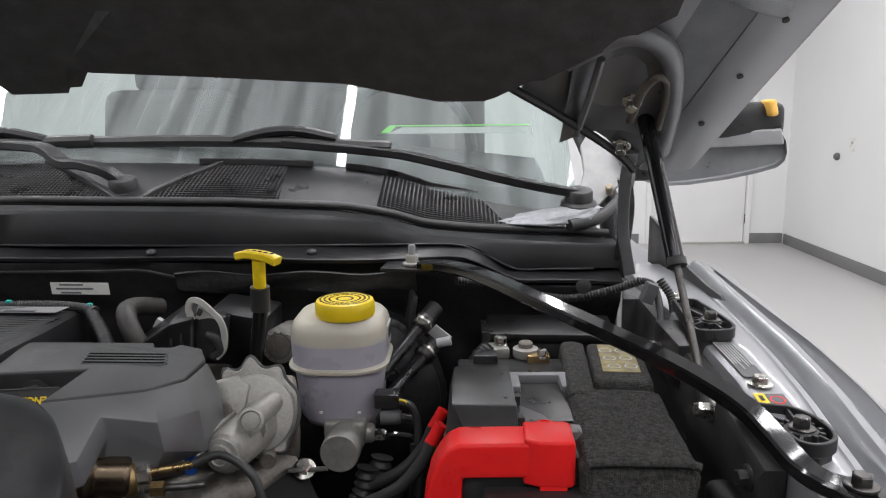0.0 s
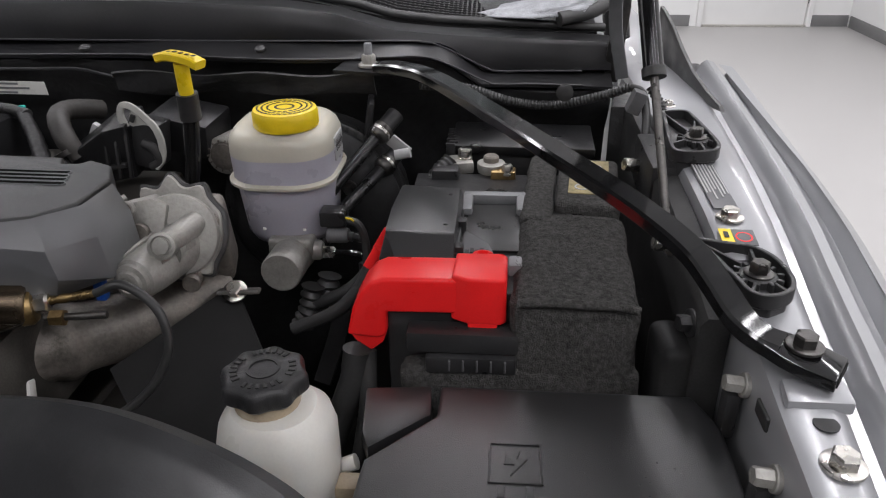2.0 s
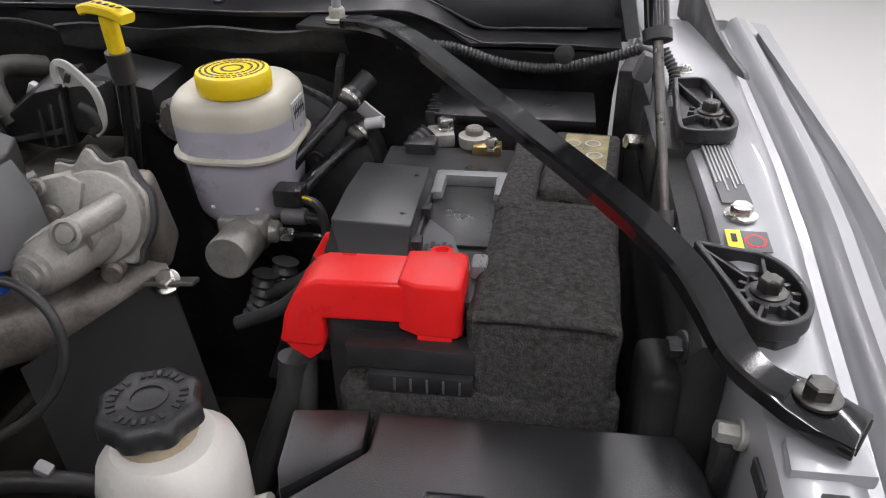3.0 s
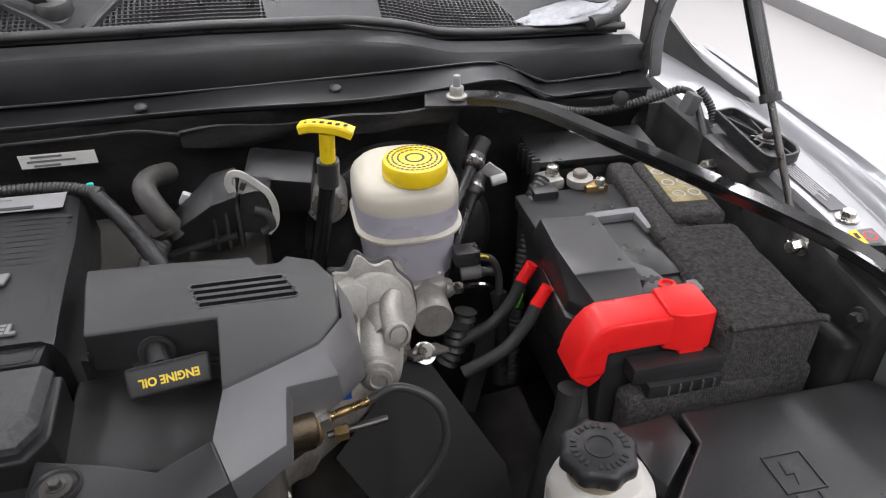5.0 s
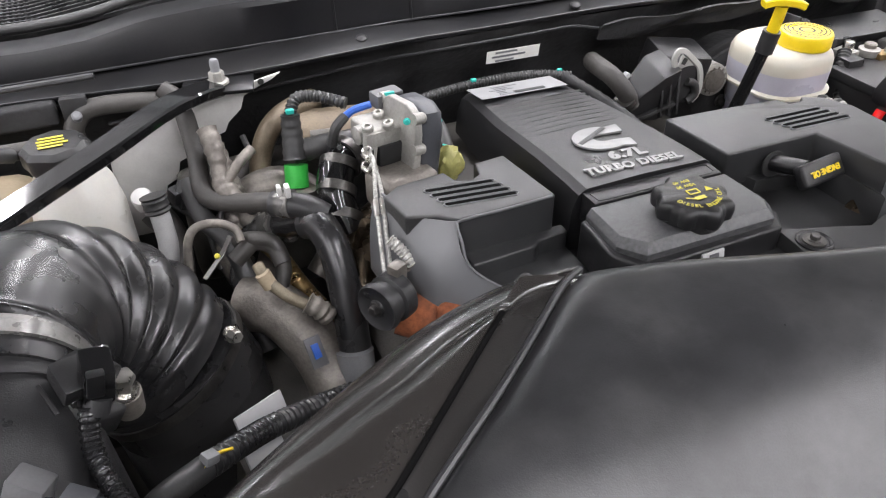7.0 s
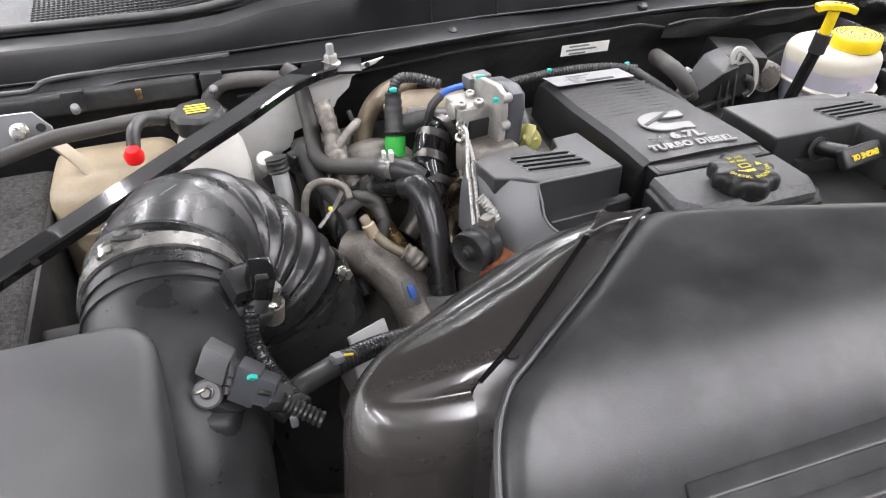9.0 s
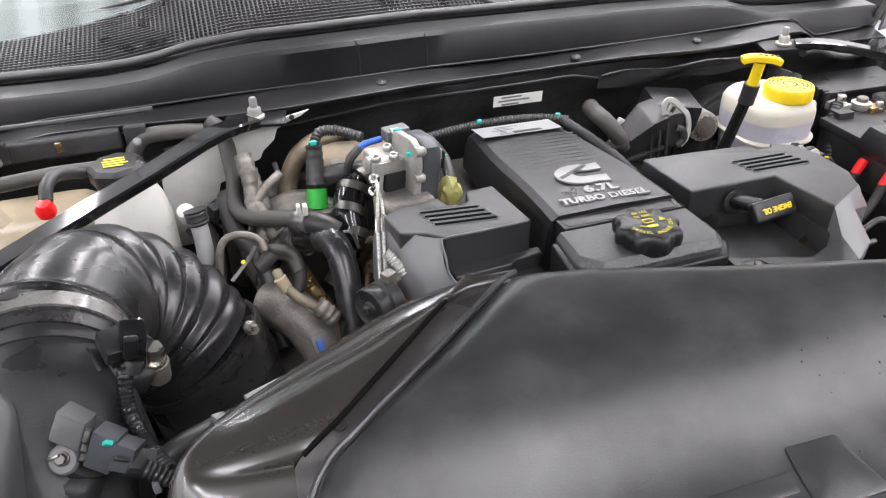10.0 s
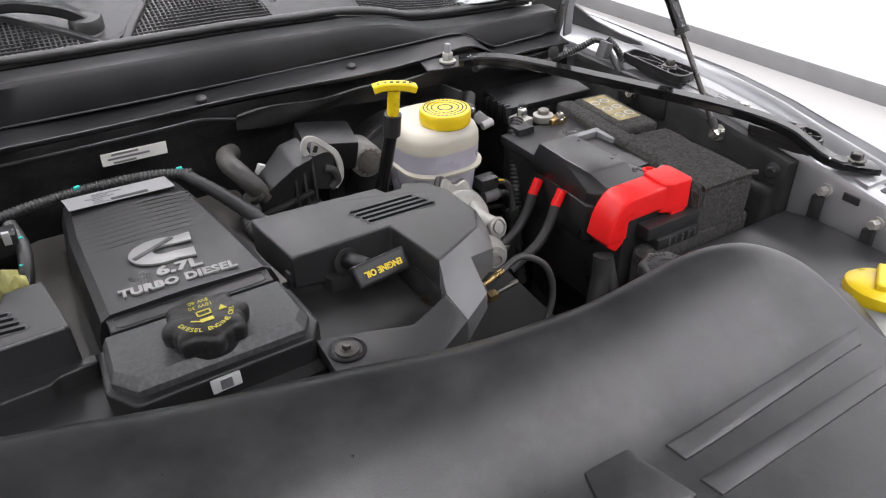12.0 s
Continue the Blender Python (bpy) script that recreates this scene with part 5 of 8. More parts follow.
for dx, dy, sx, sy in ((-0.02, 0, 0.002, 0.044), (0.02, 0, 0.002, 0.044), (0, 0.021, 0.04, 0.002), (0, -0.021, 0.04, 0.002), (-0.011, -0.03, 0.006, 0.012), (0.011, -0.03, 0.006, 0.012), (-0.008, -0.052, 0.012, 0.016), (0.009, -0.052, 0.012, 0.016)):
    part("emboss", box((0.149 + dx, 0.547 + dy, 1.1204), (sx, sy, 0.002), 0.0005), "fuselid", fuse)

wc = thing("washer_cap", (0.115, 0.40, 1.14), "yellow washer fluid filler cap", "cap")
part("cap", lathe([(0.036, 0), (0.038, 0.006), (0.037, 0.014), (0.030, 0.020), (0.0, 0.022)], (0.113, 0.392, 1.185), (0.1, 0.0, 1), 32), "yellow", wc)
part("finger_tab", box((0.113, 0.392, 1.21), (0.05, 0.012, 0.012), 0.004, (0, 0, 30), 3), "yellow", wc)
part("neck", lathe([(0.028, 0), (0.028, 0.10)], (0.113, 0.392, 1.09), (0, 0, 1), 20), "white", wc)

ps = thing("power_steering_reservoir", (-0.055, 0.545, 1.1), "white plastic power steering reservoir with black cap", "reservoir")
PX, PY = -0.040, 0.556
part("bottle", loft([rrect(PX, PY, 0.040, 0.040, 0.03, 0.98, 8), rrect(PX, PY, 0.046, 0.043, 0.035, 1.0, 8), rrect(PX, PY, 0.046, 0.043, 0.035, 1.1340, 8), rrect(PX, PY, 0.043, 0.040, 0.035, 1.1500, 8), rrect(PX, PY, 0.033, 0.031, 0.029, 1.1610, 8)]), "milkw", ps)
part("neck", lathe([(0.026, 0), (0.026, 0.022)], (PX - 0.006, PY + 0.004, 1.1560), (0, 0, 1), 24), "cream", ps)
pc = part("cap", lathe([(0.029, 0), (0.0325, 0.004), (0.0325, 0.013), (0.0310, 0.0175), (0.027, 0.020), (0.0, 0.020)], (PX - 0.006, PY + 0.004, 1.1720), (0, 0, 1), 80, (8, 0.06)), "black", ps, "black ribbed screw cap with raised print")
pr = bmesh.new()
for k in range(26):
    a = 2 * math.pi * k / 26
    if k % 7 != 3:
        merge(pr, box((PX - 0.006 + 0.0225 * math.cos(a), PY + 0.004 + 0.0225 * math.sin(a), 1.1924), (0.0055, 0.003, 0.0012), 0.0003, (0, 0, math.degrees(a))))
part("raised_print", pr, "blackd", pc)
part("raised_ring", lathe([(0.013, 0), (0.013, 0.0014), (0.0105, 0.0014), (0.0105, 0)], (PX - 0.006, PY + 0.004, 1.1916), (0, 0, 1), 30), "blackd", pc)
part("side_spigot", tube([(PX + 0.040, PY + 0.012, 1.085), (PX + 0.058, PY + 0.014, 1.092)], 0.007, 10, 2), "milkw", ps)
part("mount_lug", box((PX + 0.055, PY - 0.005, 1.075), (0.04, 0.02, 0.03), 0.004), "cream", ps)


rbx = thing("relay_box", (0.10, 1.07, 1.1), "dusty black plastic relay box by the firewall", "relay box")
part("body", box((0.160, 1.09, 1.13), (0.18, 0.07, 0.14), 0.006), "insul", rbx)
part("lid", box((0.160, 1.088, 1.197), (0.19, 0.08, 0.014), 0.004, (6, 1, 0)), "coverblk", rbx)
for k in range(7):
    part("lid_rib", box((0.063 + 0.004 * (k % 2), 1.045 + 0.010 * k, 1.19), (0.012, 0.004, 0.03), 0.001), "black", rbx)
rl = thing("rear_harness", (0.2, 1.12, 1.23), "black corrugated wiring along the firewall", "wiring")
part("sleeve", corr([(0.02, 1.085, 1.272), (0.08, 1.11, 1.262), (0.14, 1.125, 1.240), (0.20, 1.13, 1.233), (0.26, 1.115, 1.25), (0.30, 1.10, 1.268)], 0.006, 0.005, 10), "rubber", rl)
part("grey_lead", tube([(0.30, 1.10, 1.268), (0.315, 1.09, 1.262), (0.318, 1.06, 1.235), (0.312, 1.02, 1.20), (0.31, 1.0, 1.15)], 0.0055, 10, 7), "rubber", rl)
part("plug", box((0.305, 1.075, 1.255), (0.018, 0.022, 0.03), 0.003, (0, 20, 0)), "greyplug", rl)
part("drop_sleeve", corr([(0.325, 1.09, 1.27), (0.338, 1.07, 1.245), (0.33, 1.03, 1.21), (0.315, 1.0, 1.17)], 0.006, 0.005, 10), "rubber", rl)
part("grommet", lathe([(0.011, 0), (0.012, 0.004), (0.006, 0.006), (0.0, 0.006)], (0.215, 1.118, 1.255), (0, -1, 0.1), 20), "rubber", rl)
# ---- engine ----
block = thing("engine_block", (-0.57, 0.78, 0.8), "dark grimy engine block under the covers", "engine")
part("head", box((-0.565, 0.80, 1.05), (0.30, 0.56, 0.26), 0.02), "dark", block)
part("crankcase", box((-0.56, 0.76, 0.8), (0.42, 0.60, 0.30), 0.03), "dark", block)
part("rail", box((-0.36, 0.80, 1.10), (0.10, 0.5, 0.12), 0.015), "dark", block)
part("exhaust_side", box((-0.80, 0.80, 0.98), (0.16, 0.45, 0.22), 0.03), "dark", block)

cov = thing("engine_cover", (-0.55, 0.72, 1.19), "grey and black plastic engine cover with vents", "engine cover")


def ctop(y):
    return lerp([(0.585, 1.232), (0.60, 1.247), (0.612, 1.252), (0.693, 1.257), (0.700, 1.263), (0.712, 1.266), (0.78, 1.267), (1.0, 1.252), (1.02, 1.245)], y)


def centre_ring(y, inset=0.0):
    xl = lerp([(0.585, -0.645), (0.605, -0.655), (0.72, -0.652), (0.90, -0.656), (1.02, -0.650)], y) + inset
    xr = lerp([(0.585, -0.495), (0.605, -0.484), (0.72, -0.487), (0.90, -0.503), (1.02, -0.520)], y) - inset
    z = ctop(y)
    return [(xl - 0.012, y, 1.19), (xl - 0.009, y, z - 0.022), (xl - 0.003, y, z - 0.006), (xl + 0.006, y, z), ((xl + xr) / 2, y, z + 0.002), (xr - 0.006, y, z), (xr + 0.003, y, z - 0.006), (xr + 0.009, y, z - 0.022), (xr + 0.012, y, 1.19)]


part("centre_panel", loft([centre_ring(y) for y in (0.7145, 0.716, 0.72, 0.73, 0.75, 0.80, 0.85, 0.90, 0.95, 1.0, 1.012, 1.02)]), "coverblk", cov, "black centre panel with raised lettering", angle=30)
FT = [(-0.656, 0.6895, 1.2605), (-0.487, 0.6895, 1.2605), (-0.486, 0.630, 1.2625), (-0.496, 0.615, 1.2635), (-0.641, 0.613, 1.2635), (-0.658, 0.634, 1.2620)]
FB = [(-0.661, 0.6895, 1.252), (-0.481, 0.6895, 1.252), (-0.479, 0.626, 1.2545), (-0.491, 0.6065, 1.2545), (-0.646, 0.6045, 1.2545), (-0.664, 0.630, 1.2535)]
part("front_panel", bev(loft([[(x, y, 1.22) for x, y, z in FB], FB, FT]), 0.0015, 2, 15), "coverflat", cov, "brushed grey front panel with bevelled edge", angle=20)
part("front_base", prism([(-0.667, 0.6895), (-0.475, 0.6895), (-0.471, 0.621), (-0.486, 0.598), (-0.650, 0.595), (-0.671, 0.627)], 1.18, 1.2475, 0.004, 3), "coverblk", cov)
part("front_deck", prism([(-0.70, 0.62), (-0.47, 0.62), (-0.472, 0.545), (-0.60, 0.530), (-0.72, 0.575)], 1.15, 1.220, 0.005, 3), "cover", cov)
for k in range(9):
    y = 0.985 - 0.0125 * (k + 3)
    z = ctop(y) + 0.0016
    part("panel_rib", tube([(-0.648, y, z - 0.002), (-0.60, y, z), (-0.55, y, z), (-0.510, y - 0.0, z - 0.002)], 0, 8, 3, flat=(0.0058, 0.0010), up=(0, 0, 1)), "coverblk", cov)

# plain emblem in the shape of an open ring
def emblem():
    pts = []
    for k in range(25):
        a = radians(62 + 236 * k / 24)
        pts.append((0.034 * math.cos(a), 0.027 * math.sin(a)))
    inner = []
    for k in range(13):
        a = radians(62 + 236 * k / 12)
        inner.append((0.004 + 0.013 * math.cos(a), 0.009 * math.sin(a)))
    outer_end, inner_end = (0.033, -0.027), (0.033, -0.009)
    ring = [(0.033, 0.027)] + pts + [outer_end, inner_end] + inner[::-1] + [(0.033, 0.009)]
    return ring


em = prism(emblem(), 0, 0.0028, 0.0005)
em.transform(pose(-0.576, 0.799, 1.2675, -1, 0, -6))
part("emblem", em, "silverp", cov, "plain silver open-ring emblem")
part("emblem_stripe", box((-0.583, 0.806, 1.2708), (0.052, 0.006, 0.0006), 0.0002, (0, 0, 28)), "coverblk", cov)
part("lettering", lettering("6.7L", 0.0225, pose(-0.568, 0.7575, 1.2685, 0, 0, -3), 0.0012, 1.06, 1.12, 0.0011), "silverp", cov, "raised silver characters")
part("lettering", lettering("TURBO DIESEL", 0.0175, pose(-0.5735, 0.735, 1.2685, 0, 0, -3), 0.0012, 1.08, 0.96, 0.0009), "silverp", cov, "raised silver characters")

# left and right wings
LP = [(-0.846, 0.785), (-0.826, 0.800), (-0.770, 0.806), (-0.764, 0.785), (-0.748, 0.780), (-0.736, 0.788), (-0.732, 0.810), (-0.694, 0.814), (-0.681, 0.718), (-0.792, 0.714), (-0.808, 0.730), (-0.838, 0.740)]
part("left_wing_top", prism(LP, 1.19, 1.2665, 0.003, 3), "cover", cov)
FLANK = [((-0.846, 0.808, 1.263), (-0.857, 0.805, 1.222), (-0.861, 0.803, 1.165)), ((-0.837, 0.762, 1.263), (-0.850, 0.755, 1.222), (-0.857, 0.748, 1.165)), ((-0.824, 0.738, 1.264), (-0.840, 0.724, 1.224), (-0.848, 0.710, 1.168)),
         ((-0.804, 0.719, 1.266), (-0.817, 0.700, 1.228), (-0.818, 0.680, 1.174)), ((-0.796, 0.713, 1.267), (-0.793, 0.690, 1.228), (-0.744, 0.664, 1.190))]


def flank_pt(u, v):
    """u runs from the rear round the corner to the recess, v from the fold down."""
    col = [spline(c, 6)[min(12, int(v * 12 + 0.5))] for c in FLANK]
    ring = spline(col, 6)
    k = u * (len(ring) - 1)
    i = min(int(k), len(ring) - 2)
    return ring[i].lerp(ring[i + 1], k - i)


part("left_flank", sheet(flank_pt, 24, 12, 0.003), "flanklit", cov, "smooth sloping grey flank, coloured lighter for the light on it", angle=60)
# Pale tube draws the light caught by the recess edge.
part("recess_rim", tube([(-0.686, 0.7165, 1.2665), (-0.74, 0.7135, 1.2668), (-0.790, 0.7115, 1.2675), (-0.7965, 0.708, 1.264), (-0.795, 0.700, 1.250), (-0.7925, 0.690, 1.229), (-0.776, 0.679, 1.212), (-0.744, 0.665, 1.1915)], 0.0015, 8, 5), "flanklit", cov)
part("left_floor", prism([(-0.792, 0.722), (-0.668, 0.722), (-0.664, 0.575), (-0.72, 0.60), (-0.765, 0.672), (-0.788, 0.690)], 1.15, 1.203, 0.004, 3), "cover", cov)
part("left_step", prism([(-0.790, 0.722), (-0.668, 0.722), (-0.668, 0.708), (-0.704, 0.705), (-0.712, 0.697), (-0.785, 0.692)], 1.16, 1.2235, 0.003, 3), "cover", cov)
part("deck_base", prism([(-0.84, 0.74), (-0.76, 0.60), (-0.66, 0.545), (-0.40, 0.53), (-0.385, 0.60), (-0.36, 0.74)], 1.12, 1.185, 0.004, 2), "cover", cov)
RP = [(-0.472, 0.815, -0.004), (-0.470, 0.790, -0.004), (-0.460, 0.716, -0.006), (-0.347, 0.703, 0.004), (-0.340, 0.607, 0.009), (-0.264, 0.650, 0.003), (-0.244, 0.685, 0.0), (-0.243, 0.745, 0.0), (-0.258, 0.778, 0.0), (-0.285, 0.790, 0.001), (-0.292, 0.780, 0.001), (-0.312, 0.780, 0.001), (-0.318, 0.796, 0.001), (-0.40, 0.808, -0.002)]
wing = prism(RP, 1.222, 1.270, 0.003, 3)
wing_tree = BVHTree.FromBMesh(wing)
part("right_inner_wall", prism([(-0.465, 0.722), (-0.345, 0.709), (-0.345, 0.720), (-0.465, 0.733)], 1.19, 1.240, 0.002), "cover", cov)
part("right_side_wall", prism([(-0.346, 0.712), (-0.336, 0.712), (-0.332, 0.60), (-0.343, 0.596)], 1.19, 1.245, 0.002), "cover", cov)
part("right_wing_top", wing, "cover", cov)
part("right_floor", prism([(-0.478, 0.72), (-0.335, 0.72), (-0.325, 0.64), (-0.345, 0.60), (-0.48, 0.60)], 1.15, 1.212, 0.004, 3), "cover", cov)
part("right_step", prism([(-0.472, 0.725), (-0.43, 0.722), (-0.424, 0.700), (-0.34, 0.692), (-0.34, 0.715)], 1.16, 1.230, 0.003, 3), "cover", cov)
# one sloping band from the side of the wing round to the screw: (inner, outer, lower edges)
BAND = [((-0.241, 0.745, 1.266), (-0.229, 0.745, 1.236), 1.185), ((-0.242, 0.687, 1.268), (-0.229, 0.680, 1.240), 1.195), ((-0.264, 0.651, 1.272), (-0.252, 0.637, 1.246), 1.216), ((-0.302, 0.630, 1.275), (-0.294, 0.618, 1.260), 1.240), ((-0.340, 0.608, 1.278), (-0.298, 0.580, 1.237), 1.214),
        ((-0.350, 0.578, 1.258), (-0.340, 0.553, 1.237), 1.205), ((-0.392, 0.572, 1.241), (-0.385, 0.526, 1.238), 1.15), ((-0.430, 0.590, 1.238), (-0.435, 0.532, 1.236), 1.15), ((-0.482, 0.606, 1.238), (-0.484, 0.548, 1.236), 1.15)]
# The side piece takes the lit colour, the front piece the plain cover colour.
for piece, skin in ((BAND[:6], "flanklit"), (BAND[5:], "cover")):
    part("flank_band", bev(loft([[a, b, (b[0] + 0.003, b[1] + 0.003, zl), (a[0], a[1], 1.19)] for a, b, zl in piece]), 0.002, 2, 40), skin, cov, "sloping edge band, its side part coloured as if lit", angle=25)
SB = [(-0.6445, 0.7095), (-0.6395, 0.7115), (-0.5005, 0.7115), (-0.4955, 0.7095), (-0.4965, 0.6955), (-0.5015, 0.6938), (-0.6385, 0.6938), (-0.6435, 0.6955), (-0.6445, 0.7095)]
part("strip_border", tube([(x, y, 1.2624) for x, y in SB], 0.0007, 6, 1, smooth=False), "cover", cov)
part("strip_panel", prism([(-0.651, 0.7145), (-0.489, 0.7145), (-0.490, 0.6905), (-0.650, 0.6905)], 1.23, 1.2622, 0.0012), "coverblk", cov, "glossy black strip")


def vents(x0, x1, y0, dy, z, skew, count=4, tree=None):
    def top(x, y):
        return tree.ray_cast(V(x, y, 2), V(0, 0, -1))[0].z + 0.0004 if tree else z

    for k in range(count):
        y = y0 - dy * k
        xa, xb = x0 + 0.003 * k, x1 + 0.004 * k
        za, zb = top(xa, y), top(xb, y)
        # Flush dark bar paints the shade in each slot.
        slot = part("vent_slot", tube([(xa, y, za), (xb, y + skew, zb)], 0, 8, 1, smooth=False, flat=(0.0060, 0.0014), up=(0, 0, 1)), "painted_hole", cov, "vent slot with its shade painted as a dark bar")
        e = 0.0038
        loop = [(xa, y - e, za), (xb, y - e + skew, zb), (xb + 0.003, y + skew, zb), (xb, y + e + skew, zb), (xa, y + e, za), (xa - 0.003, y, za), (xa, y - e, za)]
        # Pale rim paints the highlight along the slot's edge.
        part("slot_rim", tube([V(*c) + V(0, 0, 0.0004) for c in loop], 0.0009, 6, 1, smooth=False), "flanklit", slot)


vents(-0.371, -0.290, 0.755, 0.0105, 1.2622, 0.0, 4, wing_tree)
vents(-0.802, -0.730, 0.776, 0.0105, 1.2664, -0.008)
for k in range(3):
    # Deck slots are flat dark bars, their shade put into the colour.
    part("deck_slot", tube([(-0.615 + 0.02 * k, 0.566 - 0.011 * k, 1.2206), (-0.482 + 0.002 * k, 0.578 - 0.011 * k, 1.2206)], 0, 8, 1, smooth=False, flat=(0.0065, 0.002), up=(0, 0, 1)), "painted_hole", cov)
SCREW = V(-0.462, 0.577, 1.2365)
part("screw_well", lathe([(0.0185, 0), (0.0185, 0.002), (0.0165, 0.003), (0.0145, 0.001), (0.0, 0.0005)], SCREW, (0, 0, 1), 30), "coverblk", cov)
part("washer", lathe([(0.0115, 0), (0.0115, 0.0015), (0.008, 0.002), (0.0, 0.002)], SCREW + V(0, 0, 0.0008), (0, 0, 1), 24), "dark", cov)
part("screw", hexbolt(SCREW + V(0, 0, 0.002), (0, 0, 1), 0.005, 0.005, 1.4), "dsteel", cov)

# labels
lab = thing("engine_label", (-0.59, 0.99, 1.25), "white printed emissions label on engine cover", "label")
A, B, D = V(-0.652, 1.008, 1.2535), V(0.126, -0.004, 0.0), V(0.004, -0.043, 0.0036)
part("sticker", rect(A + D, B, -D, 0.0024), "silverlab", lab)
bars(A + D * 0.95 + B * 0.12, B, -D * 0.8, 6, "lightgrey", lab, "print", 0.45, 0.0031, 5)
part("barcode", rect(A + D * 0.92 + B * 0.40, B * 0.35, -D * 0.16, 0.0032), "ink_shade", lab)
lab2 = thing("front_label", (-0.574, 0.595, 1.232), "small white sticker on the engine cover edge", "label")
part("sticker", box((-0.574, 0.5950, 1.238), (0.028, 0.004, 0.014), 0.002, (-12, 0, 3)), "label", lab2)
part("print_block", box((-0.574, 0.5929, 1.2385), (0.011, 0.002, 0.009), 0, (-12, 0, 3)), "greylab", lab2)

# oil filler cap
oc = thing("oil_filler_cap", (-0.572, 0.64, 1.265), "black lobed oil filler cap with yellow print", "cap")
part("grip", lathe([(0.032, 0), (0.0360, 0.003), (0.0370, 0.012), (0.0360, 0.0175), (0.0335, 0.021), (0.0310, 0.0222), (0.0, 0.0226)], (-0.572, 0.640, 1.2630), (0, 0, 1), 160, (8, 0.10)), "coverblk", oc, angle=35)
part("collar", lathe([(0.033, -0.004), (0.034, 0.004), (0.032, 0.006), (0.030, 0.006)], (-0.572, 0.640, 1.2620), (0, 0, 1), 40), "coverblk", oc)
for word, a0, step, rad in (("DIESEL ENGINE OIL", 200, 9.4, 0.0245),):
    for k, ch in enumerate(word):
        if ch != " ":
            a = radians(a0 + step * k)
            part("letter", lettering(ch, 0.0072, pose(-0.572 + rad * math.cos(a), 0.640 + rad * math.sin(a), 1.2863, 0, 0, math.degrees(a) + 90), 0.0002), "yprint", oc)
part("letter", lettering("10W 30", 0.0068, pose(-0.572, 0.653, 1.2863, 0, 0, 180), 0.0002), "yprint", oc)
part("letter", lettering("5W 40", 0.0068, pose(-0.572, 0.661, 1.2863, 0, 0, 180), 0.0002), "yprint", oc)
part("book_symbol", merge(merge(box((-0.572, 0.645, 1.2863), (0.012, 0.0014, 0.0005), 0), box((-0.572, 0.638, 1.2863), (0.012, 0.0014, 0.0005), 0)), merge(box((-0.578, 0.6415, 1.2863), (0.0014, 0.007, 0.0005), 0), box((-0.566, 0.6415, 1.2863), (0.0014, 0.007, 0.0005), 0))), "yprint", oc)
part("warning_symbol", prism([(-0.559, 0.638), (-0.551, 0.638), (-0.555, 0.6455)], 1.2860, 1.2866, 0), "yprint", oc)
part("oil_symbol", merge(box((-0.572, 0.630, 1.2863), (0.012, 0.005, 0.0005), 0), box((-0.582, 0.632, 1.2863), (0.009, 0.0014, 0.0005), 0, (0, 0, -30))), "yprint", oc)

# engine oil dipstick
od = thing("oil_dipstick", (-0.375, 0.68, 1.23), "black engine oil dipstick handle with yellow print", "dipstick")
part("stem", tube([(-0.402, 0.708, 1.246), (-0.398, 0.685, 1.252), (-0.393, 0.664, 1.257)], 0.010, 14, 4), "coverblk", od)
part("handle", box((-0.385, 0.655, 1.258), (0.066, 0.013, 0.026), 0.004, (-38, 0, 8), 3), "coverblk", od)
part("print", lettering("ENGINE OIL", 0.0096, pose(-0.384, 0.6490, 1.2620, 52, 0, 8) @ pose(0, 0, 0.0008, 0, 0, 180), 0.0004, 1.0, 0.9, 0.0003), "yellow", od)
part("socket_hole", lathe([(0.016, 0), (0.016, 0.002)], (-0.402, 0.7035, 1.246), (0, -1, 0.1), 18), "ink_shade", od)

# ---- throttle actuator and intake pipe ----
act = thing("throttle_actuator", (-0.19, 0.75, 1.15), "cast aluminium throttle actuator with scalloped flange", "actuator")
AN = V(0.15, -0.92, 0.40).normalized()
AR = (V(1, 0, 0) - AN * AN.x).normalized()
AU = AN.cross(AR)
AC = V(-0.207, 0.784, 1.193)


def on_act(r, u, h):
    """A point in the flange's own frame: right, up, out."""
    return AC + AR * r + AU * u + AN * h


def flange_line(grow, h):
    out = []
    for k in range(96):
        a = 360 * k / 96
        r = 0.0475 + grow
        for c, amp, w in ((63, 0.008, 9), (97, 0.013, 9), (127, 0.010, 8), (-50, 0.008, 8), (-75, 0.005, 8), (25, 0.002, 10), (160, 0.006, 12)):
            dd = (a - c + 180) % 360 - 180
            r += amp * math.exp(-(dd / w) ** 2)
        out.append(on_act(r * math.cos(radians(a)), r * math.sin(radians(a)), h))
    return out


part("gasket", loft([flange_line(0.002, -0.014), flange_line(0.0045, -0.012), flange_line(0.0045, -0.003), flange_line(0.002, -0.001)]), "rubber", act, "black gasket edge")
part("flange", loft([flange_line(0.0, -0.002), flange_line(0.001, 0.001), flange_line(0.0, 0.004), flange_line(-0.001, 0.005)]), "cast", act)
part("housing", lathe([(0.043, 0.004), (0.0435, 0.012), (0.042, 0.0145), (0.038, 0.0155), (0.0, 0.016)], on_act(0.003, -0.002, 0), AN, 48), "cast", act)
part("arm_plate", bev(loft([[on_act(*p, 0.004) for p in ((-0.058, 0.030), (-0.02, 0.042), (0.0, 0.03), (-0.01, -0.03), (-0.045, -0.028))], [on_act(*p, 0.020) for p in ((-0.056, 0.028), (-0.02, 0.036), (-0.004, 0.03), (-0.012, -0.03), (-0.043, -0.026))]]), 0.003), "cast", act)
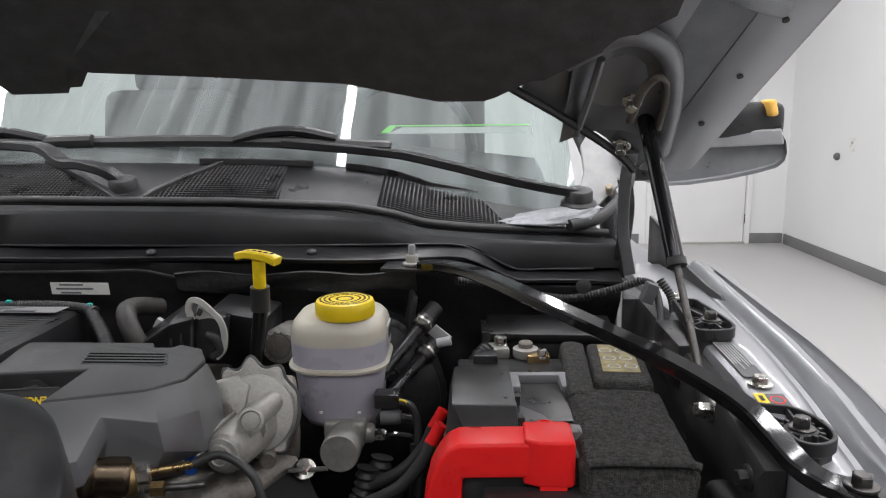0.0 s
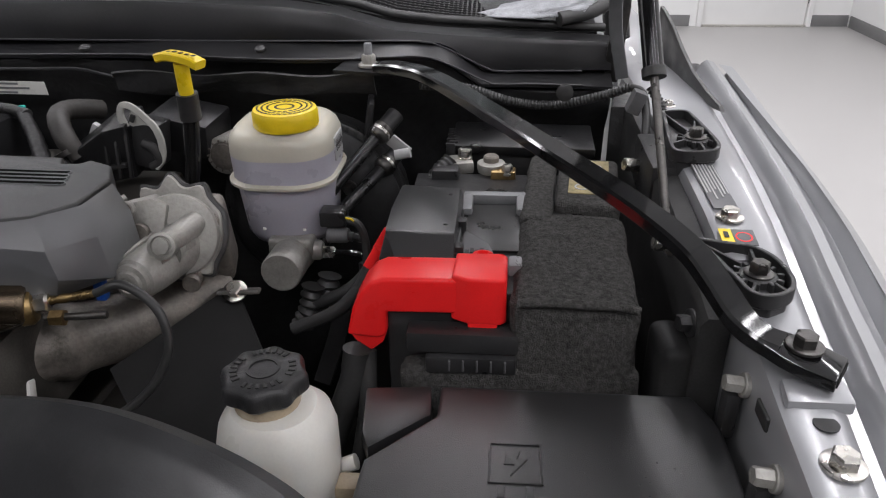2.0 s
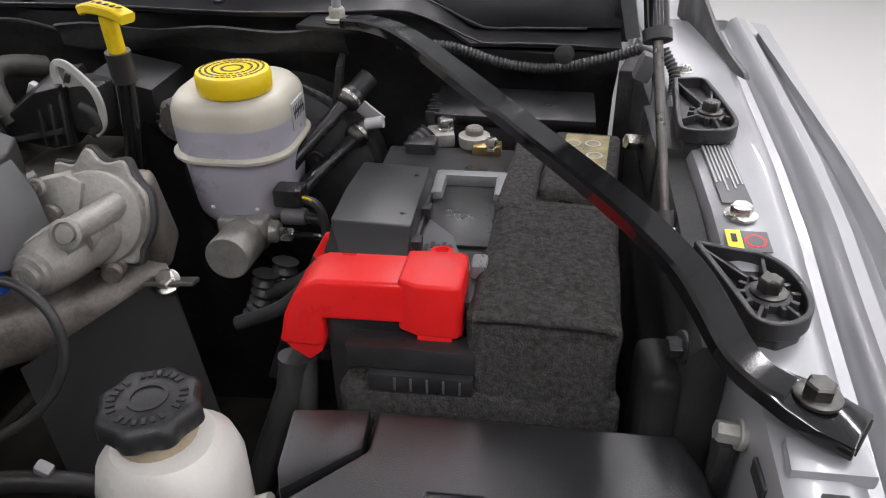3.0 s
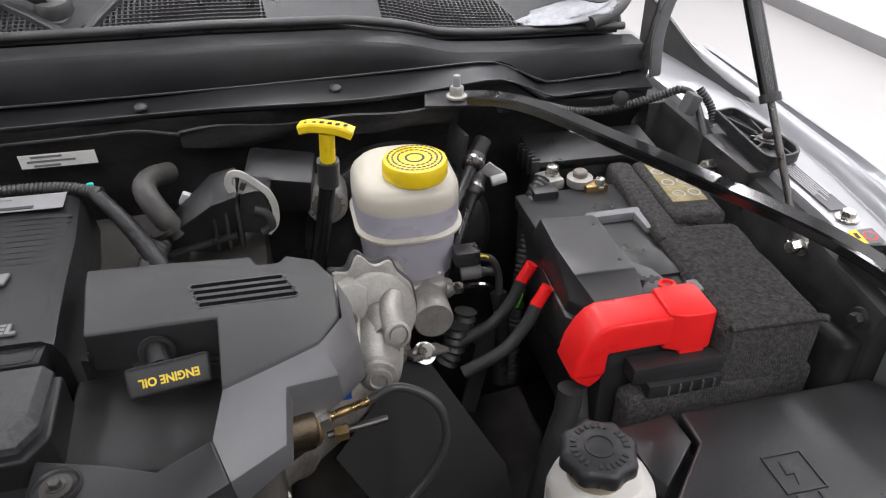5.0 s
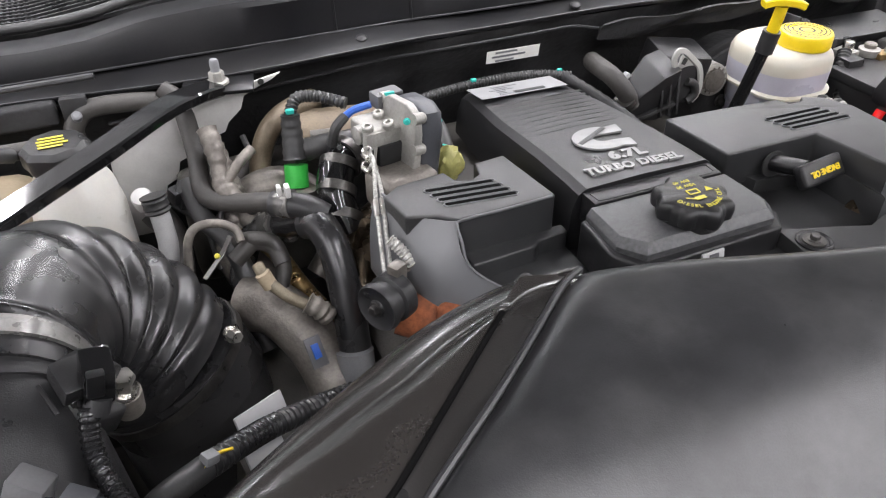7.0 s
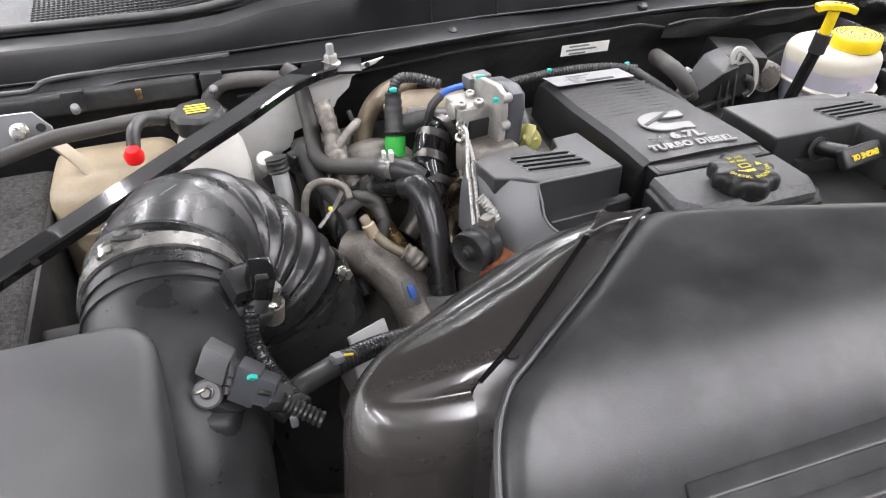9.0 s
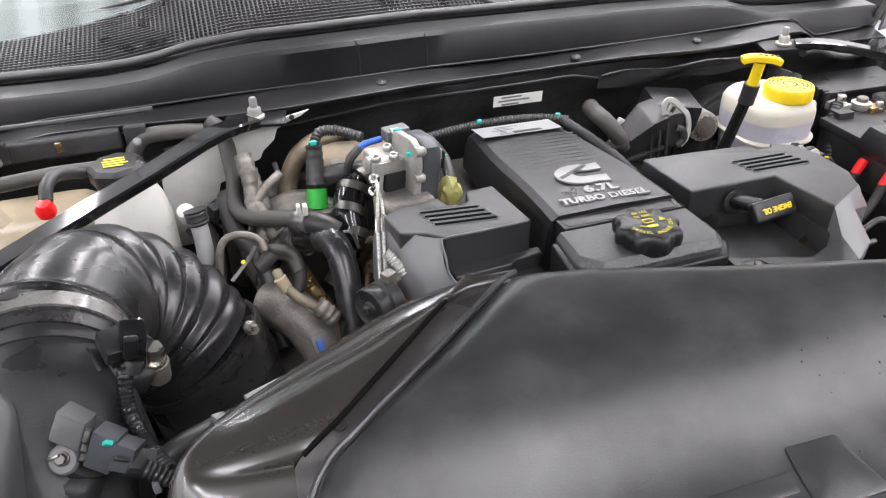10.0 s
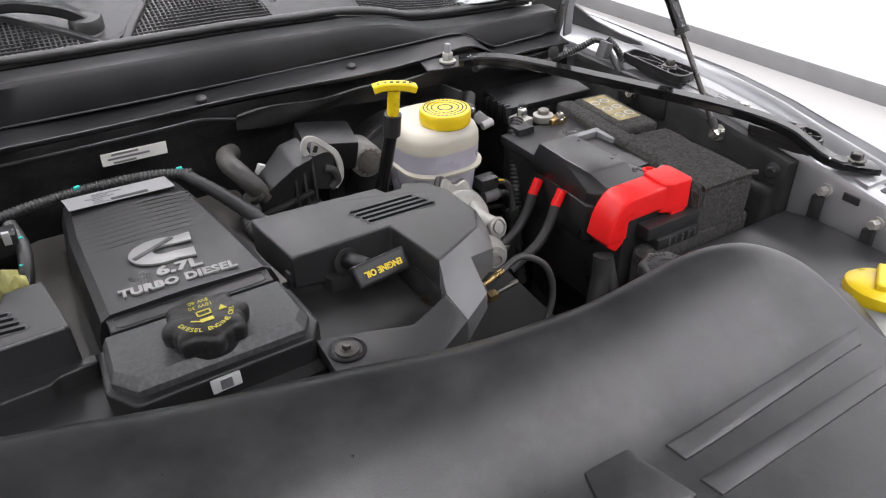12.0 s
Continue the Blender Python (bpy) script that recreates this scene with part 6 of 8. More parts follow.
part("arm_lug", lathe([(0.009, 0), (0.009, 0.016), (0.007, 0.018)], on_act(-0.044, 0.024, 0.006), AN, 18), "cast", act)
part("lug_screw", hexbolt(on_act(-0.044, 0.024, 0.024), AN, 0.0045, 0.004, 1.3), "castd", act)
part("side_frame", tube([on_act(-0.048, 0.036, 0.012), on_act(-0.058, 0.025, 0.018), on_act(-0.060, -0.015, 0.020), on_act(-0.056, -0.03, 0.018)], 0, 8, 6, flat=(0.006, 0.014), up=AN), "cast", act)
part("boss_ramp", tube([on_act(0.022, 0.012, 0.010), on_act(0.012, 0.0, 0.034), V(-0.191, 0.720, 1.211)], 0.0125, 18, 4), "cast", act)
part("web", tube([on_act(0.004, -0.004, 0.008), V(-0.196, 0.728, 1.198)], 0.017, 18, 4), "cast", act)
part("boss", lathe([(0.0125, 0), (0.0135, 0.002), (0.0135, 0.006), (0.0105, 0.007), (0.0095, 0.004), (0.0075, 0.004), (0.0075, 0.007), (0.0, 0.0075)], V(-0.1905, 0.719, 1.2115), AN, 28), "cast", act)
MB, MA = V(-0.201, 0.763, 1.183), V(-0.16, -0.98, 0.06).normalized()
part("motor", lathe([(0.023, -0.02), (0.0240, 0.030), (0.0235, 0.050), (0.0225, 0.060), (0.0215, 0.066), (0.0210, 0.070), (0.0180, 0.072), (0.0175, 0.076), (0.0130, 0.077), (0.0125, 0.081), (0.0085, 0.082), (0.0075, 0.080), (0.0, 0.080)], MB, MA, 36), "cast", act)
for s in (-1, 1):
    part("motor_rib", tube([MB + MA * 0.0 + V(0.021 * s, 0.0, 0.014), MB + MA * 0.055 + V(0.019 * s, 0.0, 0.012)], 0, 8, 2, smooth=False, flat=(0.004, 0.014), up=(0, 0, 1)), "cast", act)
part("end_rings", tube([on_act(-0.030, 0.002, 0.016), on_act(-0.030, 0.0, 0.030)], 0.009, 14, 6, rib=(0.006, 0.0015)), "castd", act)
part("lower_fins", tube([on_act(0.018, -0.046, 0.004), on_act(0.020, -0.052, 0.020)], 0.008, 12, 8, rib=(0.005, 0.002)), "castd", act)
part("body", box((-0.205, 0.815, 1.170), (0.08, 0.05, 0.10), 0.012, (20, 0, 10), 3), "castd", act)

pipe = thing("intake_pipe", (-0.30, 0.72, 1.0), "dull cast aluminium intake elbow with clamp ridge", "pipe")
part("elbow", tube([(-0.56, 0.53, 1.10), (-0.49, 0.57, 1.108), (-0.42, 0.62, 1.112), (-0.37, 0.655, 1.110), (-0.318, 0.700, 1.106), (-0.263, 0.752, 1.100), (-0.215, 0.80, 1.100), (-0.19, 0.83, 1.10)], lambda s: 0.038 + 0.005 * math.exp(-((s - 0.64) / 0.02) ** 2), 28, 12), "castd", pipe)
part("end_block", box((-0.203, 0.803, 1.122), (0.05, 0.022, 0.022), 0.004, (-20, 10, 40)), "castd", pipe)
part("upper_rib", box((-0.275, 0.765, 1.142), (0.10, 0.03, 0.02), 0.008, (-10, 0, 42), 3), "castd", pipe)
part("white_plug", box((-0.318, 0.638, 1.088), (0.022, 0.014, 0.032), 0.004, (-20, 0, 10)), "white", pipe)
part("paper_tag", box((-0.349, 0.635, 1.128), (0.024, 0.003, 0.020), 0.001, (-30, 10, 30)), "label", pipe)
sens = thing("brass_sensor", (-0.28, 0.66, 1.17), "heat-tinted brass temperature sensor with wire", "sensor")
part("barrel", tube([(-0.39, 0.581, 1.178), (-0.335, 0.608, 1.184), (-0.285, 0.634, 1.192)], 0.0155, 22, 5), "bronze", sens)
part("bell", lathe([(0.012, -0.02), (0.027, -0.018), (0.031, -0.004), (0.031, 0.004), (0.029, 0.010), (0.022, 0.017), (0.0195, 0.020), (0.0195, 0.044), (0.017, 0.047), (0.0, 0.048)], (-0.323, 0.618, 1.204), (0.85, 0.3, -0.15), 28), "bronze", sens)
part("shoulder", lathe([(0.0165, 0), (0.018, 0.003), (0.018, 0.010), (0.015, 0.014), (0.0, 0.015)], (-0.289, 0.633, 1.192), (0.9, 0.35, 0.05), 24), "brass", sens)
part("hex", lathe([(0.010, 0), (0.010, 0.010), (0.0075, 0.012)], (-0.275, 0.638, 1.194), (0.95, 0.25, 0.05), 6), "steel", sens)
part("rod", tube([(-0.265, 0.641, 1.195), (-0.226, 0.651, 1.198)], 0.0034, 10, 6, rib=(0.012, 0.001)), "brass", sens)
part("lower_nut", lathe([(0.0075, 0), (0.0075, 0.012)], (-0.261, 0.633, 1.182), (1, 0.1, 0), 6), "brass", sens)
part("lower_rod", tube([(-0.267, 0.633, 1.182), (-0.213, 0.64, 1.183)], 0.0034, 10, 2), "dsteel", sens)
part("blue_clip", box((-0.245, 0.690, 1.185), (0.010, 0.010, 0.034), 0.002), "blue", sens)
part("clip_block", box((-0.246, 0.70, 1.198), (0.024, 0.016, 0.012), 0.003), "black", sens)
part("wire", tube([(-0.226, 0.651, 1.198), (-0.20, 0.652, 1.207), (-0.170, 0.645, 1.190), (-0.160, 0.637, 1.160), (-0.168, 0.628, 1.132), (-0.190, 0.620, 1.105), (-0.225, 0.605, 1.085), (-0.27, 0.59, 1.065)], 0.0042, 12, 8), "rubber", sens)
part("wire_clip", box((-0.232, 0.601, 1.083), (0.014, 0.008, 0.016), 0.003, (20, 30, 0)), "label", sens)
plate2 = thing("support_bracket", (-0.15, 0.70, 1.0), "dark stamped steel bracket with bolt", "bracket")
part("sheet_panel", loft([[(-0.262, 0.695, 1.080), (-0.158, 0.792, 1.128), (-0.155, 0.792, 1.124), (-0.259, 0.692, 1.076)], [(-0.20, 0.64, 1.0), (-0.08, 0.70, 1.02), (-0.078, 0.70, 1.016), (-0.198, 0.637, 0.996)], [(-0.19, 0.60, 0.88), (-0.06, 0.65, 0.88), (-0.058, 0.65, 0.876), (-0.188, 0.597, 0.876)]]), "void", plate2)
part("ear", box((-0.150, 0.785, 1.123), (0.045, 0.035, 0.005), 0.002, (-25, 5, 15)), "dark", plate2)
part("bolt", hexbolt((-0.152, 0.779, 1.126), (0.05, -0.5, 0.85), 0.0095, 0.008, 1.4), "steel", plate2)
loom = thing("wiring_loom", (-0.28, 0.58, 1.05), "black taped wiring loom with white tag", "wiring")
part("loom_sleeve", tube([(-0.45, 0.55, 1.06), (-0.34, 0.57, 1.06), (-0.25, 0.585, 1.055), (-0.19, 0.60, 1.05), (-0.15, 0.62, 1.02), (-0.10, 0.63, 0.95)], 0.009, 10, 6), "rubber", loom)
part("white_tag", box((-0.285, 0.573, 1.045), (0.034, 0.014, 0.040), 0.002, (15, 0, 8)), "label", loom)
part("white_clip", box((-0.185, 0.602, 1.062), (0.014, 0.010, 0.018), 0.003, (20, 30, 0)), "label", loom)
for a, b in (((-0.24, 0.59, 1.04), (-0.27, 0.57, 0.95)), ((-0.20, 0.595, 1.03), (-0.16, 0.56, 0.95))):
    part("spur", tube([a, b], 0.004, 8, 2), "rubber", loom)

# ---- firewall connectors ----
fw = thing("firewall_connector", (-0.36, 1.0, 1.2), "large black wiring connector with white lever", "connector")
part("body", bev(loft([[(-0.425, 0.958, 1.205), (-0.425, 0.985, 1.215), (-0.425, 0.99, 1.19), (-0.425, 0.96, 1.185)], [(-0.365, 0.952, 1.245), (-0.365, 1.01, 1.258), (-0.365, 1.02, 1.19), (-0.365, 0.96, 1.175)], [(-0.335, 0.955, 1.252), (-0.335, 1.015, 1.262), (-0.335, 1.02, 1.19), (-0.335, 0.965, 1.18)]]), 0.004, 2, 15), "coverblk", fw, angle=25)
for k in range(3):
    part("body_rib", box((-0.365 + 0.014 * k, 0.956, 1.215), (0.004, 0.006, 0.062), 0.001, (-8, 0, 0)), "black", fw)
part("body_ledge", box((-0.385, 0.955, 1.192), (0.09, 0.010, 0.006), 0.002, (0, -12, 0)), "black", fw)
part("upper_body", box((-0.285, 1.035, 1.226), (0.085, 0.07, 0.050), 0.008, (8, 8, -8)), "coverblk", fw)
part("socket", box((-0.318, 0.985, 1.222), (0.035, 0.04, 0.06), 0.006, (0, 10, -5)), "black", fw)
part("socket_latch", tube([(-0.318, 0.962, 1.228), (-0.305, 0.960, 1.222), (-0.300, 0.961, 1.205), (-0.312, 0.962, 1.196)], 0.006, 10, 5), "blackd", fw)
part("lever", tube([(-0.338, 0.966, 1.247), (-0.343, 0.968, 1.262), (-0.338, 0.968, 1.274), (-0.326, 0.968, 1.272), (-0.308, 0.966, 1.256), (-0.299, 0.964, 1.246), (-0.294, 0.962, 1.228), (-0.296, 0.960, 1.208), (-0.306, 0.959, 1.196)], 0, 8, 6, flat=(0.0085, 0.005), up=(0, -1, 0.3)), "lever", fw, "white locking lever")
part("lever_web", bev(loft([[(x, 0.966, z) for x, z in ((-0.334, 1.250), (-0.329, 1.268), (-0.308, 1.252), (-0.302, 1.243), (-0.312, 1.240))], [(x, 0.971, z) for x, z in ((-0.334, 1.250), (-0.329, 1.268), (-0.308, 1.252), (-0.302, 1.243), (-0.312, 1.240))]]), 0.001), "lever", fw)
part("lever_slot", box((-0.327, 0.9645, 1.259), (0.006, 0.003, 0.010), 0.001, (0, 25, 0)), "ink_shade", fw)
part("hose_elbow", tube([(-0.408, 0.965, 1.206), (-0.420, 0.966, 1.226), (-0.434, 0.980, 1.246), (-0.441, 1.0, 1.253), (-0.436, 1.03, 1.25), (-0.42, 1.06, 1.24)], lambda s: 0.0132 - 0.002 * math.exp(-(s / 0.1) ** 2), 16, 7, rib=(0.012, 0.0006)), "hose", fw, "grey fabric covered hose elbow")
part("elbow_clamp", tube([(-0.421, 0.965, 1.211), (-0.424, 0.965, 1.217)], 0.0168, 16, 2), "dsteel", fw)
part("harness", corr([(-0.425, 0.98, 1.20), (-0.44, 0.93, 1.19), (-0.43, 0.89, 1.18), (-0.41, 0.86, 1.16)], 0.014, 0.007, 12), "rubber", fw)
part("white_clip", box((-0.398, 1.0, 1.232), (0.012, 0.01, 0.016), 0.002, (0, 30, 0)), "label", fw)
wm = thing("round_motor", (-0.225, 1.06, 1.18), "dull round metal end of a motor on firewall", "motor")
part("can", lathe([(0.0, 0), (0.022, 0.0), (0.026, 0.003), (0.026, 0.06)], (-0.231, 1.000, 1.199), (0.1, 1, -0.1), 28), "cast", wm)
part("face", lathe([(0.019, 0), (0.019, 0.001), (0.016, 0.0012), (0.016, 0.003), (0.0, 0.0035)], (-0.231, 0.9995, 1.199), (-0.1, -1, 0.1), 24), "castd", wm)
for k in range(14):
    a = 2 * math.pi * k / 14
    part("print_mark", box((-0.231 + 0.0205 * math.cos(a), 0.9985, 1.199 + 0.0205 * math.sin(a)), (0.002, 0.002, 0.0035), 0, (0, 90 - math.degrees(a), 0)), "castd", wm)
ib = thing("tray_bolt", (0.044, 0.863, 1.009), "pale steel bolt beside the battery tray", "bolt")
part("head", hexbolt((0.044, 0.863, 1.005), (-0.3, -0.5, 0.8), 0.009, 0.007, 1.4), "cast", ib)
fl = thing("firewall_label", (-0.55, 1.075, 1.26), "white barcode label on the black firewall", "label")
FO, FU, FV = V(-0.590, 1.076, 1.257), V(0.087, 0.003, -0.002), V(0.0, -0.003, 0.019)
part("sticker", rect(FO, FU, FV, 0.0), "white", fl)
bars(FO + FU * 0.03, FU, FV, 3, "lightgrey", fl, "barcode", 0.72, 0.0008, 2)

# engine wiring along the rear of the cover
wl = thing("engine_harness", (-0.6, 1.03, 1.25), "black corrugated engine wiring harness with teal marks", "wiring")
part("main_run", corr([(-0.79, 0.995, 1.243), (-0.71, 1.022, 1.249), (-0.62, 1.034, 1.251), (-0.54, 1.028, 1.251), (-0.49, 1.005, 1.250)], 0.0062, 0.0050, 12), "rubber", wl)
part("right_run", tube([(-0.50, 1.01, 1.250), (-0.46, 0.965, 1.222), (-0.43, 0.92, 1.196), (-0.41, 0.88, 1.170), (-0.38, 0.855, 1.13)], lambda s: 0.0072 + 0.003 * math.sin(3 * s), 12, 12, rib=(0.014, 0.0012)), "insul", wl)
part("left_drop", tube([(-0.715, 1.0, 1.245), (-0.708, 0.965, 1.232), (-0.712, 0.93, 1.212), (-0.725, 0.905, 1.18)], 0.0085, 12, 6), "rubber", wl)
for c in ((-0.503, 1.016, 1.256), (-0.63, 1.032, 1.257), (-0.713, 0.935, 1.222), (-0.708, 0.968, 1.240)):
    part("paint_mark", box(c, (0.008, 0.006, 0.005), 0.002), "teal", wl)
part("plug", box((-0.725, 0.975, 1.238), (0.032, 0.03, 0.028), 0.004), "black", wl)
part("plug_clips", merge(box((-0.735, 0.960, 1.25), (0.008, 0.006, 0.016), 0.001), box((-0.72, 0.958, 1.25), (0.008, 0.006, 0.016), 0.001)), "label", wl)
yt = bmesh.new()
bmesh.ops.create_icosphere(yt, subdivisions=3, radius=1)
for v in yt.verts:
    k = 1 + 0.4 * noise.noise(v.co * 2.5)
    v.co = V(-0.728 + 0.016 * v.co.x * k, 0.885 + 0.012 * v.co.y * k, 1.225 + 0.024 * v.co.z * k)
M["braidw"] = mat("pale_steel_braid", (0.50, 0.49, 0.46), 0.4, 0.3, var=0.4, scale=300, fine=1500, bump=0.4)
M["ytape"] = mat("dull_yellow_tape", (0.42, 0.40, 0.14), 0.5, var=0.2, scale=60, bump=0.3)
solo("yellow_tape", yt, "ytape", "crumpled dull yellow tape wrapped round wires", "tape")

# ---- passenger side of the engine ----
tv = thing("turbo_actuator", (-0.79, 0.92, 1.2), "aluminium and slate grey turbo actuator housing", "actuator")
SHAPE = [(-0.040, -0.046), (-0.030, -0.054), (0.018, -0.056), (0.036, -0.044), (0.042, -0.020), (0.041, 0.016), (0.034, 0.036), (0.016, 0.048), (-0.020, 0.050), (-0.036, 0.042), (-0.041, 0.020)]
SLATE = pose(-0.790, 0.892, 1.270, 0, 6, 14)


def side_plate(x0, x1, grow, b):
    """A plate in the actuator's own side plane, over its rounded outline."""
    bm = loft([[(x0, y * grow, z * grow) for y, z in SHAPE], [(x1, y * grow, z * grow) for y, z in SHAPE]])
    bev(bm, b, 3, 60)
    bm.transform(SLATE)
    return bm


part("slate_cover", side_plate(0.004, 0.036, 0.96, 0.010), "slate", tv, "slate grey plastic cover")
part("metal_plate", side_plate(-0.006, 0.004, 1.0, 0.002), "cast", tv)
for yy, zz in ((-0.036, 0.038), (-0.037, -0.044), (-0.039, 0.002), (0.030, 0.040)):
    ear = lathe([(0.0065, -0.007), (0.0065, 0.006), (0.004, 0.0085), (0.0, 0.009)], (0, 0, 0), (1, 0, 0), 16)
    ear.transform(SLATE @ pose(0.0, yy, zz))
    part("plate_ear", ear, "cast", tv)
part("block", box((-0.812, 0.900, 1.283), (0.046, 0.050, 0.022), 0.005, (0, 4, 14), 3), "cast", tv)
part("block_face", box((-0.816, 0.877, 1.284), (0.044, 0.010, 0.018), 0.003, (0, 4, 14)), "cast", tv)
part("end_cap", lathe([(0.011, 0), (0.011, 0.008), (0.007, 0.010), (0.0, 0.0105)], (-0.833, 0.893, 1.284), (-1, -0.25, 0), 20), "cast", tv)
# Solid dark box put in for the shade of the opening.
part("recess", box((-0.804, 0.884, 1.262), (0.042, 0.022, 0.026), 0.003, (0, 4, 14)), "void", tv)
part("arm_plate", box((-0.808, 0.872, 1.234), (0.046, 0.012, 0.028), 0.004, (0, 4, 14), 3), "cast", tv)
part("arm_post", tube([(-0.828, 0.873, 1.276), (-0.832, 0.868, 1.258), (-0.828, 0.866, 1.240)], 0.006, 12, 4), "cast", tv)
for dx, dy in ((0.006, 0.014), (-0.016, -0.014), (0.008, -0.014)):
    part("boss", lathe([(0.0068, 0), (0.0068, 0.007), (0.0055, 0.0085), (0.003, 0.0085), (0.0025, 0.006), (0.0, 0.006)], (-0.814 + dx, 0.893 + dy, 1.293), (-0.1, -0.2, 1), 18), "cast", tv)
for dz in (-0.038, 0.036):
    part("cover_screw", hexbolt((-0.793, 0.853, 1.274 + dz), (-0.3, -1, 0.1), 0.0032, 0.003, 1.3), "teal", tv)
part("plug", box((-0.79, 0.93, 1.305), (0.035, 0.022, 0.018), 0.003, (0, 0, 12)), "greyplug", tv)
part("teal_mark", box((-0.79, 0.918, 1.312), (0.012, 0.004, 0.010), 0.001), "teal", tv)
part("blue_wire", tube([(-0.81, 0.93, 1.30), (-0.83, 0.93, 1.297), (-0.842, 0.928, 1.292)], 0.0045, 8, 5), "blue", tv)
part("dark_wire", tube([(-0.842, 0.928, 1.292), (-0.856, 0.922, 1.282), (-0.862, 0.925, 1.26)], 0.006, 8, 5), "rubber", tv)
part("lower_casting", box((-0.80, 0.86, 1.225), (0.07, 0.06, 0.05), 0.012, (0, 0, 12), 3), "castd", tv)
horn = thing("exhaust_brake_pipe", (-0.86, 0.92, 1.15), "dark rounded turbo outlet pipe", "pipe")
part("horn", tube([(-0.80, 0.95, 1.23), (-0.85, 0.93, 1.235), (-0.87, 0.90, 1.21), (-0.865, 0.87, 1.17)], 0.022, 20, 8), "paintblk", horn)
for hx, hy, hz in ((-0.856, 0.925, 1.232), (-0.868, 0.902, 1.213), (-0.868, 0.882, 1.187)):
    part("ring_bead", tube([(hx + 0.003, hy + 0.004, hz + 0.003), (hx - 0.002, hy - 0.004, hz - 0.004)], 0.0242, 20, 2), "dsteel", horn)
part("bead", tube([(-0.838, 0.938, 1.236), (-0.848, 0.931, 1.235)], 0.026, 18, 2), "dsteel", horn)
hs = thing("heat_shield", (-0.92, 1.02, 1.2), "tan heat-stained exhaust shield", "heat shield")
M["tan"] = mat("heat_stained_sheet", (0.15, 0.115, 0.075), 0.5, 0.4, var=0.5, scale=18, bump=0.2, dust=0.3)
part("tan_sheet", tube([(-0.945, 0.985, 1.19), (-0.935, 1.0, 1.225), (-0.918, 1.01, 1.252), (-0.89, 1.03, 1.262), (-0.85, 1.05, 1.262)], lambda s: 0.013 + 0.002 * s, 16, 6), "tan", hs)
part("grey_sheet", sheet(lambda u, v: (-0.905 + 0.13 * u, 1.03 - 0.05 * v, 1.264 - 0.012 * u - 0.03 * v * v), 8, 6, 0.003), "tan", hs, "pale folded sheet")
part("pale_strip", box((-0.858, 0.978, 1.250), (0.034, 0.003, 0.010), 0.001, (-30, 4, 0)), "cast", hs)
part("black_bar", tube([(-0.90, 0.965, 1.238), (-0.86, 0.955, 1.246), (-0.80, 0.95, 1.246)], 0.013, 12, 12, rib=(0.009, 0.0015)), "rubber", hs)

plate3 = thing("bracket_shield", (-1.0, 1.08, 1.2), "bare aluminium bracket plate with jagged edge", "bracket")
outl = [(-0.889, 1.309), (-0.902, 1.301), (-0.922, 1.294), (-0.938, 1.286), (-0.944, 1.270), (-0.962, 1.255), (-0.968, 1.243), (-0.992, 1.236), (-1.002, 1.224), (-1.03, 1.214), (-1.036, 1.192), (-1.052, 1.184), (-1.058, 1.15), (-1.075, 1.12), (-1.115, 1.12), (-1.108, 1.238), (-1.06, 1.262), (-1.0, 1.292), (-0.96, 1.298), (-0.925, 1.302)]
bmp = loft([[(x, 1.044, z) for x, z in outl], [(x, 1.048, z) for x, z in outl]])
bev(bmp, 0.001, 2)
part("plate", bmp, "shield", plate3)
part("plate_hole", lathe([(0.004, 0), (0.004, 0.001)], (-0.915, 1.0432, 1.3015), (0, -1, 0), 12), "ink_shade", plate3)

ht = thing("coolant_hose", (-0.98, 0.95, 1.2), "grey coolant pipe joining a plastic tee with clamps", "hose")
part("pipe_run", tube([(-1.03, 1.07, 1.302), (-1.014, 1.055, 1.286), (-1.010, 1.010, 1.240), (-1.013, 0.951, 1.216), (-0.985, 0.925, 1.212), (-0.955, 0.90, 1.220), (-0.93, 0.873, 1.228)], 0.0115, 14, 7), "hose", ht)
part("tee_body", tube([(-0.945, 0.885, 1.224), (-0.915, 0.862, 1.226), (-0.895, 0.85, 1.215)], 0.015, 14, 4), "black", ht)
part("clamp", tube([(-0.938, 0.880, 1.226), (-0.926, 0.870, 1.228)], 0.0165, 16, 2), "band", ht)
part("clamp_ears", merge(box((-0.930, 0.868, 1.247), (0.006, 0.012, 0.014), 0.002), box((-0.938, 0.874, 1.246), (0.005, 0.010, 0.012), 0.002)), "shield", ht)
part("lower_branch", tube([(-0.912, 0.865, 1.205), (-0.932, 0.895, 1.186), (-0.955, 0.925, 1.172), (-0.982, 0.915, 1.150), (-0.995, 0.88, 1.115), (-0.985, 0.83, 1.06)], 0.0155, 14, 6), "rubberg", ht)
part("branch_clamp", tube([(-0.940, 0.905, 1.182), (-0.951, 0.920, 1.174)], 0.0185, 16, 2), "band", ht)
part("branch_ears", merge(box((-0.942, 0.905, 1.204), (0.006, 0.010, 0.014), 0.002), box((-0.950, 0.912, 1.199), (0.005, 0.010, 0.012), 0.002)), "band", ht)
part("end_clamp", tube([(-0.968, 0.825, 1.108), (-0.966, 0.820, 1.098)], 0.0185, 16, 2), "band", ht)
bp = thing("black_coolant_pipe", (-0.90, 0.78, 1.1), "glossy black coolant pipe running down", "pipe")
part("pipe", tube([(-0.915, 0.86, 1.205), (-0.905, 0.845, 1.21), (-0.897, 0.82, 1.195), (-0.896, 0.79, 1.155), (-0.899, 0.76, 1.105), (-0.901, 0.745, 1.07)], 0.0185, 18, 7), "rubberg", bp)
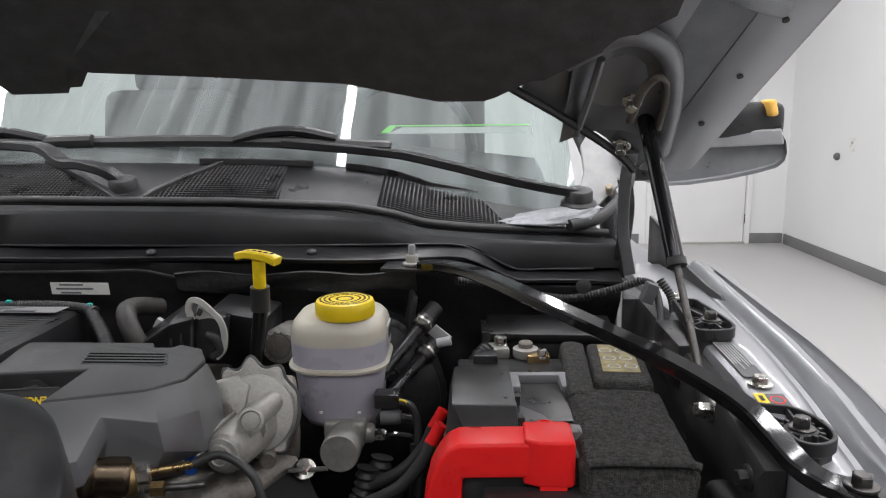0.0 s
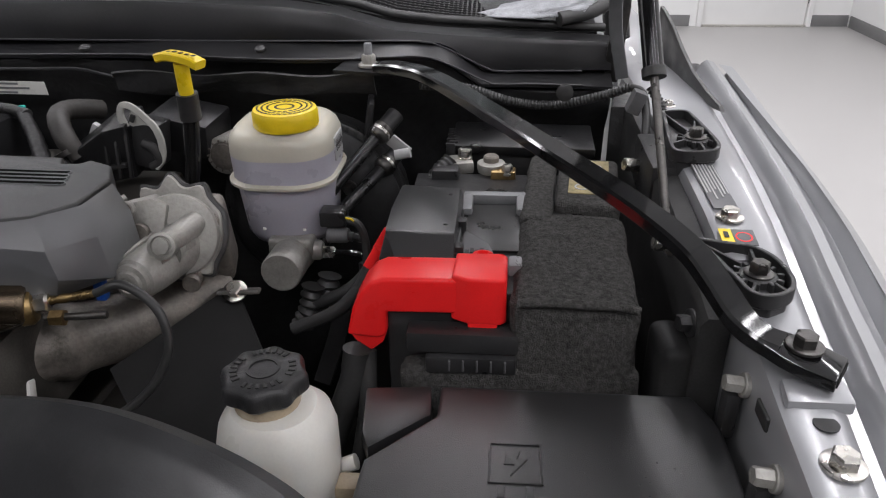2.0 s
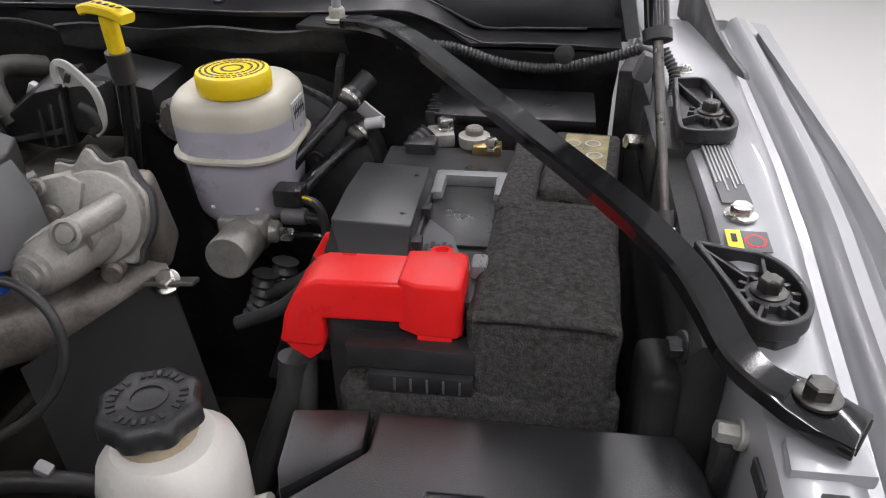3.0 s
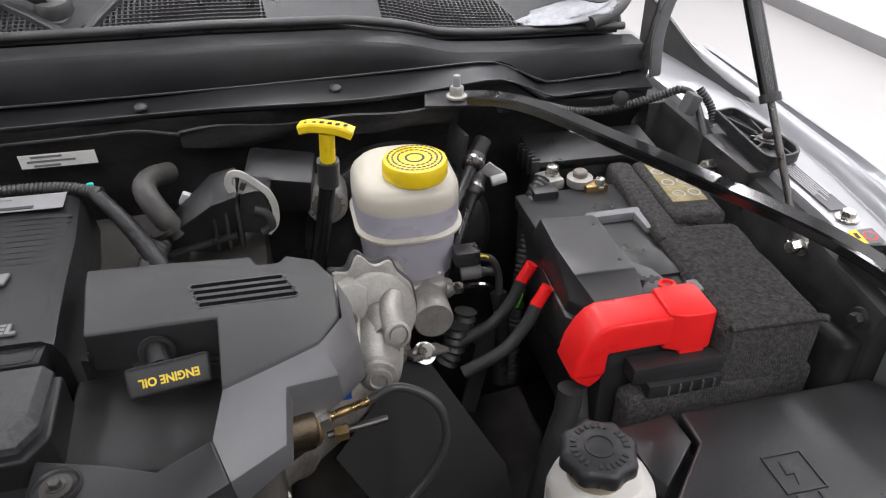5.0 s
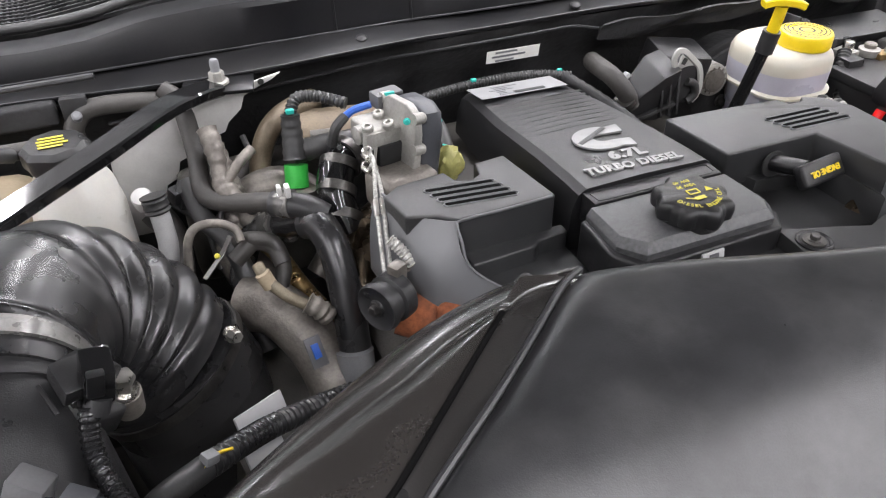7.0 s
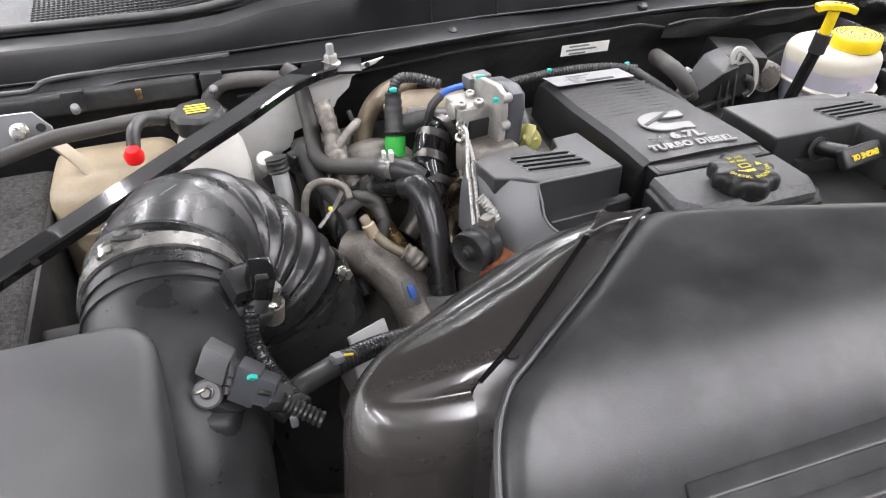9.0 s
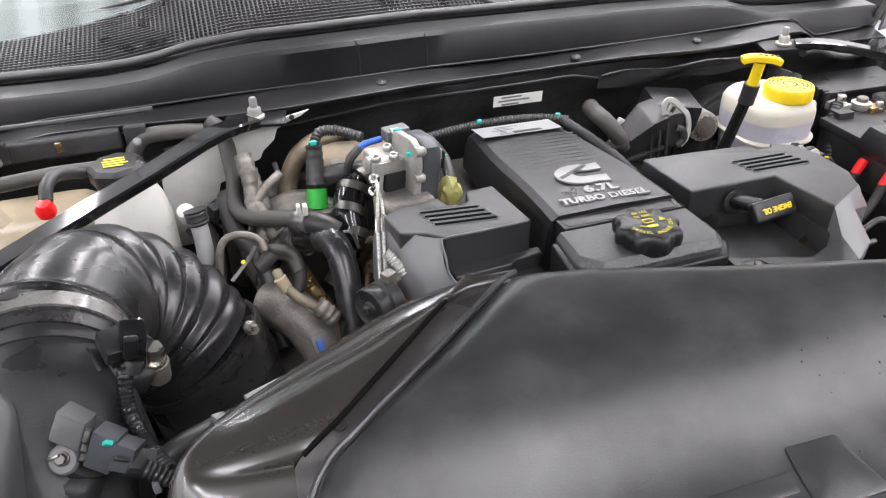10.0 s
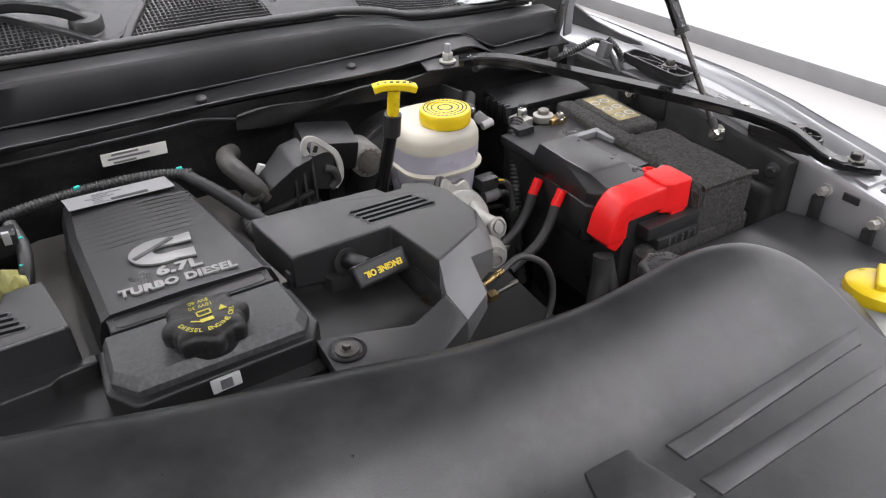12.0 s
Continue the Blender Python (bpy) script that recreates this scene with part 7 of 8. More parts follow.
part("sleeve", tube([(-0.902, 0.748, 1.102), (-0.906, 0.73, 1.06)], 0.021, 18, 2), "lightgrey", bp)
gc = thing("sensor_plug", (-0.90, 0.95, 1.2), "black sensor plug with bright green lock", "connector")
part("boot", tube([(-0.897, 0.972, 1.285), (-0.899, 0.966, 1.262), (-0.902, 0.955, 1.235)], lambda s: 0.0105 + 0.003 * s, 14, 7, rib=(0.011, 0.0014)), "rubber", gc)
part("green_lock", tube([(-0.902, 0.952, 1.229), (-0.906, 0.942, 1.204)], 0.0145, 14, 2), "green", gc, "bright green plastic lock")
part("base_ring", lathe([(0.026, 0), (0.027, 0.010), (0.020, 0.012)], (-0.907, 0.938, 1.192), (0.1, 0.3, 1), 22), "castd", gc)
part("lead", corr([(-0.897, 0.974, 1.284), (-0.885, 0.985, 1.298), (-0.86, 0.985, 1.296), (-0.83, 0.965, 1.29)], 0.007, 0.005, 10), "rubber", gc)
part("teal_mark", box((-0.898, 0.966, 1.292), (0.010, 0.006, 0.006), 0.002), "teal", gc)
br = thing("braided_line", (-0.86, 0.77, 1.25), "steel braided oil line with banjo fitting", "hose")
for off, top in ((0.0, (-0.840, 0.848, 1.284)), (0.007, (-0.842, 0.846, 1.268))):
    braid = part("braid", tube([top, (top[0] - 0.001 + off * 0.3, 0.828, 1.283 - off), (-0.850 + off, 0.80, 1.262), (-0.859 + off, 0.765, 1.238), (-0.866 + off, 0.735, 1.213), (-0.868 + off, 0.722, 1.203)], 0.0021, 8, 40, rib=(0.0022, 0.0005)), "braidw", br)
    part("banjo", lathe([(0.0072, 0), (0.0072, 0.007), (0.0045, 0.008), (0.004, 0.013), (0.0, 0.0135)], V(*top) + V(0, 0.004, -0.004), (-0.2, -0.5, 0.8), 6), "steel", br)
    part("crimp", tube([(-0.852 + off, 0.795, 1.258), (-0.856 + off, 0.779, 1.248)], 0.0030, 10, 2), "steel", br)
    part("tail", tube([(-0.868 + off, 0.722, 1.203), (-0.874 + off, 0.708, 1.190), (-0.876 + off, 0.700, 1.172)], 0.0018, 8, 4), "steel", br)
part("lower_bracket", box((-0.858, 0.724, 1.212), (0.050, 0.010, 0.003), 0.001, (0, -10, 10)), "castd", br)
part("spring", tube([(-0.856, 0.742, 1.243), (-0.848, 0.735, 1.234), (-0.838, 0.724, 1.219)], 0.0052, 12, 14, rib=(0.0042, 0.0016)), "braidw", br, "pale coil spring")
pu = thing("idler_pulley", (-0.86, 0.69, 1.2), "black plastic idler pulley", "pulley")
PC, PX = V(-0.893, 0.682, 1.211), V(0.86, 0.5, -0.05).normalized()
part("disc", lathe([(0.0, 0.0), (0.007, 0.0), (0.009, 0.003), (0.020, 0.003), (0.0235, 0.0005), (0.025, 0.003), (0.025, 0.008), (0.0215, 0.010), (0.0215, 0.018), (0.025, 0.020), (0.025, 0.034), (0.021, 0.038), (0.0, 0.038)], PC, PX, 32), "black", pu)
part("hub", hexbolt(PC + PX * 0.001, -PX, 0.0055, 0.005, 1.4), "dsteel", pu)
part("bracket_arm", box(PC + PX * 0.030 + V(0.004, 0.004, 0.024), (0.016, 0.014, 0.020), 0.003, (0, 0, 30)), "castd", pu)
ru = thing("rusty_manifold", (-0.82, 0.70, 1.1), "rusty orange-brown iron casting below cover", "manifold")
part("casting", tube([(-0.855, 0.72, 1.170), (-0.82, 0.70, 1.160), (-0.77, 0.68, 1.148), (-0.71, 0.66, 1.13)], 0.028, 18, 6), "rust", ru)
part("casting_flange", box((-0.815, 0.685, 1.168), (0.035, 0.02, 0.045), 0.006, (10, 10, 30), 3), "rust", ru)
part("flange_bolt", hexbolt((-0.815, 0.672, 1.178), (-0.2, -0.9, 0.4), 0.007, 0.008, 1.3), "dsteel", ru)
tb = thing("turbo_housing", (-0.96, 0.80, 1.0), "dull grey cast turbo housing and pipes", "turbocharger")
part("compressor", tube([(-1.0, 0.86, 1.115), (-0.965, 0.83, 1.115), (-0.935, 0.78, 1.085), (-0.925, 0.73, 1.04), (-0.92, 0.69, 0.96)], 0.032, 20, 7), "castd", tb)
part("small_pipe", tube([(-0.985, 0.93, 1.16), (-0.955, 0.90, 1.155), (-0.93, 0.85, 1.12), (-0.91, 0.80, 1.105)], 0.010, 12, 30, rib=(0.004, 0.0012)), "brass", tb)
part("fitting", hexbolt((-0.905, 0.785, 1.10), (0.3, -0.7, -0.2), 0.013, 0.02, 1.2), "steel", tb)
part("ring_loop", tube([(-1.0, 0.87, 1.17), (-0.975, 0.875, 1.185), (-0.955, 0.865, 1.18), (-0.95, 0.85, 1.165)], 0.010, 12, 6), "hose", tb)
part("wrap_hose", tube([(-0.985, 1.0, 1.25), (-0.98, 0.97, 1.215), (-0.972, 0.945, 1.185), (-0.96, 0.925, 1.165)], lambda s: 0.008 + 0.005 * s, 12, 14, rib=(0.012, 0.0016)), "castd", tb, "foil wrapped hose")
part("id_tag", box((-0.925, 0.725, 1.065), (0.022, 0.004, 0.035), 0.001, (-30, 0, 10)), "cream", tb)
part("id_mark", box((-0.925, 0.7225, 1.072), (0.012, 0.003, 0.010), 0, (-30, 0, 10)), "blue", tb)
part("lower_mass", box((-0.95, 0.82, 0.95), (0.22, 0.32, 0.20), 0.05), "dark", tb)
part("volute", tube([(-0.93 + 0.060 * math.cos(a), 0.945 + 0.030 * math.sin(a), 1.135 + 0.060 * math.sin(a)) for a in [radians(-60 + 30 * k) for k in range(11)]], lambda s: 0.016 + 0.014 * s, 16, 4), "castd", tb, "cast turbo volute")
part("back_plate", lathe([(0.07, 0), (0.072, 0.004), (0.068, 0.02), (0.0, 0.02)], (-0.925, 0.985, 1.135), (0.1, -1, 0.2), 30), "dark", tb)
part("rear_casting", box((-0.93, 1.03, 1.13), (0.22, 0.05, 0.16), 0.02, (0, 0, 6), 3), "dark", tb)
part("manifold", tube([(-0.80, 0.90, 1.16), (-0.83, 0.88, 1.17), (-0.86, 0.84, 1.15), (-0.88, 0.80, 1.10)], 0.024, 16, 5), "bronze", tb)
part("flange", box((-0.845, 0.845, 1.172), (0.05, 0.014, 0.06), 0.006, (10, 20, 20)), "bronze", tb)
part("link_rod", tube([(-0.84, 0.80, 1.215), (-0.85, 0.79, 1.17), (-0.855, 0.775, 1.12)], 0.004, 8, 4), "dsteel", tb)
part("side_hose", tube([(-1.03, 0.98, 1.22), (-1.02, 0.94, 1.19), (-1.0, 0.91, 1.17), (-0.99, 0.88, 1.14), (-0.985, 0.84, 1.09)], 0.012, 12, 6), "rubber", tb)
part("curl_hose", tube([(-0.99, 0.90, 1.175), (-0.975, 0.875, 1.19), (-0.955, 0.865, 1.185), (-0.95, 0.85, 1.16), (-0.965, 0.83, 1.13)], 0.009, 12, 6), "hose", tb)
part("heat_tab", box((-0.965, 0.95, 1.135), (0.012, 0.004, 0.05), 0.001, (20, 25, 0)), "shield", tb)
part("orange_bit", box((-0.985, 0.87, 1.135), (0.010, 0.008, 0.010), 0.002), "orange", tb)
for (x, y, z) in ((-0.875, 0.955, 1.17), (-0.965, 0.925, 1.20), (-0.93, 0.90, 1.165), (-0.83, 0.86, 1.205)):
    part("bolt", hexbolt((x, y, z), (-0.1, -0.7, 0.7), 0.007, 0.008, 1.3), "dsteel", tb)
for a, b, c in (((-1.0, 1.0, 1.26), (-0.99, 0.96, 1.22), (-1.01, 0.93, 1.17)), ((-0.95, 1.03, 1.24), (-0.945, 0.99, 1.21), (-0.955, 0.96, 1.17)), ((-1.04, 0.99, 1.20), (-1.02, 0.96, 1.17), (-1.015, 0.93, 1.12))):
    part("thin_line", tube([a, b, c], 0.004, 8, 5), "rubber", tb)
th = thing("heater_hose", (-1.06, 1.0, 1.15), "grey heater hoses with white round valve", "hose")
part("hose_a", tube([(-1.075, 0.99, 1.185), (-1.06, 0.975, 1.16), (-1.06, 0.95, 1.12), (-1.075, 0.92, 1.05)], 0.017, 14, 6), "hose", th)
part("valve", lathe([(0.0, 0), (0.011, 0), (0.0125, 0.003), (0.0125, 0.02)], (-1.082, 0.972, 1.218), (0.1, 0.5, -0.8), 20), "shield", th)
part("cable", tube([(-1.05, 0.99, 1.19), (-1.02, 0.97, 1.17), (-1.0, 0.95, 1.15)], 0.007, 8, 5), "rubber", th)

# coolant and washer bottles behind the brace
tk = thing("coolant_bottle", (-1.15, 1.0, 1.1), "white plastic coolant bottle with black printed cap", "bottle")
part("bottle", loft([rrect(-1.15, 0.99, 0.05, 0.05, 0.035, 0.98, 7), rrect(-1.15, 0.99, 0.05, 0.05, 0.035, 1.20, 7), rrect(-1.15, 0.99, 0.045, 0.045, 0.035, 1.235, 7), rrect(-1.15, 1.0, 0.032, 0.032, 0.028, 1.262, 7)]), "milkw", tk)
ck = part("cap", lathe([(0.034, 0), (0.036, 0.004), (0.036, 0.02), (0.030, 0.026), (0.0, 0.027)], (-1.155, 1.005, 1.262), (0, 0, 1), 40, (8, 0.05)), "black", tk)
bars(V(-1.175, 0.988, 1.2895), V(0.04, 0, 0), V(0, 0.03, 0), 4, "yprint", ck, "yellow_print", 0.95, 0.0, 6)
dg = thing("degas_tank", (-1.27, 1.02, 1.1), "aged beige plastic coolant expansion tank", "tank")
part("tank", box((-1.275, 1.02, 1.105), (0.17, 0.14, 0.25), 0.04, None, 4), "cream", dg)
part("seam", box((-1.275, 1.02, 1.16), (0.178, 0.148, 0.006), 0.002), "cream", dg)
rc = thing("jump_terminal", (-1.235, 0.95, 1.24), "red capped jump start terminal", "terminal")
part("cap", lathe([(0.0115, 0), (0.0125, 0.008), (0.008, 0.018), (0.0, 0.019)], (-1.239, 0.94, 1.262), (0, -0.3, 1), 18), "red", rc)
part("lead", tube([(-1.238, 0.945, 1.275), (-1.234, 0.965, 1.290), (-1.220, 0.99, 1.292), (-1.20, 1.01, 1.278)], 0.0085, 10, 6), "rubber", rc)
ah = thing("heater_return_hose", (-1.25, 1.05, 1.28), "grey rubber hose across the tank", "hose")
part("hose", tube([(-1.44, 0.95, 1.272), (-1.377, 0.97, 1.280), (-1.331, 0.99, 1.283), (-1.277, 1.0, 1.283), (-1.23, 1.012, 1.281), (-1.182, 1.02, 1.277)], 0.0100, 12, 6), "hose", ah)
part("second_hose", tube([(-1.139, 1.070, 1.255), (-1.137, 1.075, 1.271), (-1.117, 1.078, 1.288), (-1.073, 1.075, 1.290), (-1.035, 1.07, 1.287)], 0.0115, 12, 6), "hose", ah)
part("clip", box((-1.225, 1.045, 1.303), (0.008, 0.006, 0.014), 0.002), "brass", ah)
lf = thing("second_battery_felt", (-1.45, 0.88, 1.05), "black felt wrap on the second battery", "thermal cover")
part("wrap", box((-1.455, 0.88, 1.09), (0.19, 0.40, 0.22), 0.015, None, 3), "felt", lf)
part("edge_binding", box((-1.362, 0.88, 1.10), (0.008, 0.38, 0.19), 0.003), "rubber", lf)
part("print_field", box((-1.42, 0.70, 1.201), (0.05, 0.06, 0.001), 0), "greyplug", lf)
part("print_sign", lathe([(0.012, 0), (0.012, 0.0006), (0.009, 0.0006), (0.009, 0)], (-1.415, 0.705, 1.2017), (0, 0, 1), 18), "label", lf)
cl = thing("terminal_clamp", (-1.275, 0.72, 1.1), "pale metal clamp and bolts beside the intake hose", "clamp")
part("clamp", box((-1.285, 0.72, 1.175), (0.03, 0.03, 0.05), 0.006), "label", cl)
part("bolt", hexbolt((-1.285, 0.715, 1.20), (0, -0.3, 1), 0.009, 0.012), "steel", cl)
part("bracket", box((-1.33, 0.74, 1.14), (0.05, 0.02, 0.07), 0.004), "blackd", cl)
sb = thing("fender_bracket", (-1.36, 1.02, 1.28), "thin silver painted bracket with bolt", "bracket")
part("plate", slab([(-1.45, 1.31), (-1.352, 1.308), (-1.335, 1.285), (-1.333, 1.262), (-1.37, 1.268), (-1.45, 1.25)], 1.02, 1.024, 0.001), "silver", sb)
part("bolt", hexbolt((-1.372, 1.018, 1.285), (0, -1, 0.3), 0.008, 0.010), "steel", sb)
part("painted_hole", lathe([(0.006, 0), (0.006, 0.001)], (-1.347, 1.019, 1.287), (0, -1, 0), 14), "ink_shade", sb)
part("strap", tube([(-1.34, 1.015, 1.27), (-1.315, 1.0, 1.245), (-1.295, 0.985, 1.22)], 0, 8, 4, flat=(0.02, 0.004), up=(0, 0, 1)), "cream", sb)

# small lines and fittings round the turbo
part("foil_wrap", tube([(-0.993, 0.990, 1.278), (-0.990, 0.970, 1.255), (-0.991, 0.950, 1.227), (-0.984, 0.930, 1.211)], lambda s: 0.0105 + 0.003 * math.sin(9 * s) * s, 14, 10, rib=(0.013, 0.0016)), "castd", tb, "foil-wrapped line")
part("foil_branch", tube([(-0.949, 0.970, 1.251), (-0.967, 0.955, 1.245), (-0.986, 0.945, 1.229)], 0.006, 10, 6, rib=(0.010, 0.001)), "castd", tb)
part("grey_line", tube([(-1.050, 0.870, 1.170), (-1.044, 0.880, 1.201), (-1.032, 0.885, 1.215), (-1.010, 0.885, 1.215), (-0.992, 0.880, 1.205), (-0.989, 0.870, 1.194)], 0.0050, 10, 6), "castd", tb)
part("bright_strip", tube([(-0.999, 0.865, 1.208), (-1.013, 0.855, 1.193), (-1.036, 0.840, 1.177)], 0, 8, 4, flat=(0.006, 0.002), up=(0, 0, 1)), "dsteel", tb)
part("paint_dot", lathe([(0.0032, 0), (0.0028, 0.002), (0, 0.0026)], (-1.018, 0.850, 1.196), (0, -0.8, 0.6), 10), "yprint", tb)
part("pale_sleeve", tube([(-0.978, 0.815, 1.185), (-0.972, 0.810, 1.169)], 0.0085, 14, 2), "cream", tb)
part("drain_line", tube([(-0.980, 0.830, 1.187), (-0.975, 0.814, 1.177), (-0.961, 0.800, 1.162), (-0.944, 0.790, 1.151), (-0.930, 0.785, 1.144)], 0.0066, 12, 8), "hosebeige", tb)
part("drain_fitting", tube([(-0.940, 0.782, 1.157), (-0.933, 0.778, 1.152), (-0.925, 0.775, 1.143), (-0.920, 0.772, 1.136)], 0.0105, 10, 6, rib=(0.009, 0.002)), "castd", tb)
part("rating_plate", box((-0.946, 0.738, 1.125), (0.018, 0.003, 0.034), 0.0008, (-35, 0, 12)), "greyplug", tb, "small grey rating plate")
part("plate_mark", box((-0.946, 0.735, 1.129), (0.008, 0.003, 0.016), 0.0006, (-35, 0, 12)), "blue", tb)
part("valve_collar", tube([(-1.069, 0.955, 1.225), (-1.067, 0.950, 1.205)], 0.0135, 16, 8, rib=(0.006, 0.002)), "rubber", th)
part("pale_tube", tube([(-1.067, 0.950, 1.208), (-1.066, 0.945, 1.188), (-1.066, 0.935, 1.167), (-1.072, 0.925, 1.142)], 0.0115, 14, 6), "pillarp", th)
part("plug_block", box((-1.041, 0.975, 1.209), (0.022, 0.016, 0.020), 0.003, (20, 0, 30)), "black", th)
part("plug_block", box((-1.032, 0.975, 1.197), (0.022, 0.016, 0.020), 0.003, (35, 10, 10)), "black", th)
part("plug_block", box((-1.032, 0.975, 1.214), (0.022, 0.016, 0.020), 0.003, (50, 20, -10)), "black", th)

# ---- air intake: ribbed hose, sensor tube, box ----
air = thing("air_intake_hose", (-1.12, 0.65, 1.2), "black ribbed rubber air intake hose with steel clamp", "hose")
HP = [(-1.213, 0.690, 1.235), (-1.202, 0.738, 1.237), (-1.183, 0.780, 1.224), (-1.154, 0.805, 1.192), (-1.123, 0.812, 1.151), (-1.098, 0.806, 1.112)]


def bellows():
    """Ribs that fan round the bend."""
    ln = spline(HP, 30)
    n = len(ln)
    rings = []
    for i, p in enumerate(ln):
        d = (ln[min(i + 1, n - 1)] - ln[max(i - 1, 0)]).normalized()
        side = Vector((0.9, -0.35, 0.25))
        u = (side - d * side.dot(d)).normalized()
        w = d.cross(u)
        s = i / (n - 1)
        w2 = max(0.0, s - 0.26) / 0.74
        k = 0.5 - 0.5 * math.cos(2 * math.pi * w2 * 6)
        r = 0.080 + 0.0068 * k ** 0.7 * min(1, 5 * w2, 8 * (1 - s)) + 0.0035 * math.exp(-((s - 0.045) / 0.022) ** 2) + 0.006 * s
        rings.append([p + (u * math.cos(q) + w * math.sin(q)) * r for q in (2 * math.pi * j / 48 for j in range(48))])
    return loft(rings)


part("bellows", bellows(), "rubberg", air, "ribbed rubber bellows", angle=70)
part("plain_cuff", tube([(-1.214, 0.655, 1.230), (-1.2135, 0.675, 1.233), (-1.213, 0.700, 1.2355)], lambda s: 0.0795 + 0.001 * s, 44, 5), "rubberg", air)
part("clamp", tube([(-1.2135, 0.672, 1.2325), (-1.213, 0.690, 1.2350)], 0.0832, 48, 3), "band", air, "steel worm clamp")
part("clamp_slot", box((-1.222, 0.676, 1.3155), (0.046, 0.006, 0.003), 0.001, (12, 8, 0)), "ink_shade", air)
part("clamp_lug", box((-1.252, 0.674, 1.309), (0.014, 0.016, 0.008), 0.002, (12, -20, 0)), "steel", air)
part("clamp_screw", lathe([(0.005, 0), (0.005, 0.03), (0.0035, 0.032)], (-1.262, 0.676, 1.302), (1, 0, 0.35), 10), "dsteel", air)
part("mould_mark", box((-1.192, 0.745, 1.3215), (0.022, 0.0014, 0.0006), 0, (0, 0, 45)), "lightgrey", air)
part("end_cuff", tube([(-1.100, 0.8065, 1.116), (-1.090, 0.804, 1.092), (-1.078, 0.798, 1.06)], 0.088, 44, 4), "rubberg", air)
part("end_clamp", tube([(-1.097, 0.806, 1.109), (-1.092, 0.805, 1.098)], 0.0905, 48, 2), "dsteel", air)
part("end_clamp_screw", hexbolt((-1.025, 0.768, 1.156), (0.3, -0.9, 0.3), 0.007, 0.014, 1.2), "steel", air)
part("end_clamp_ear", box((-1.028, 0.772, 1.145), (0.010, 0.014, 0.022), 0.002, (0, 20, 0)), "steel", air)
part("lower_drop", tube([(-1.082, 0.80, 1.07), (-1.07, 0.785, 0.99), (-1.05, 0.75, 0.85)], 0.086, 36, 4), "black", air)
maf = thing("airflow_sensor_tube", (-1.19, 0.5, 1.1), "black plastic airflow tube with sensor plugs", "air duct")
UPPER = Matrix.Translation((-1.124, 0.602, 1.306)) @ Matrix.Scale(1.22, 4) @ Matrix.Translation((1.125, -0.488, -1.378))
LOWER = Matrix.Translation((-1.1645, 0.511, 1.263)) @ Matrix.Scale(1.05, 4) @ Matrix.Translation((1.162, -0.477, -1.283))


def shift(bm, m):
    bm.transform(m)
    return bm


part("tube_body", tube([(-1.212, 0.52, 1.165), (-1.214, 0.57, 1.195), (-1.2145, 0.62, 1.218), (-1.214, 0.665, 1.2315)], lambda s: 0.068 + 0.0095 * min(1.0, 1.4 * s), 44, 7), "black", maf)
part("bead", tube([(-1.2142, 0.645, 1.2265), (-1.2142, 0.651, 1.228)], 0.0798, 44, 2), "black", maf)
part("mould_mark", box((-1.232, 0.628, 1.2945), (0.016, 0.0016, 0.0006), 0, (8, 0, 60)), "blue", maf)
part("sensor_pad", shift(box((-1.150, 0.520, 1.322), (0.050, 0.045, 0.03), 0.006, (25, 20, 25), 3), UPPER), "black", maf)
part("sensor_flange", shift(bev(loft([[(-1.172, 0.500, 1.347), (-1.160, 0.488, 1.332), (-1.128, 0.494, 1.338), (-1.118, 0.512, 1.352), (-1.135, 0.525, 1.362), (-1.155, 0.520, 1.358)], [(-1.168, 0.508, 1.337), (-1.156, 0.496, 1.322), (-1.124, 0.502, 1.328), (-1.114, 0.520, 1.342), (-1.131, 0.533, 1.352), (-1.151, 0.528, 1.348)]]), 0.002), UPPER), "coverblk", maf)
for k in range(3):
    part("flange_rib", shift(box((-1.156 + 0.010 * k, 0.498 + 0.003 * k, 1.349 + 0.002 * k), (0.003, 0.022, 0.010), 0.001, (30, 0, 25)), UPPER), "coverblk", maf)
part("sensor_head", shift(box((-1.138, 0.502, 1.358), (0.024, 0.024, 0.016), 0.003, (25, 10, 25)), UPPER), "black", maf)
part("flange_screw", shift(hexbolt((-1.160, 0.500, 1.347), (0, -0.5, 0.85), 0.005, 0.005, 1.3), UPPER), "dsteel", maf)
part("sensor_plug", shift(box((-1.125, 0.492, 1.364), (0.018, 0.022, 0.032), 0.003, (15, 12, 8)), UPPER), "paintblk", maf)
part("plug_latch", shift(box((-1.125, 0.481, 1.368), (0.010, 0.006, 0.022), 0.0015, (15, 12, 8)), UPPER), "coverblk", maf)
part("plug_boot", shift(tube([(-1.127, 0.488, 1.352), (-1.131, 0.485, 1.343)], 0.008, 12, 2), UPPER), "black", maf)
part("stud_nut", hexbolt((-1.117, 0.640, 1.236), (0.2, -0.3, 0.95), 0.0092, 0.020, 1.3), "steel", maf)
part("stud_spacer", lathe([(0.0125, 0), (0.0125, 0.024), (0.0105, 0.026)], (-1.118, 0.645, 1.212), (0.1, -0.2, 1), 16), "castd", maf)
part("side_plate", prism([(-1.205, 0.50), (-1.17, 0.485), (-1.14, 0.56), (-1.13, 0.625), (-1.165, 0.65), (-1.20, 0.62)], 1.12, 1.235, 0.012, 3, 0.1), "black", maf)
part("sensor_lead", corr([(-1.135, 0.599, 1.270), (-1.139, 0.581, 1.245), (-1.131, 0.553, 1.232), (-1.116, 0.522, 1.224), (-1.107, 0.506, 1.223)], 0.0070, 0.0048, 14), "rubberg", maf)
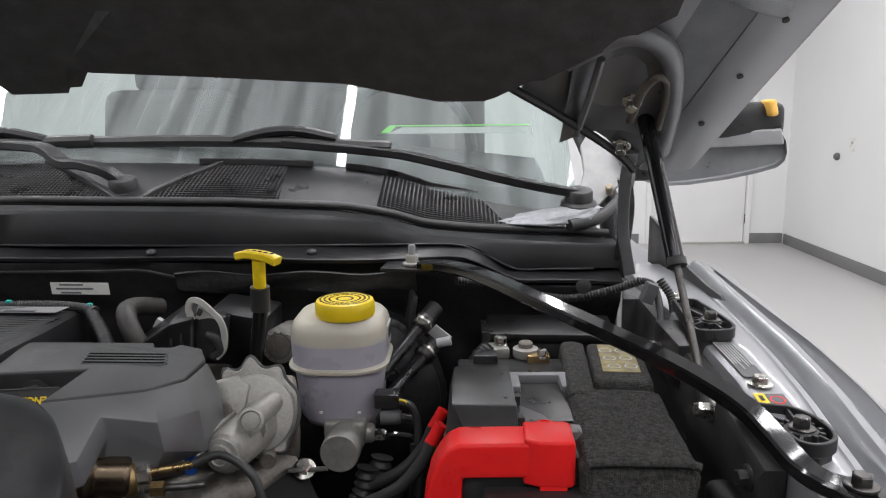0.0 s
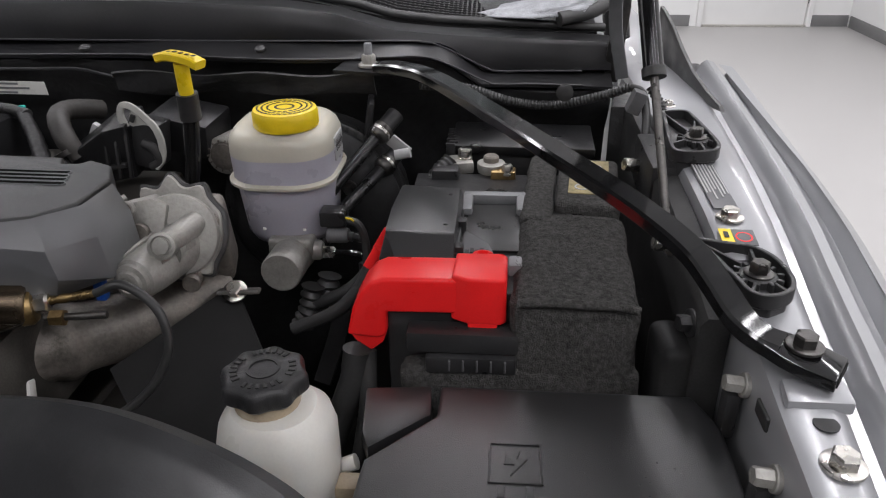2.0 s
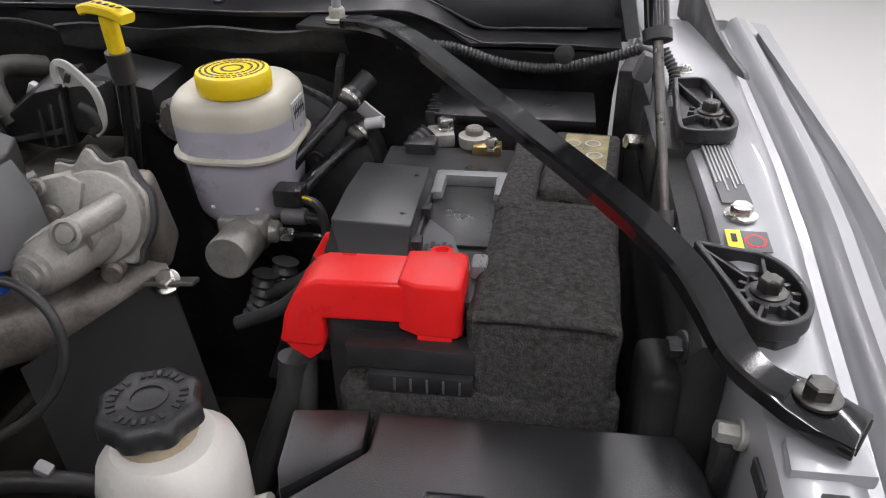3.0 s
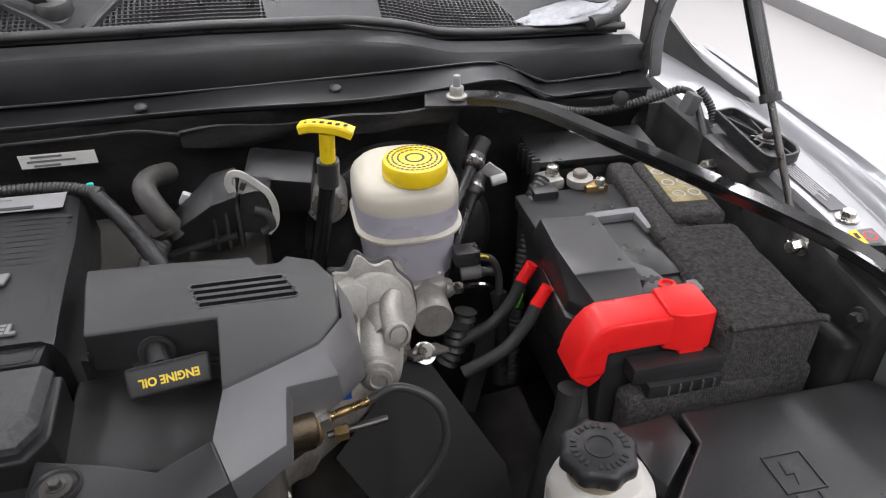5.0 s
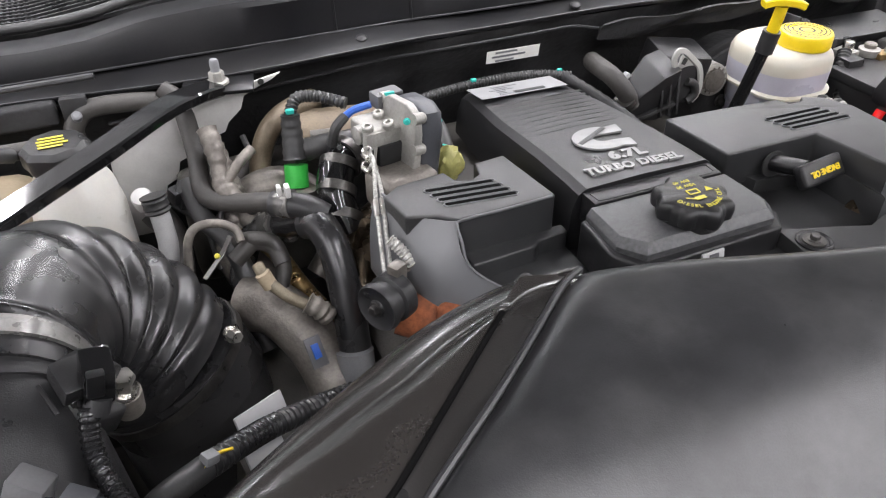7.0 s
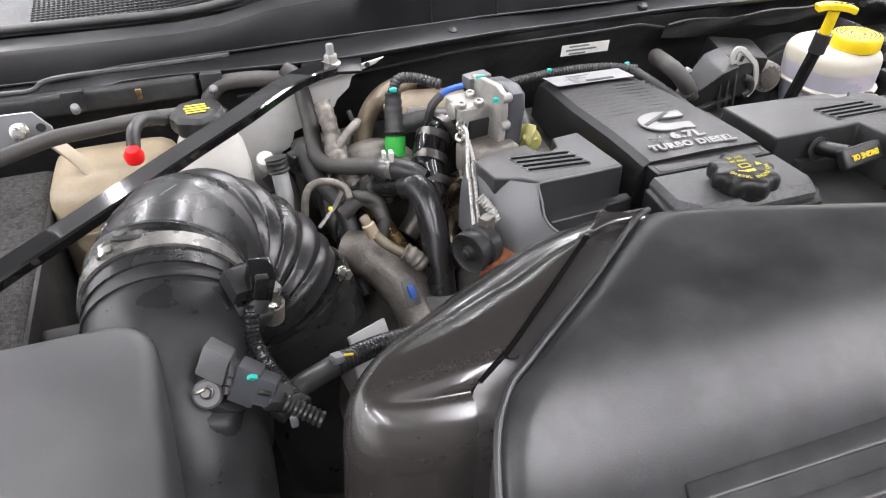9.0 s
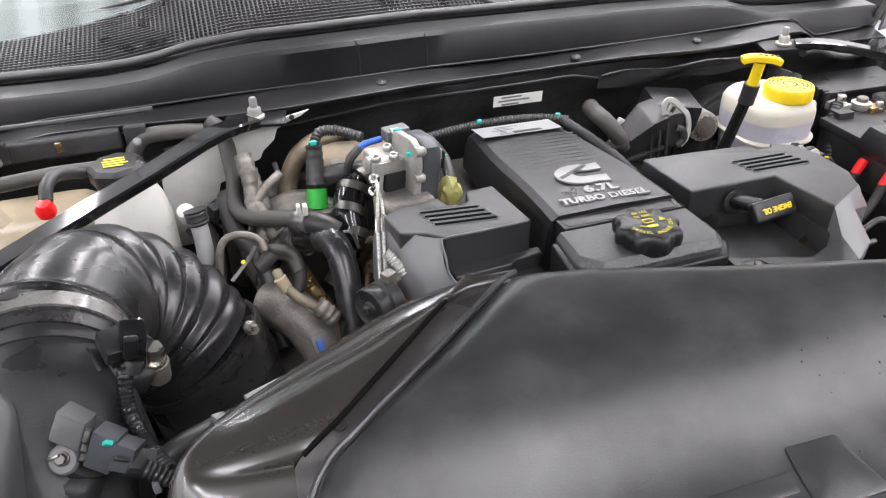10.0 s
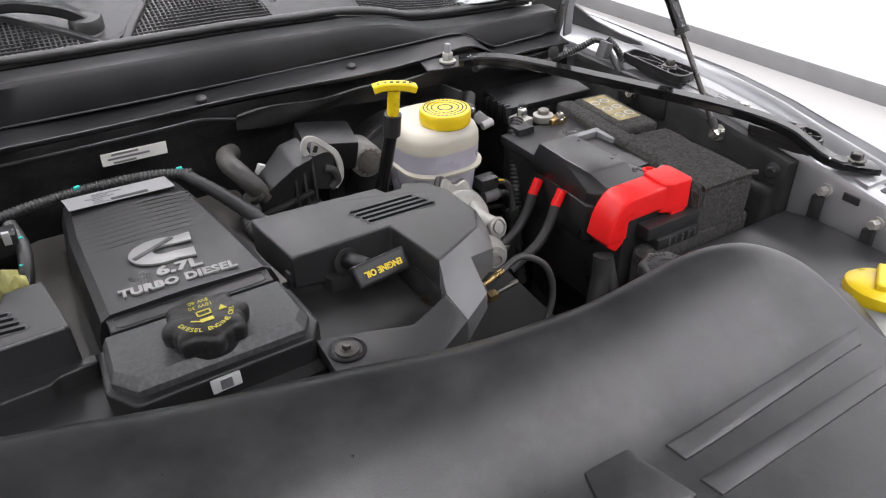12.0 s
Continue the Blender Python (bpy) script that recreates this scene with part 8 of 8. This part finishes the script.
part("lower_sensor", shift(bev(loft([[(-1.174, 0.490, 1.318), (-1.157, 0.485, 1.302), (-1.167, 0.478, 1.281), (-1.186, 0.484, 1.296)], [(-1.168, 0.512, 1.308), (-1.151, 0.507, 1.292), (-1.161, 0.500, 1.271), (-1.180, 0.506, 1.286)]]), 0.003), LOWER), "greyplug", maf)
part("lower_ear", shift(lathe([(0.012, 0), (0.012, 0.016), (0.010, 0.018), (0.0, 0.018)], (-1.178, 0.494, 1.264), (-0.1, -0.7, 0.6), 20), LOWER), "greyplug", maf)
part("lower_screw", shift(hexbolt((-1.180, 0.481, 1.277), (-0.1, -0.7, 0.6), 0.0045, 0.004, 1.3), LOWER), "dsteel", maf)
part("ear_spring", shift(tube([(-1.192, 0.486, 1.276), (-1.188, 0.480, 1.280), (-1.180, 0.478, 1.284)], 0.0014, 8, 4), LOWER), "steel", maf)
part("sensor_teeth", shift(merge(merge(box((-1.158, 0.481, 1.295), (0.005, 0.012, 0.006), 0.001, (35, 35, 0)), box((-1.161, 0.480, 1.287), (0.005, 0.012, 0.006), 0.001, (35, 35, 0))), box((-1.164, 0.479, 1.279), (0.005, 0.012, 0.006), 0.001, (35, 35, 0))), LOWER), "black", maf)
part("lower_plug", shift(bev(loft([[(-1.152, 0.478, 1.300), (-1.137, 0.474, 1.288), (-1.150, 0.468, 1.260), (-1.167, 0.474, 1.271)], [(-1.146, 0.500, 1.290), (-1.131, 0.496, 1.278), (-1.144, 0.490, 1.250), (-1.161, 0.496, 1.261)]]), 0.002), LOWER), "slate", maf)
part("plug_front", shift(bev(loft([[(-1.140, 0.474, 1.287), (-1.126, 0.472, 1.276), (-1.135, 0.467, 1.256), (-1.150, 0.469, 1.265)], [(-1.134, 0.494, 1.277), (-1.120, 0.492, 1.266), (-1.129, 0.487, 1.246), (-1.144, 0.489, 1.255)]]), 0.002), LOWER), "slate", maf)
part("plug_slot", shift(box((-1.137, 0.4695, 1.273), (0.012, 0.003, 0.004), 0.0005, (35, 40, 10)), LOWER), "ink_shade", maf)
part("plug_mark", shift(box((-1.1435, 0.4735, 1.289), (0.006, 0.004, 0.007), 0.001, (35, 40, 10)), LOWER), "teal", maf)
part("plug_tail", shift(box((-1.128, 0.478, 1.256), (0.024, 0.02, 0.016), 0.004, (20, 35, 10)), LOWER), "black", maf)
part("lower_lead", corr([(-1.126, 0.506, 1.236), (-1.115, 0.502, 1.228), (-1.105, 0.497, 1.221), (-1.095, 0.492, 1.215)], 0.0070, 0.0048, 14), "rubberg", maf)
part("tie_clip", box((-1.119, 0.500, 1.214), (0.007, 0.006, 0.012), 0.002), "lightgrey", maf)
part("sensor_seat", tube([(-1.195, 0.55, 1.205), (-1.165, 0.532, 1.245)], 0.026, 20, 3), "black", maf)
part("side_ribs", merge(merge(box((-1.185, 0.46, 1.13), (0.006, 0.02, 0.10), 0.001), box((-1.180, 0.49, 1.13), (0.006, 0.006, 0.10), 0.001)), box((-1.175, 0.52, 1.13), (0.006, 0.006, 0.10), 0.001)), "black", maf)
xl = thing("crossing_wire_sleeve", (-0.98, 0.60, 1.12), "black corrugated wire sleeve with white tag", "wiring")
part("sleeve", corr([(-1.071, 0.586, 1.182), (-1.037, 0.616, 1.163), (-1.001, 0.647, 1.139), (-0.928, 0.686, 1.105), (-0.86, 0.703, 1.088)], 0.0108, 0.0068, 12), "rubberg", xl)
part("taped_end", tube([(-1.134, 0.538, 1.186), (-1.105, 0.559, 1.193), (-1.071, 0.586, 1.182)], 0.0114, 12, 5), "rubber", xl)
part("tie_clip", box((-1.066, 0.584, 1.194), (0.013, 0.011, 0.009), 0.002, (0, 20, 30)), "lightgrey", xl)
part("yellow_wire", tube([(-1.074, 0.576, 1.192), (-1.061, 0.588, 1.191), (-1.048, 0.596, 1.183)], 0.0015, 6, 4), "yellow", xl)
part("white_tag", box((-1.017, 0.664, 1.136), (0.055, 0.004, 0.025), 0.001, (-30, 8, 30)), "label", xl)
part("lower_tag", box((-1.022, 0.650, 1.106), (0.042, 0.004, 0.026), 0.001, (-30, 8, 30)), "label", xl)
abx = thing("air_filter_box", (-1.35, 0.25, 1.05), "black satin plastic air filter box", "air filter box")
lidm = loft([rrect(-1.375, 0.19, 0.175, 0.412, 0.05, 1.0, 7), rrect(-1.375, 0.19, 0.164, 0.406, 0.045, 1.20, 7), rrect(-1.375, 0.19, 0.159, 0.403, 0.035, 1.272, 7), rrect(-1.375, 0.19, 0.156, 0.400, 0.032, 1.283, 7), rrect(-1.375, 0.19, 0.151, 0.395, 0.030, 1.290, 7), rrect(-1.375, 0.19, 0.142, 0.386, 0.028, 1.294, 7), rrect(-1.375, 0.19, 0.10, 0.30, 0.028, 1.296, 7)])
for v in lidm.verts:
    if v.co.z > 1.1:
        v.co.z -= 0.16 * (0.59 - v.co.y) * (v.co.z - 1.1) / 0.19
part("lid", lidm, "lidblk", abx, angle=60)
part("side_rib", box((-1.203, 0.30, 1.08), (0.012, 0.30, 0.20), 0.004), "black", abx)
part("spout", tube([(-1.215, 0.46, 1.14), (-1.213, 0.50, 1.155), (-1.212, 0.53, 1.172)], 0.07, 40, 4), "black", abx)

# ---- radiator shroud and its duct ----
shr = thing("radiator_shroud_cover", (-0.45, 0.2, 1.2), "large satin black radiator shroud cover", "shroud cover")
EDGE = [(-1.035, 0.02), (-1.034, 0.12), (-1.028, 0.22), (-1.017, 0.285), (-1.003, 0.327), (-0.985, 0.352), (-0.964, 0.367), (-0.938, 0.386), (-0.897, 0.417), (-0.854, 0.453), (-0.818, 0.484), (-0.798, 0.495), (-0.772, 0.492), (-0.726, 0.481),
        (-0.664, 0.461), (-0.598, 0.441), (-0.527, 0.423), (-0.452, 0.403), (-0.364, 0.390), (-0.310, 0.387), (-0.249, 0.385), (-0.206, 0.374), (-0.177, 0.353), (-0.158, 0.320), (-0.150, 0.270), (-0.146, 0.20), (-0.141, 0.10), (-0.136, 0.0)]


def shroud_z(y):
    return lerp([(-0.4, 1.10), (-0.15, 1.225), (-0.05, 1.266), (0.0, 1.284), (0.05, 1.299), (0.10, 1.3095), (0.15, 1.3165), (0.20, 1.3215), (0.24, 1.3250), (0.26, 1.3270), (0.272, 1.3287), (0.280, 1.3304), (0.288, 1.3326), (0.296, 1.3354), (0.304, 1.3388), (0.312, 1.3427), (0.320, 1.3469), (0.328, 1.3511),
                 (0.336, 1.3551), (0.344, 1.3587), (0.352, 1.3618), (0.360, 1.3644), (0.370, 1.3669), (0.382, 1.3689), (0.40, 1.3703), (0.43, 1.3707), (0.46, 1.370), (0.50, 1.369)], y)


def shroud_h(x, y):
    """Panel height, rising a little towards the driver side."""
    return shroud_z(y) + 0.010 * min(1.0, max(0.0, (x + 0.42) / 0.2)) * min(1.0, max(0.0, (y - 0.22) / 0.1)) + 0.010 * min(1.0, max(0.0, (x + 0.34) / 0.14)) * min(1.0, max(0.0, (y - 0.20) / 0.1))


line = spline([(x, y, shroud_z(y)) for x, y in EDGE], 6)
NL = len(line) - 1


def shroud_pt(u, v):
    k = u * NL
    i = min(int(k), NL - 1)
    p = line[i].lerp(line[i + 1], k - i)
    core = Vector((-0.90 + 0.68 * u, -0.02, 0))
    way = Vector((core.x - p.x, core.y - p.y, 0))
    far = way.length
    way.normalize()
    if v < 0.2:                      # skirt round the edge, going down
        s = 1 - v / 0.2
        return Vector((p.x, p.y, shroud_h(p.x, p.y) - 0.009)) - way * 0.006 * min(1, s * 3) + Vector((0, 0, -0.16 * s ** 1.3))
    d = ((v - 0.2) / 0.8) ** 1.35 * far
    q = p + way * d
    soft = max(0.0, 1 - d / 0.022)
    return Vector((q.x, q.y, shroud_h(q.x, q.y) - 0.009 * soft * soft))


part("panel", sheet(shroud_pt, 150, 70, 0.003), "shroud", shr, "smooth satin black panel", angle=60)
rimc = spline([(-0.30, 0.455, 1.235), (-0.20, 0.452, 1.248), (-0.12, 0.44, 1.258), (-0.06, 0.425, 1.258), (0.0, 0.408, 1.245), (0.04, 0.392, 1.224), (0.065, 0.365, 1.19), (0.085, 0.32, 1.14)], 6)


def rim_pt(u, v):
    k = u * (len(rimc) - 1)
    i = min(int(k), len(rimc) - 2)
    p = rimc[i].lerp(rimc[i + 1], k - i)
    inw = Vector((-0.25 - 0.5 * u, -1 + 0.3 * u, 0)).normalized()
    prof = [(-0.018, -0.10), (-0.012, -0.03), (-0.004, -0.006), (0.006, 0.0), (0.02, -0.004), (0.045, -0.022), (0.07, -0.05), (0.09, -0.09)]
    q = v * (len(prof) - 1)
    j = min(int(q), len(prof) - 2)
    a = prof[j][0] + (prof[j + 1][0] - prof[j][0]) * (q - j)
    b = prof[j][1] + (prof[j + 1][1] - prof[j][1]) * (q - j)
    return p + inw * a + Vector((0, 0, b))


part("rear_rim", sheet(rim_pt, 42, 21, 0.003), "shroud", shr)


def on_shroud(x, y):
    """Height of the panel at a place."""
    return shroud_h(x, y)


def embossed(name, corners, h=0.004, w=0.004):
    """A raised plateau with soft edges on the shroud, over an outline."""
    cx, cy = sum(c[0] for c in corners) / len(corners), sum(c[1] for c in corners) / len(corners)
    n = 6
    dense = []
    for (ax, ay), (bx, by) in zip(corners, corners[1:] + corners[:1]):
        dense += [(ax + (bx - ax) * k / n, ay + (by - ay) * k / n) for k in range(n)]
    part(name, bev(loft([[(x, y, on_shroud(x, y) - 0.004) for x, y in dense], [(x, y, on_shroud(x, y) + h) for x, y in dense]]), w, 2, 60), "shroud", shr)


for pts in ([(-0.368, 0.277), (-0.364, 0.262), (-0.182, 0.265), (-0.170, 0.276)], [(-0.367, 0.248), (-0.363, 0.233), (-0.185, 0.235), (-0.175, 0.246)],
            [(-0.905, 0.270), (-0.910, 0.256), (-0.70, 0.256), (-0.697, 0.272)], [(-0.90, 0.241), (-0.905, 0.227), (-0.70, 0.227), (-0.697, 0.243)]):
    embossed("pressed_rib", pts, 0.0020, 0.0016)
# worn emblem, kept as three plain plateaus
for x0, x1, x2, x3, up in ((-0.428, -0.392, -0.376, -0.440, 0.003), (-0.526, -0.470, -0.458, -0.536, 0.003), (-0.600, -0.560, -0.552, -0.612, 0.0025), (-0.690, -0.648, -0.640, -0.698, 0.0025)):
    embossed("raised_badge", [(x0, 0.287), (x1, 0.286), (x2, 0.240), (x3, 0.240)], up, 0.003)

gd = thing("intake_duct", (-1.0, 0.36, 1.2), "glossy dark plastic air intake duct", "duct")
SEAM = spline([(-0.842, 0.502, 1.364), (-0.862, 0.484, 1.364), (-0.888, 0.461, 1.363), (-0.918, 0.434, 1.362), (-0.946, 0.409, 1.361), (-0.962, 0.395, 1.360), (-0.974, 0.385, 1.358), (-0.984, 0.379, 1.356), (-0.992, 0.375, 1.353), (-1.000, 0.372, 1.349), (-1.006, 0.370, 1.344)], 24)
FOOT = spline([(x, y, 0) for x, y in ((-0.79, 0.538), (-0.845, 0.542), (-0.905, 0.528), (-0.96, 0.503), (-1.012, 0.473), (-1.050, 0.447), (-1.079, 0.419), (-1.0915, 0.393), (-1.090, 0.371), (-1.075, 0.355), (-1.048, 0.347), (-1.028, 0.3445), (-1.008, 0.343))], 40)


def along(pts, u):
    """Point of a polyline at a share of its length, and its direction."""
    total = sum((b - a).length for a, b in zip(pts, pts[1:]))
    go = min(max(u, 0.0), 1.0) * total
    for a, b in zip(pts, pts[1:]):
        step = (b - a).length
        if go <= step:
            return a.lerp(b, go / step), (b - a).normalized()
        go -= step
    return pts[-1].copy(), (pts[-1] - pts[-2]).normalized()


@functools.lru_cache(maxsize=None)
def duct_station(u):
    """Foot, inward direction, height of the top, width and depth of the shoulder, point on the seam."""
    way = (along(FOOT, min(1.0, u + 0.05))[0] - along(FOOT, max(0.0, u - 0.05))[0]).normalized()
    top = lerp([(0, 1.358), (0.5, 1.354), (0.75, 1.350), (0.88, 1.346), (1, 1.3435)], u)
    r = lerp([(0, 0.05), (0.4, 0.05), (0.55, 0.040), (0.66, 0.028), (0.72, 0.025), (0.9, 0.025), (1, 0.027)], u)
    h = lerp([(0, 0.06), (0.5, 0.06), (0.75, 0.055), (1, 0.045)], u)
    return along(FOOT, u)[0], Vector((-way.y, way.x, 0)), top, r, h, along(SEAM, u ** 0.9)[0]


def duct_pt(u, v):
    """u runs round the outer side from the rear to the front, v from the foot up over the shoulder to the seam."""
    o, inw, top, r, h, end = duct_station(u)
    if v < 0.25:
        d = 0.16 * (1 - v / 0.25)
        return o - inw * d * 0.08 + Vector((0, 0, top - h - d))
    th = min(1.0, (v - 0.25) / 0.45) * math.pi / 2
    q = o + inw * r * (1 - math.cos(th)) + Vector((0, 0, top - h + h * math.sin(th)))
    if v <= 0.7:
        return q
    w = (v - 0.7) / 0.3
    return q.lerp(end, w) + Vector((0, 0, 0.003 * math.sin(math.pi * w)))


part("shell", sheet(duct_pt, 90, 48, 0.003), "gloss", gd, angle=80)
STRIP = [((-0.842, 0.502, 1.3605), (-0.796, 0.499, 1.3605)), ((-0.888, 0.461, 1.3595), (-0.852, 0.456, 1.3605)), ((-0.946, 0.409, 1.3575), (-0.912, 0.407, 1.3605)), ((-0.976, 0.384, 1.354), (-0.948, 0.380, 1.355)), ((-1.003, 0.370, 1.344), (-0.976, 0.366, 1.345)), ((-1.009, 0.356, 1.335), (-0.985, 0.352, 1.336)),
         ((-1.012, 0.346, 1.316), (-0.991, 0.342, 1.317)), ((-1.014, 0.342, 1.28), (-0.995, 0.338, 1.28)), ((-1.018, 0.337, 1.20), (-0.999, 0.333, 1.20))]
strip_l, strip_r = spline([a for a, b in STRIP], 6), spline([b for a, b in STRIP], 6)


def strip_pt(u, v):
    k = u * (len(strip_l) - 1)
    i = min(int(k), len(strip_l) - 2)
    a, b = strip_l[i].lerp(strip_l[i + 1], k - i), strip_r[i].lerp(strip_r[i + 1], k - i)
    return a.lerp(b, v) + V(0, 0, 0.0015 - 0.001 * math.sin(math.pi * v))


part("seal_strip", sheet(strip_pt, 48, 6, 0.002), "strip", gd, "satin black sealing strip")
# Near-black tube draws the shade in the gap along the seam.
part("seam_slot", tube([Vector(p) + V(0.003, 0.001, 0.0006) for p in SEAM[32::24]], 0.0021, 8, 3), "painted_hole", gd)
part("strip_lip", tube([(-0.843, 0.505, 1.3605), (-0.836, 0.506, 1.364), (-0.828, 0.504, 1.3595), (-0.815, 0.503, 1.3605), (-0.797, 0.501, 1.3615)], 0.0018, 8, 4), "strip", gd)
# Black disc and box paint the shade in the drain and the clip slot.
part("drain_hole", lathe([(0.005, 0), (0.005, 0.001)], (-0.972, 0.3825, 1.3555), (0, 0, 1), 12), "void", gd)
part("clip_slot", box((-1.0015, 0.3385, 1.322), (0.0022, 0.006, 0.022), 0.0008, (-25, 0, 0)), "void", gd)
part("edge_bead", tube([(x - 0.001, y + 0.001, shroud_h(x, y) - 0.004) for x, y in EDGE[1:12]], 0.0026, 8, 4), "shroud", shr)

# water drops on the shroud, the duct and the fuse box lid
drops = bmesh.new()
wrng = random.Random(21)
for k in range(170):
    if k < 90:
        cx, cy = ((-0.18, 0.20), (-0.30, 0.10), (-0.45, 0.215), (-0.24, 0.05), (-0.62, 0.33))[k % 5]
        x, y = cx + wrng.gauss(0, 0.04), cy + wrng.gauss(0, 0.03)
        z = shroud_h(x, y)
    elif k < 120:
        p = duct_pt(0.70 + 0.25 * wrng.random(), 0.15 + 0.35 * wrng.random())
        x, y, z = p.x, p.y, p.z
    else:
        x, y, z = wrng.gauss(0.24, 0.03), wrng.gauss(0.50, 0.03), 1.120
    r = 0.0004 + 0.0007 * wrng.random() ** 2
    merge(drops, lathe([(r, -0.0004), (r * 0.85, r * 0.35), (r * 0.45, r * 0.6), (0.0, r * 0.65)], (x, y, z), (0, 0, 1), 8))
M["water"] = mat("water_drop", (0.03, 0.03, 0.032), 0.04, var=0.05, bump=0.0, spec=0.8)
solo("water_drops", drops, "water", "small clear water drops on black plastic", "water", kind="stuff")
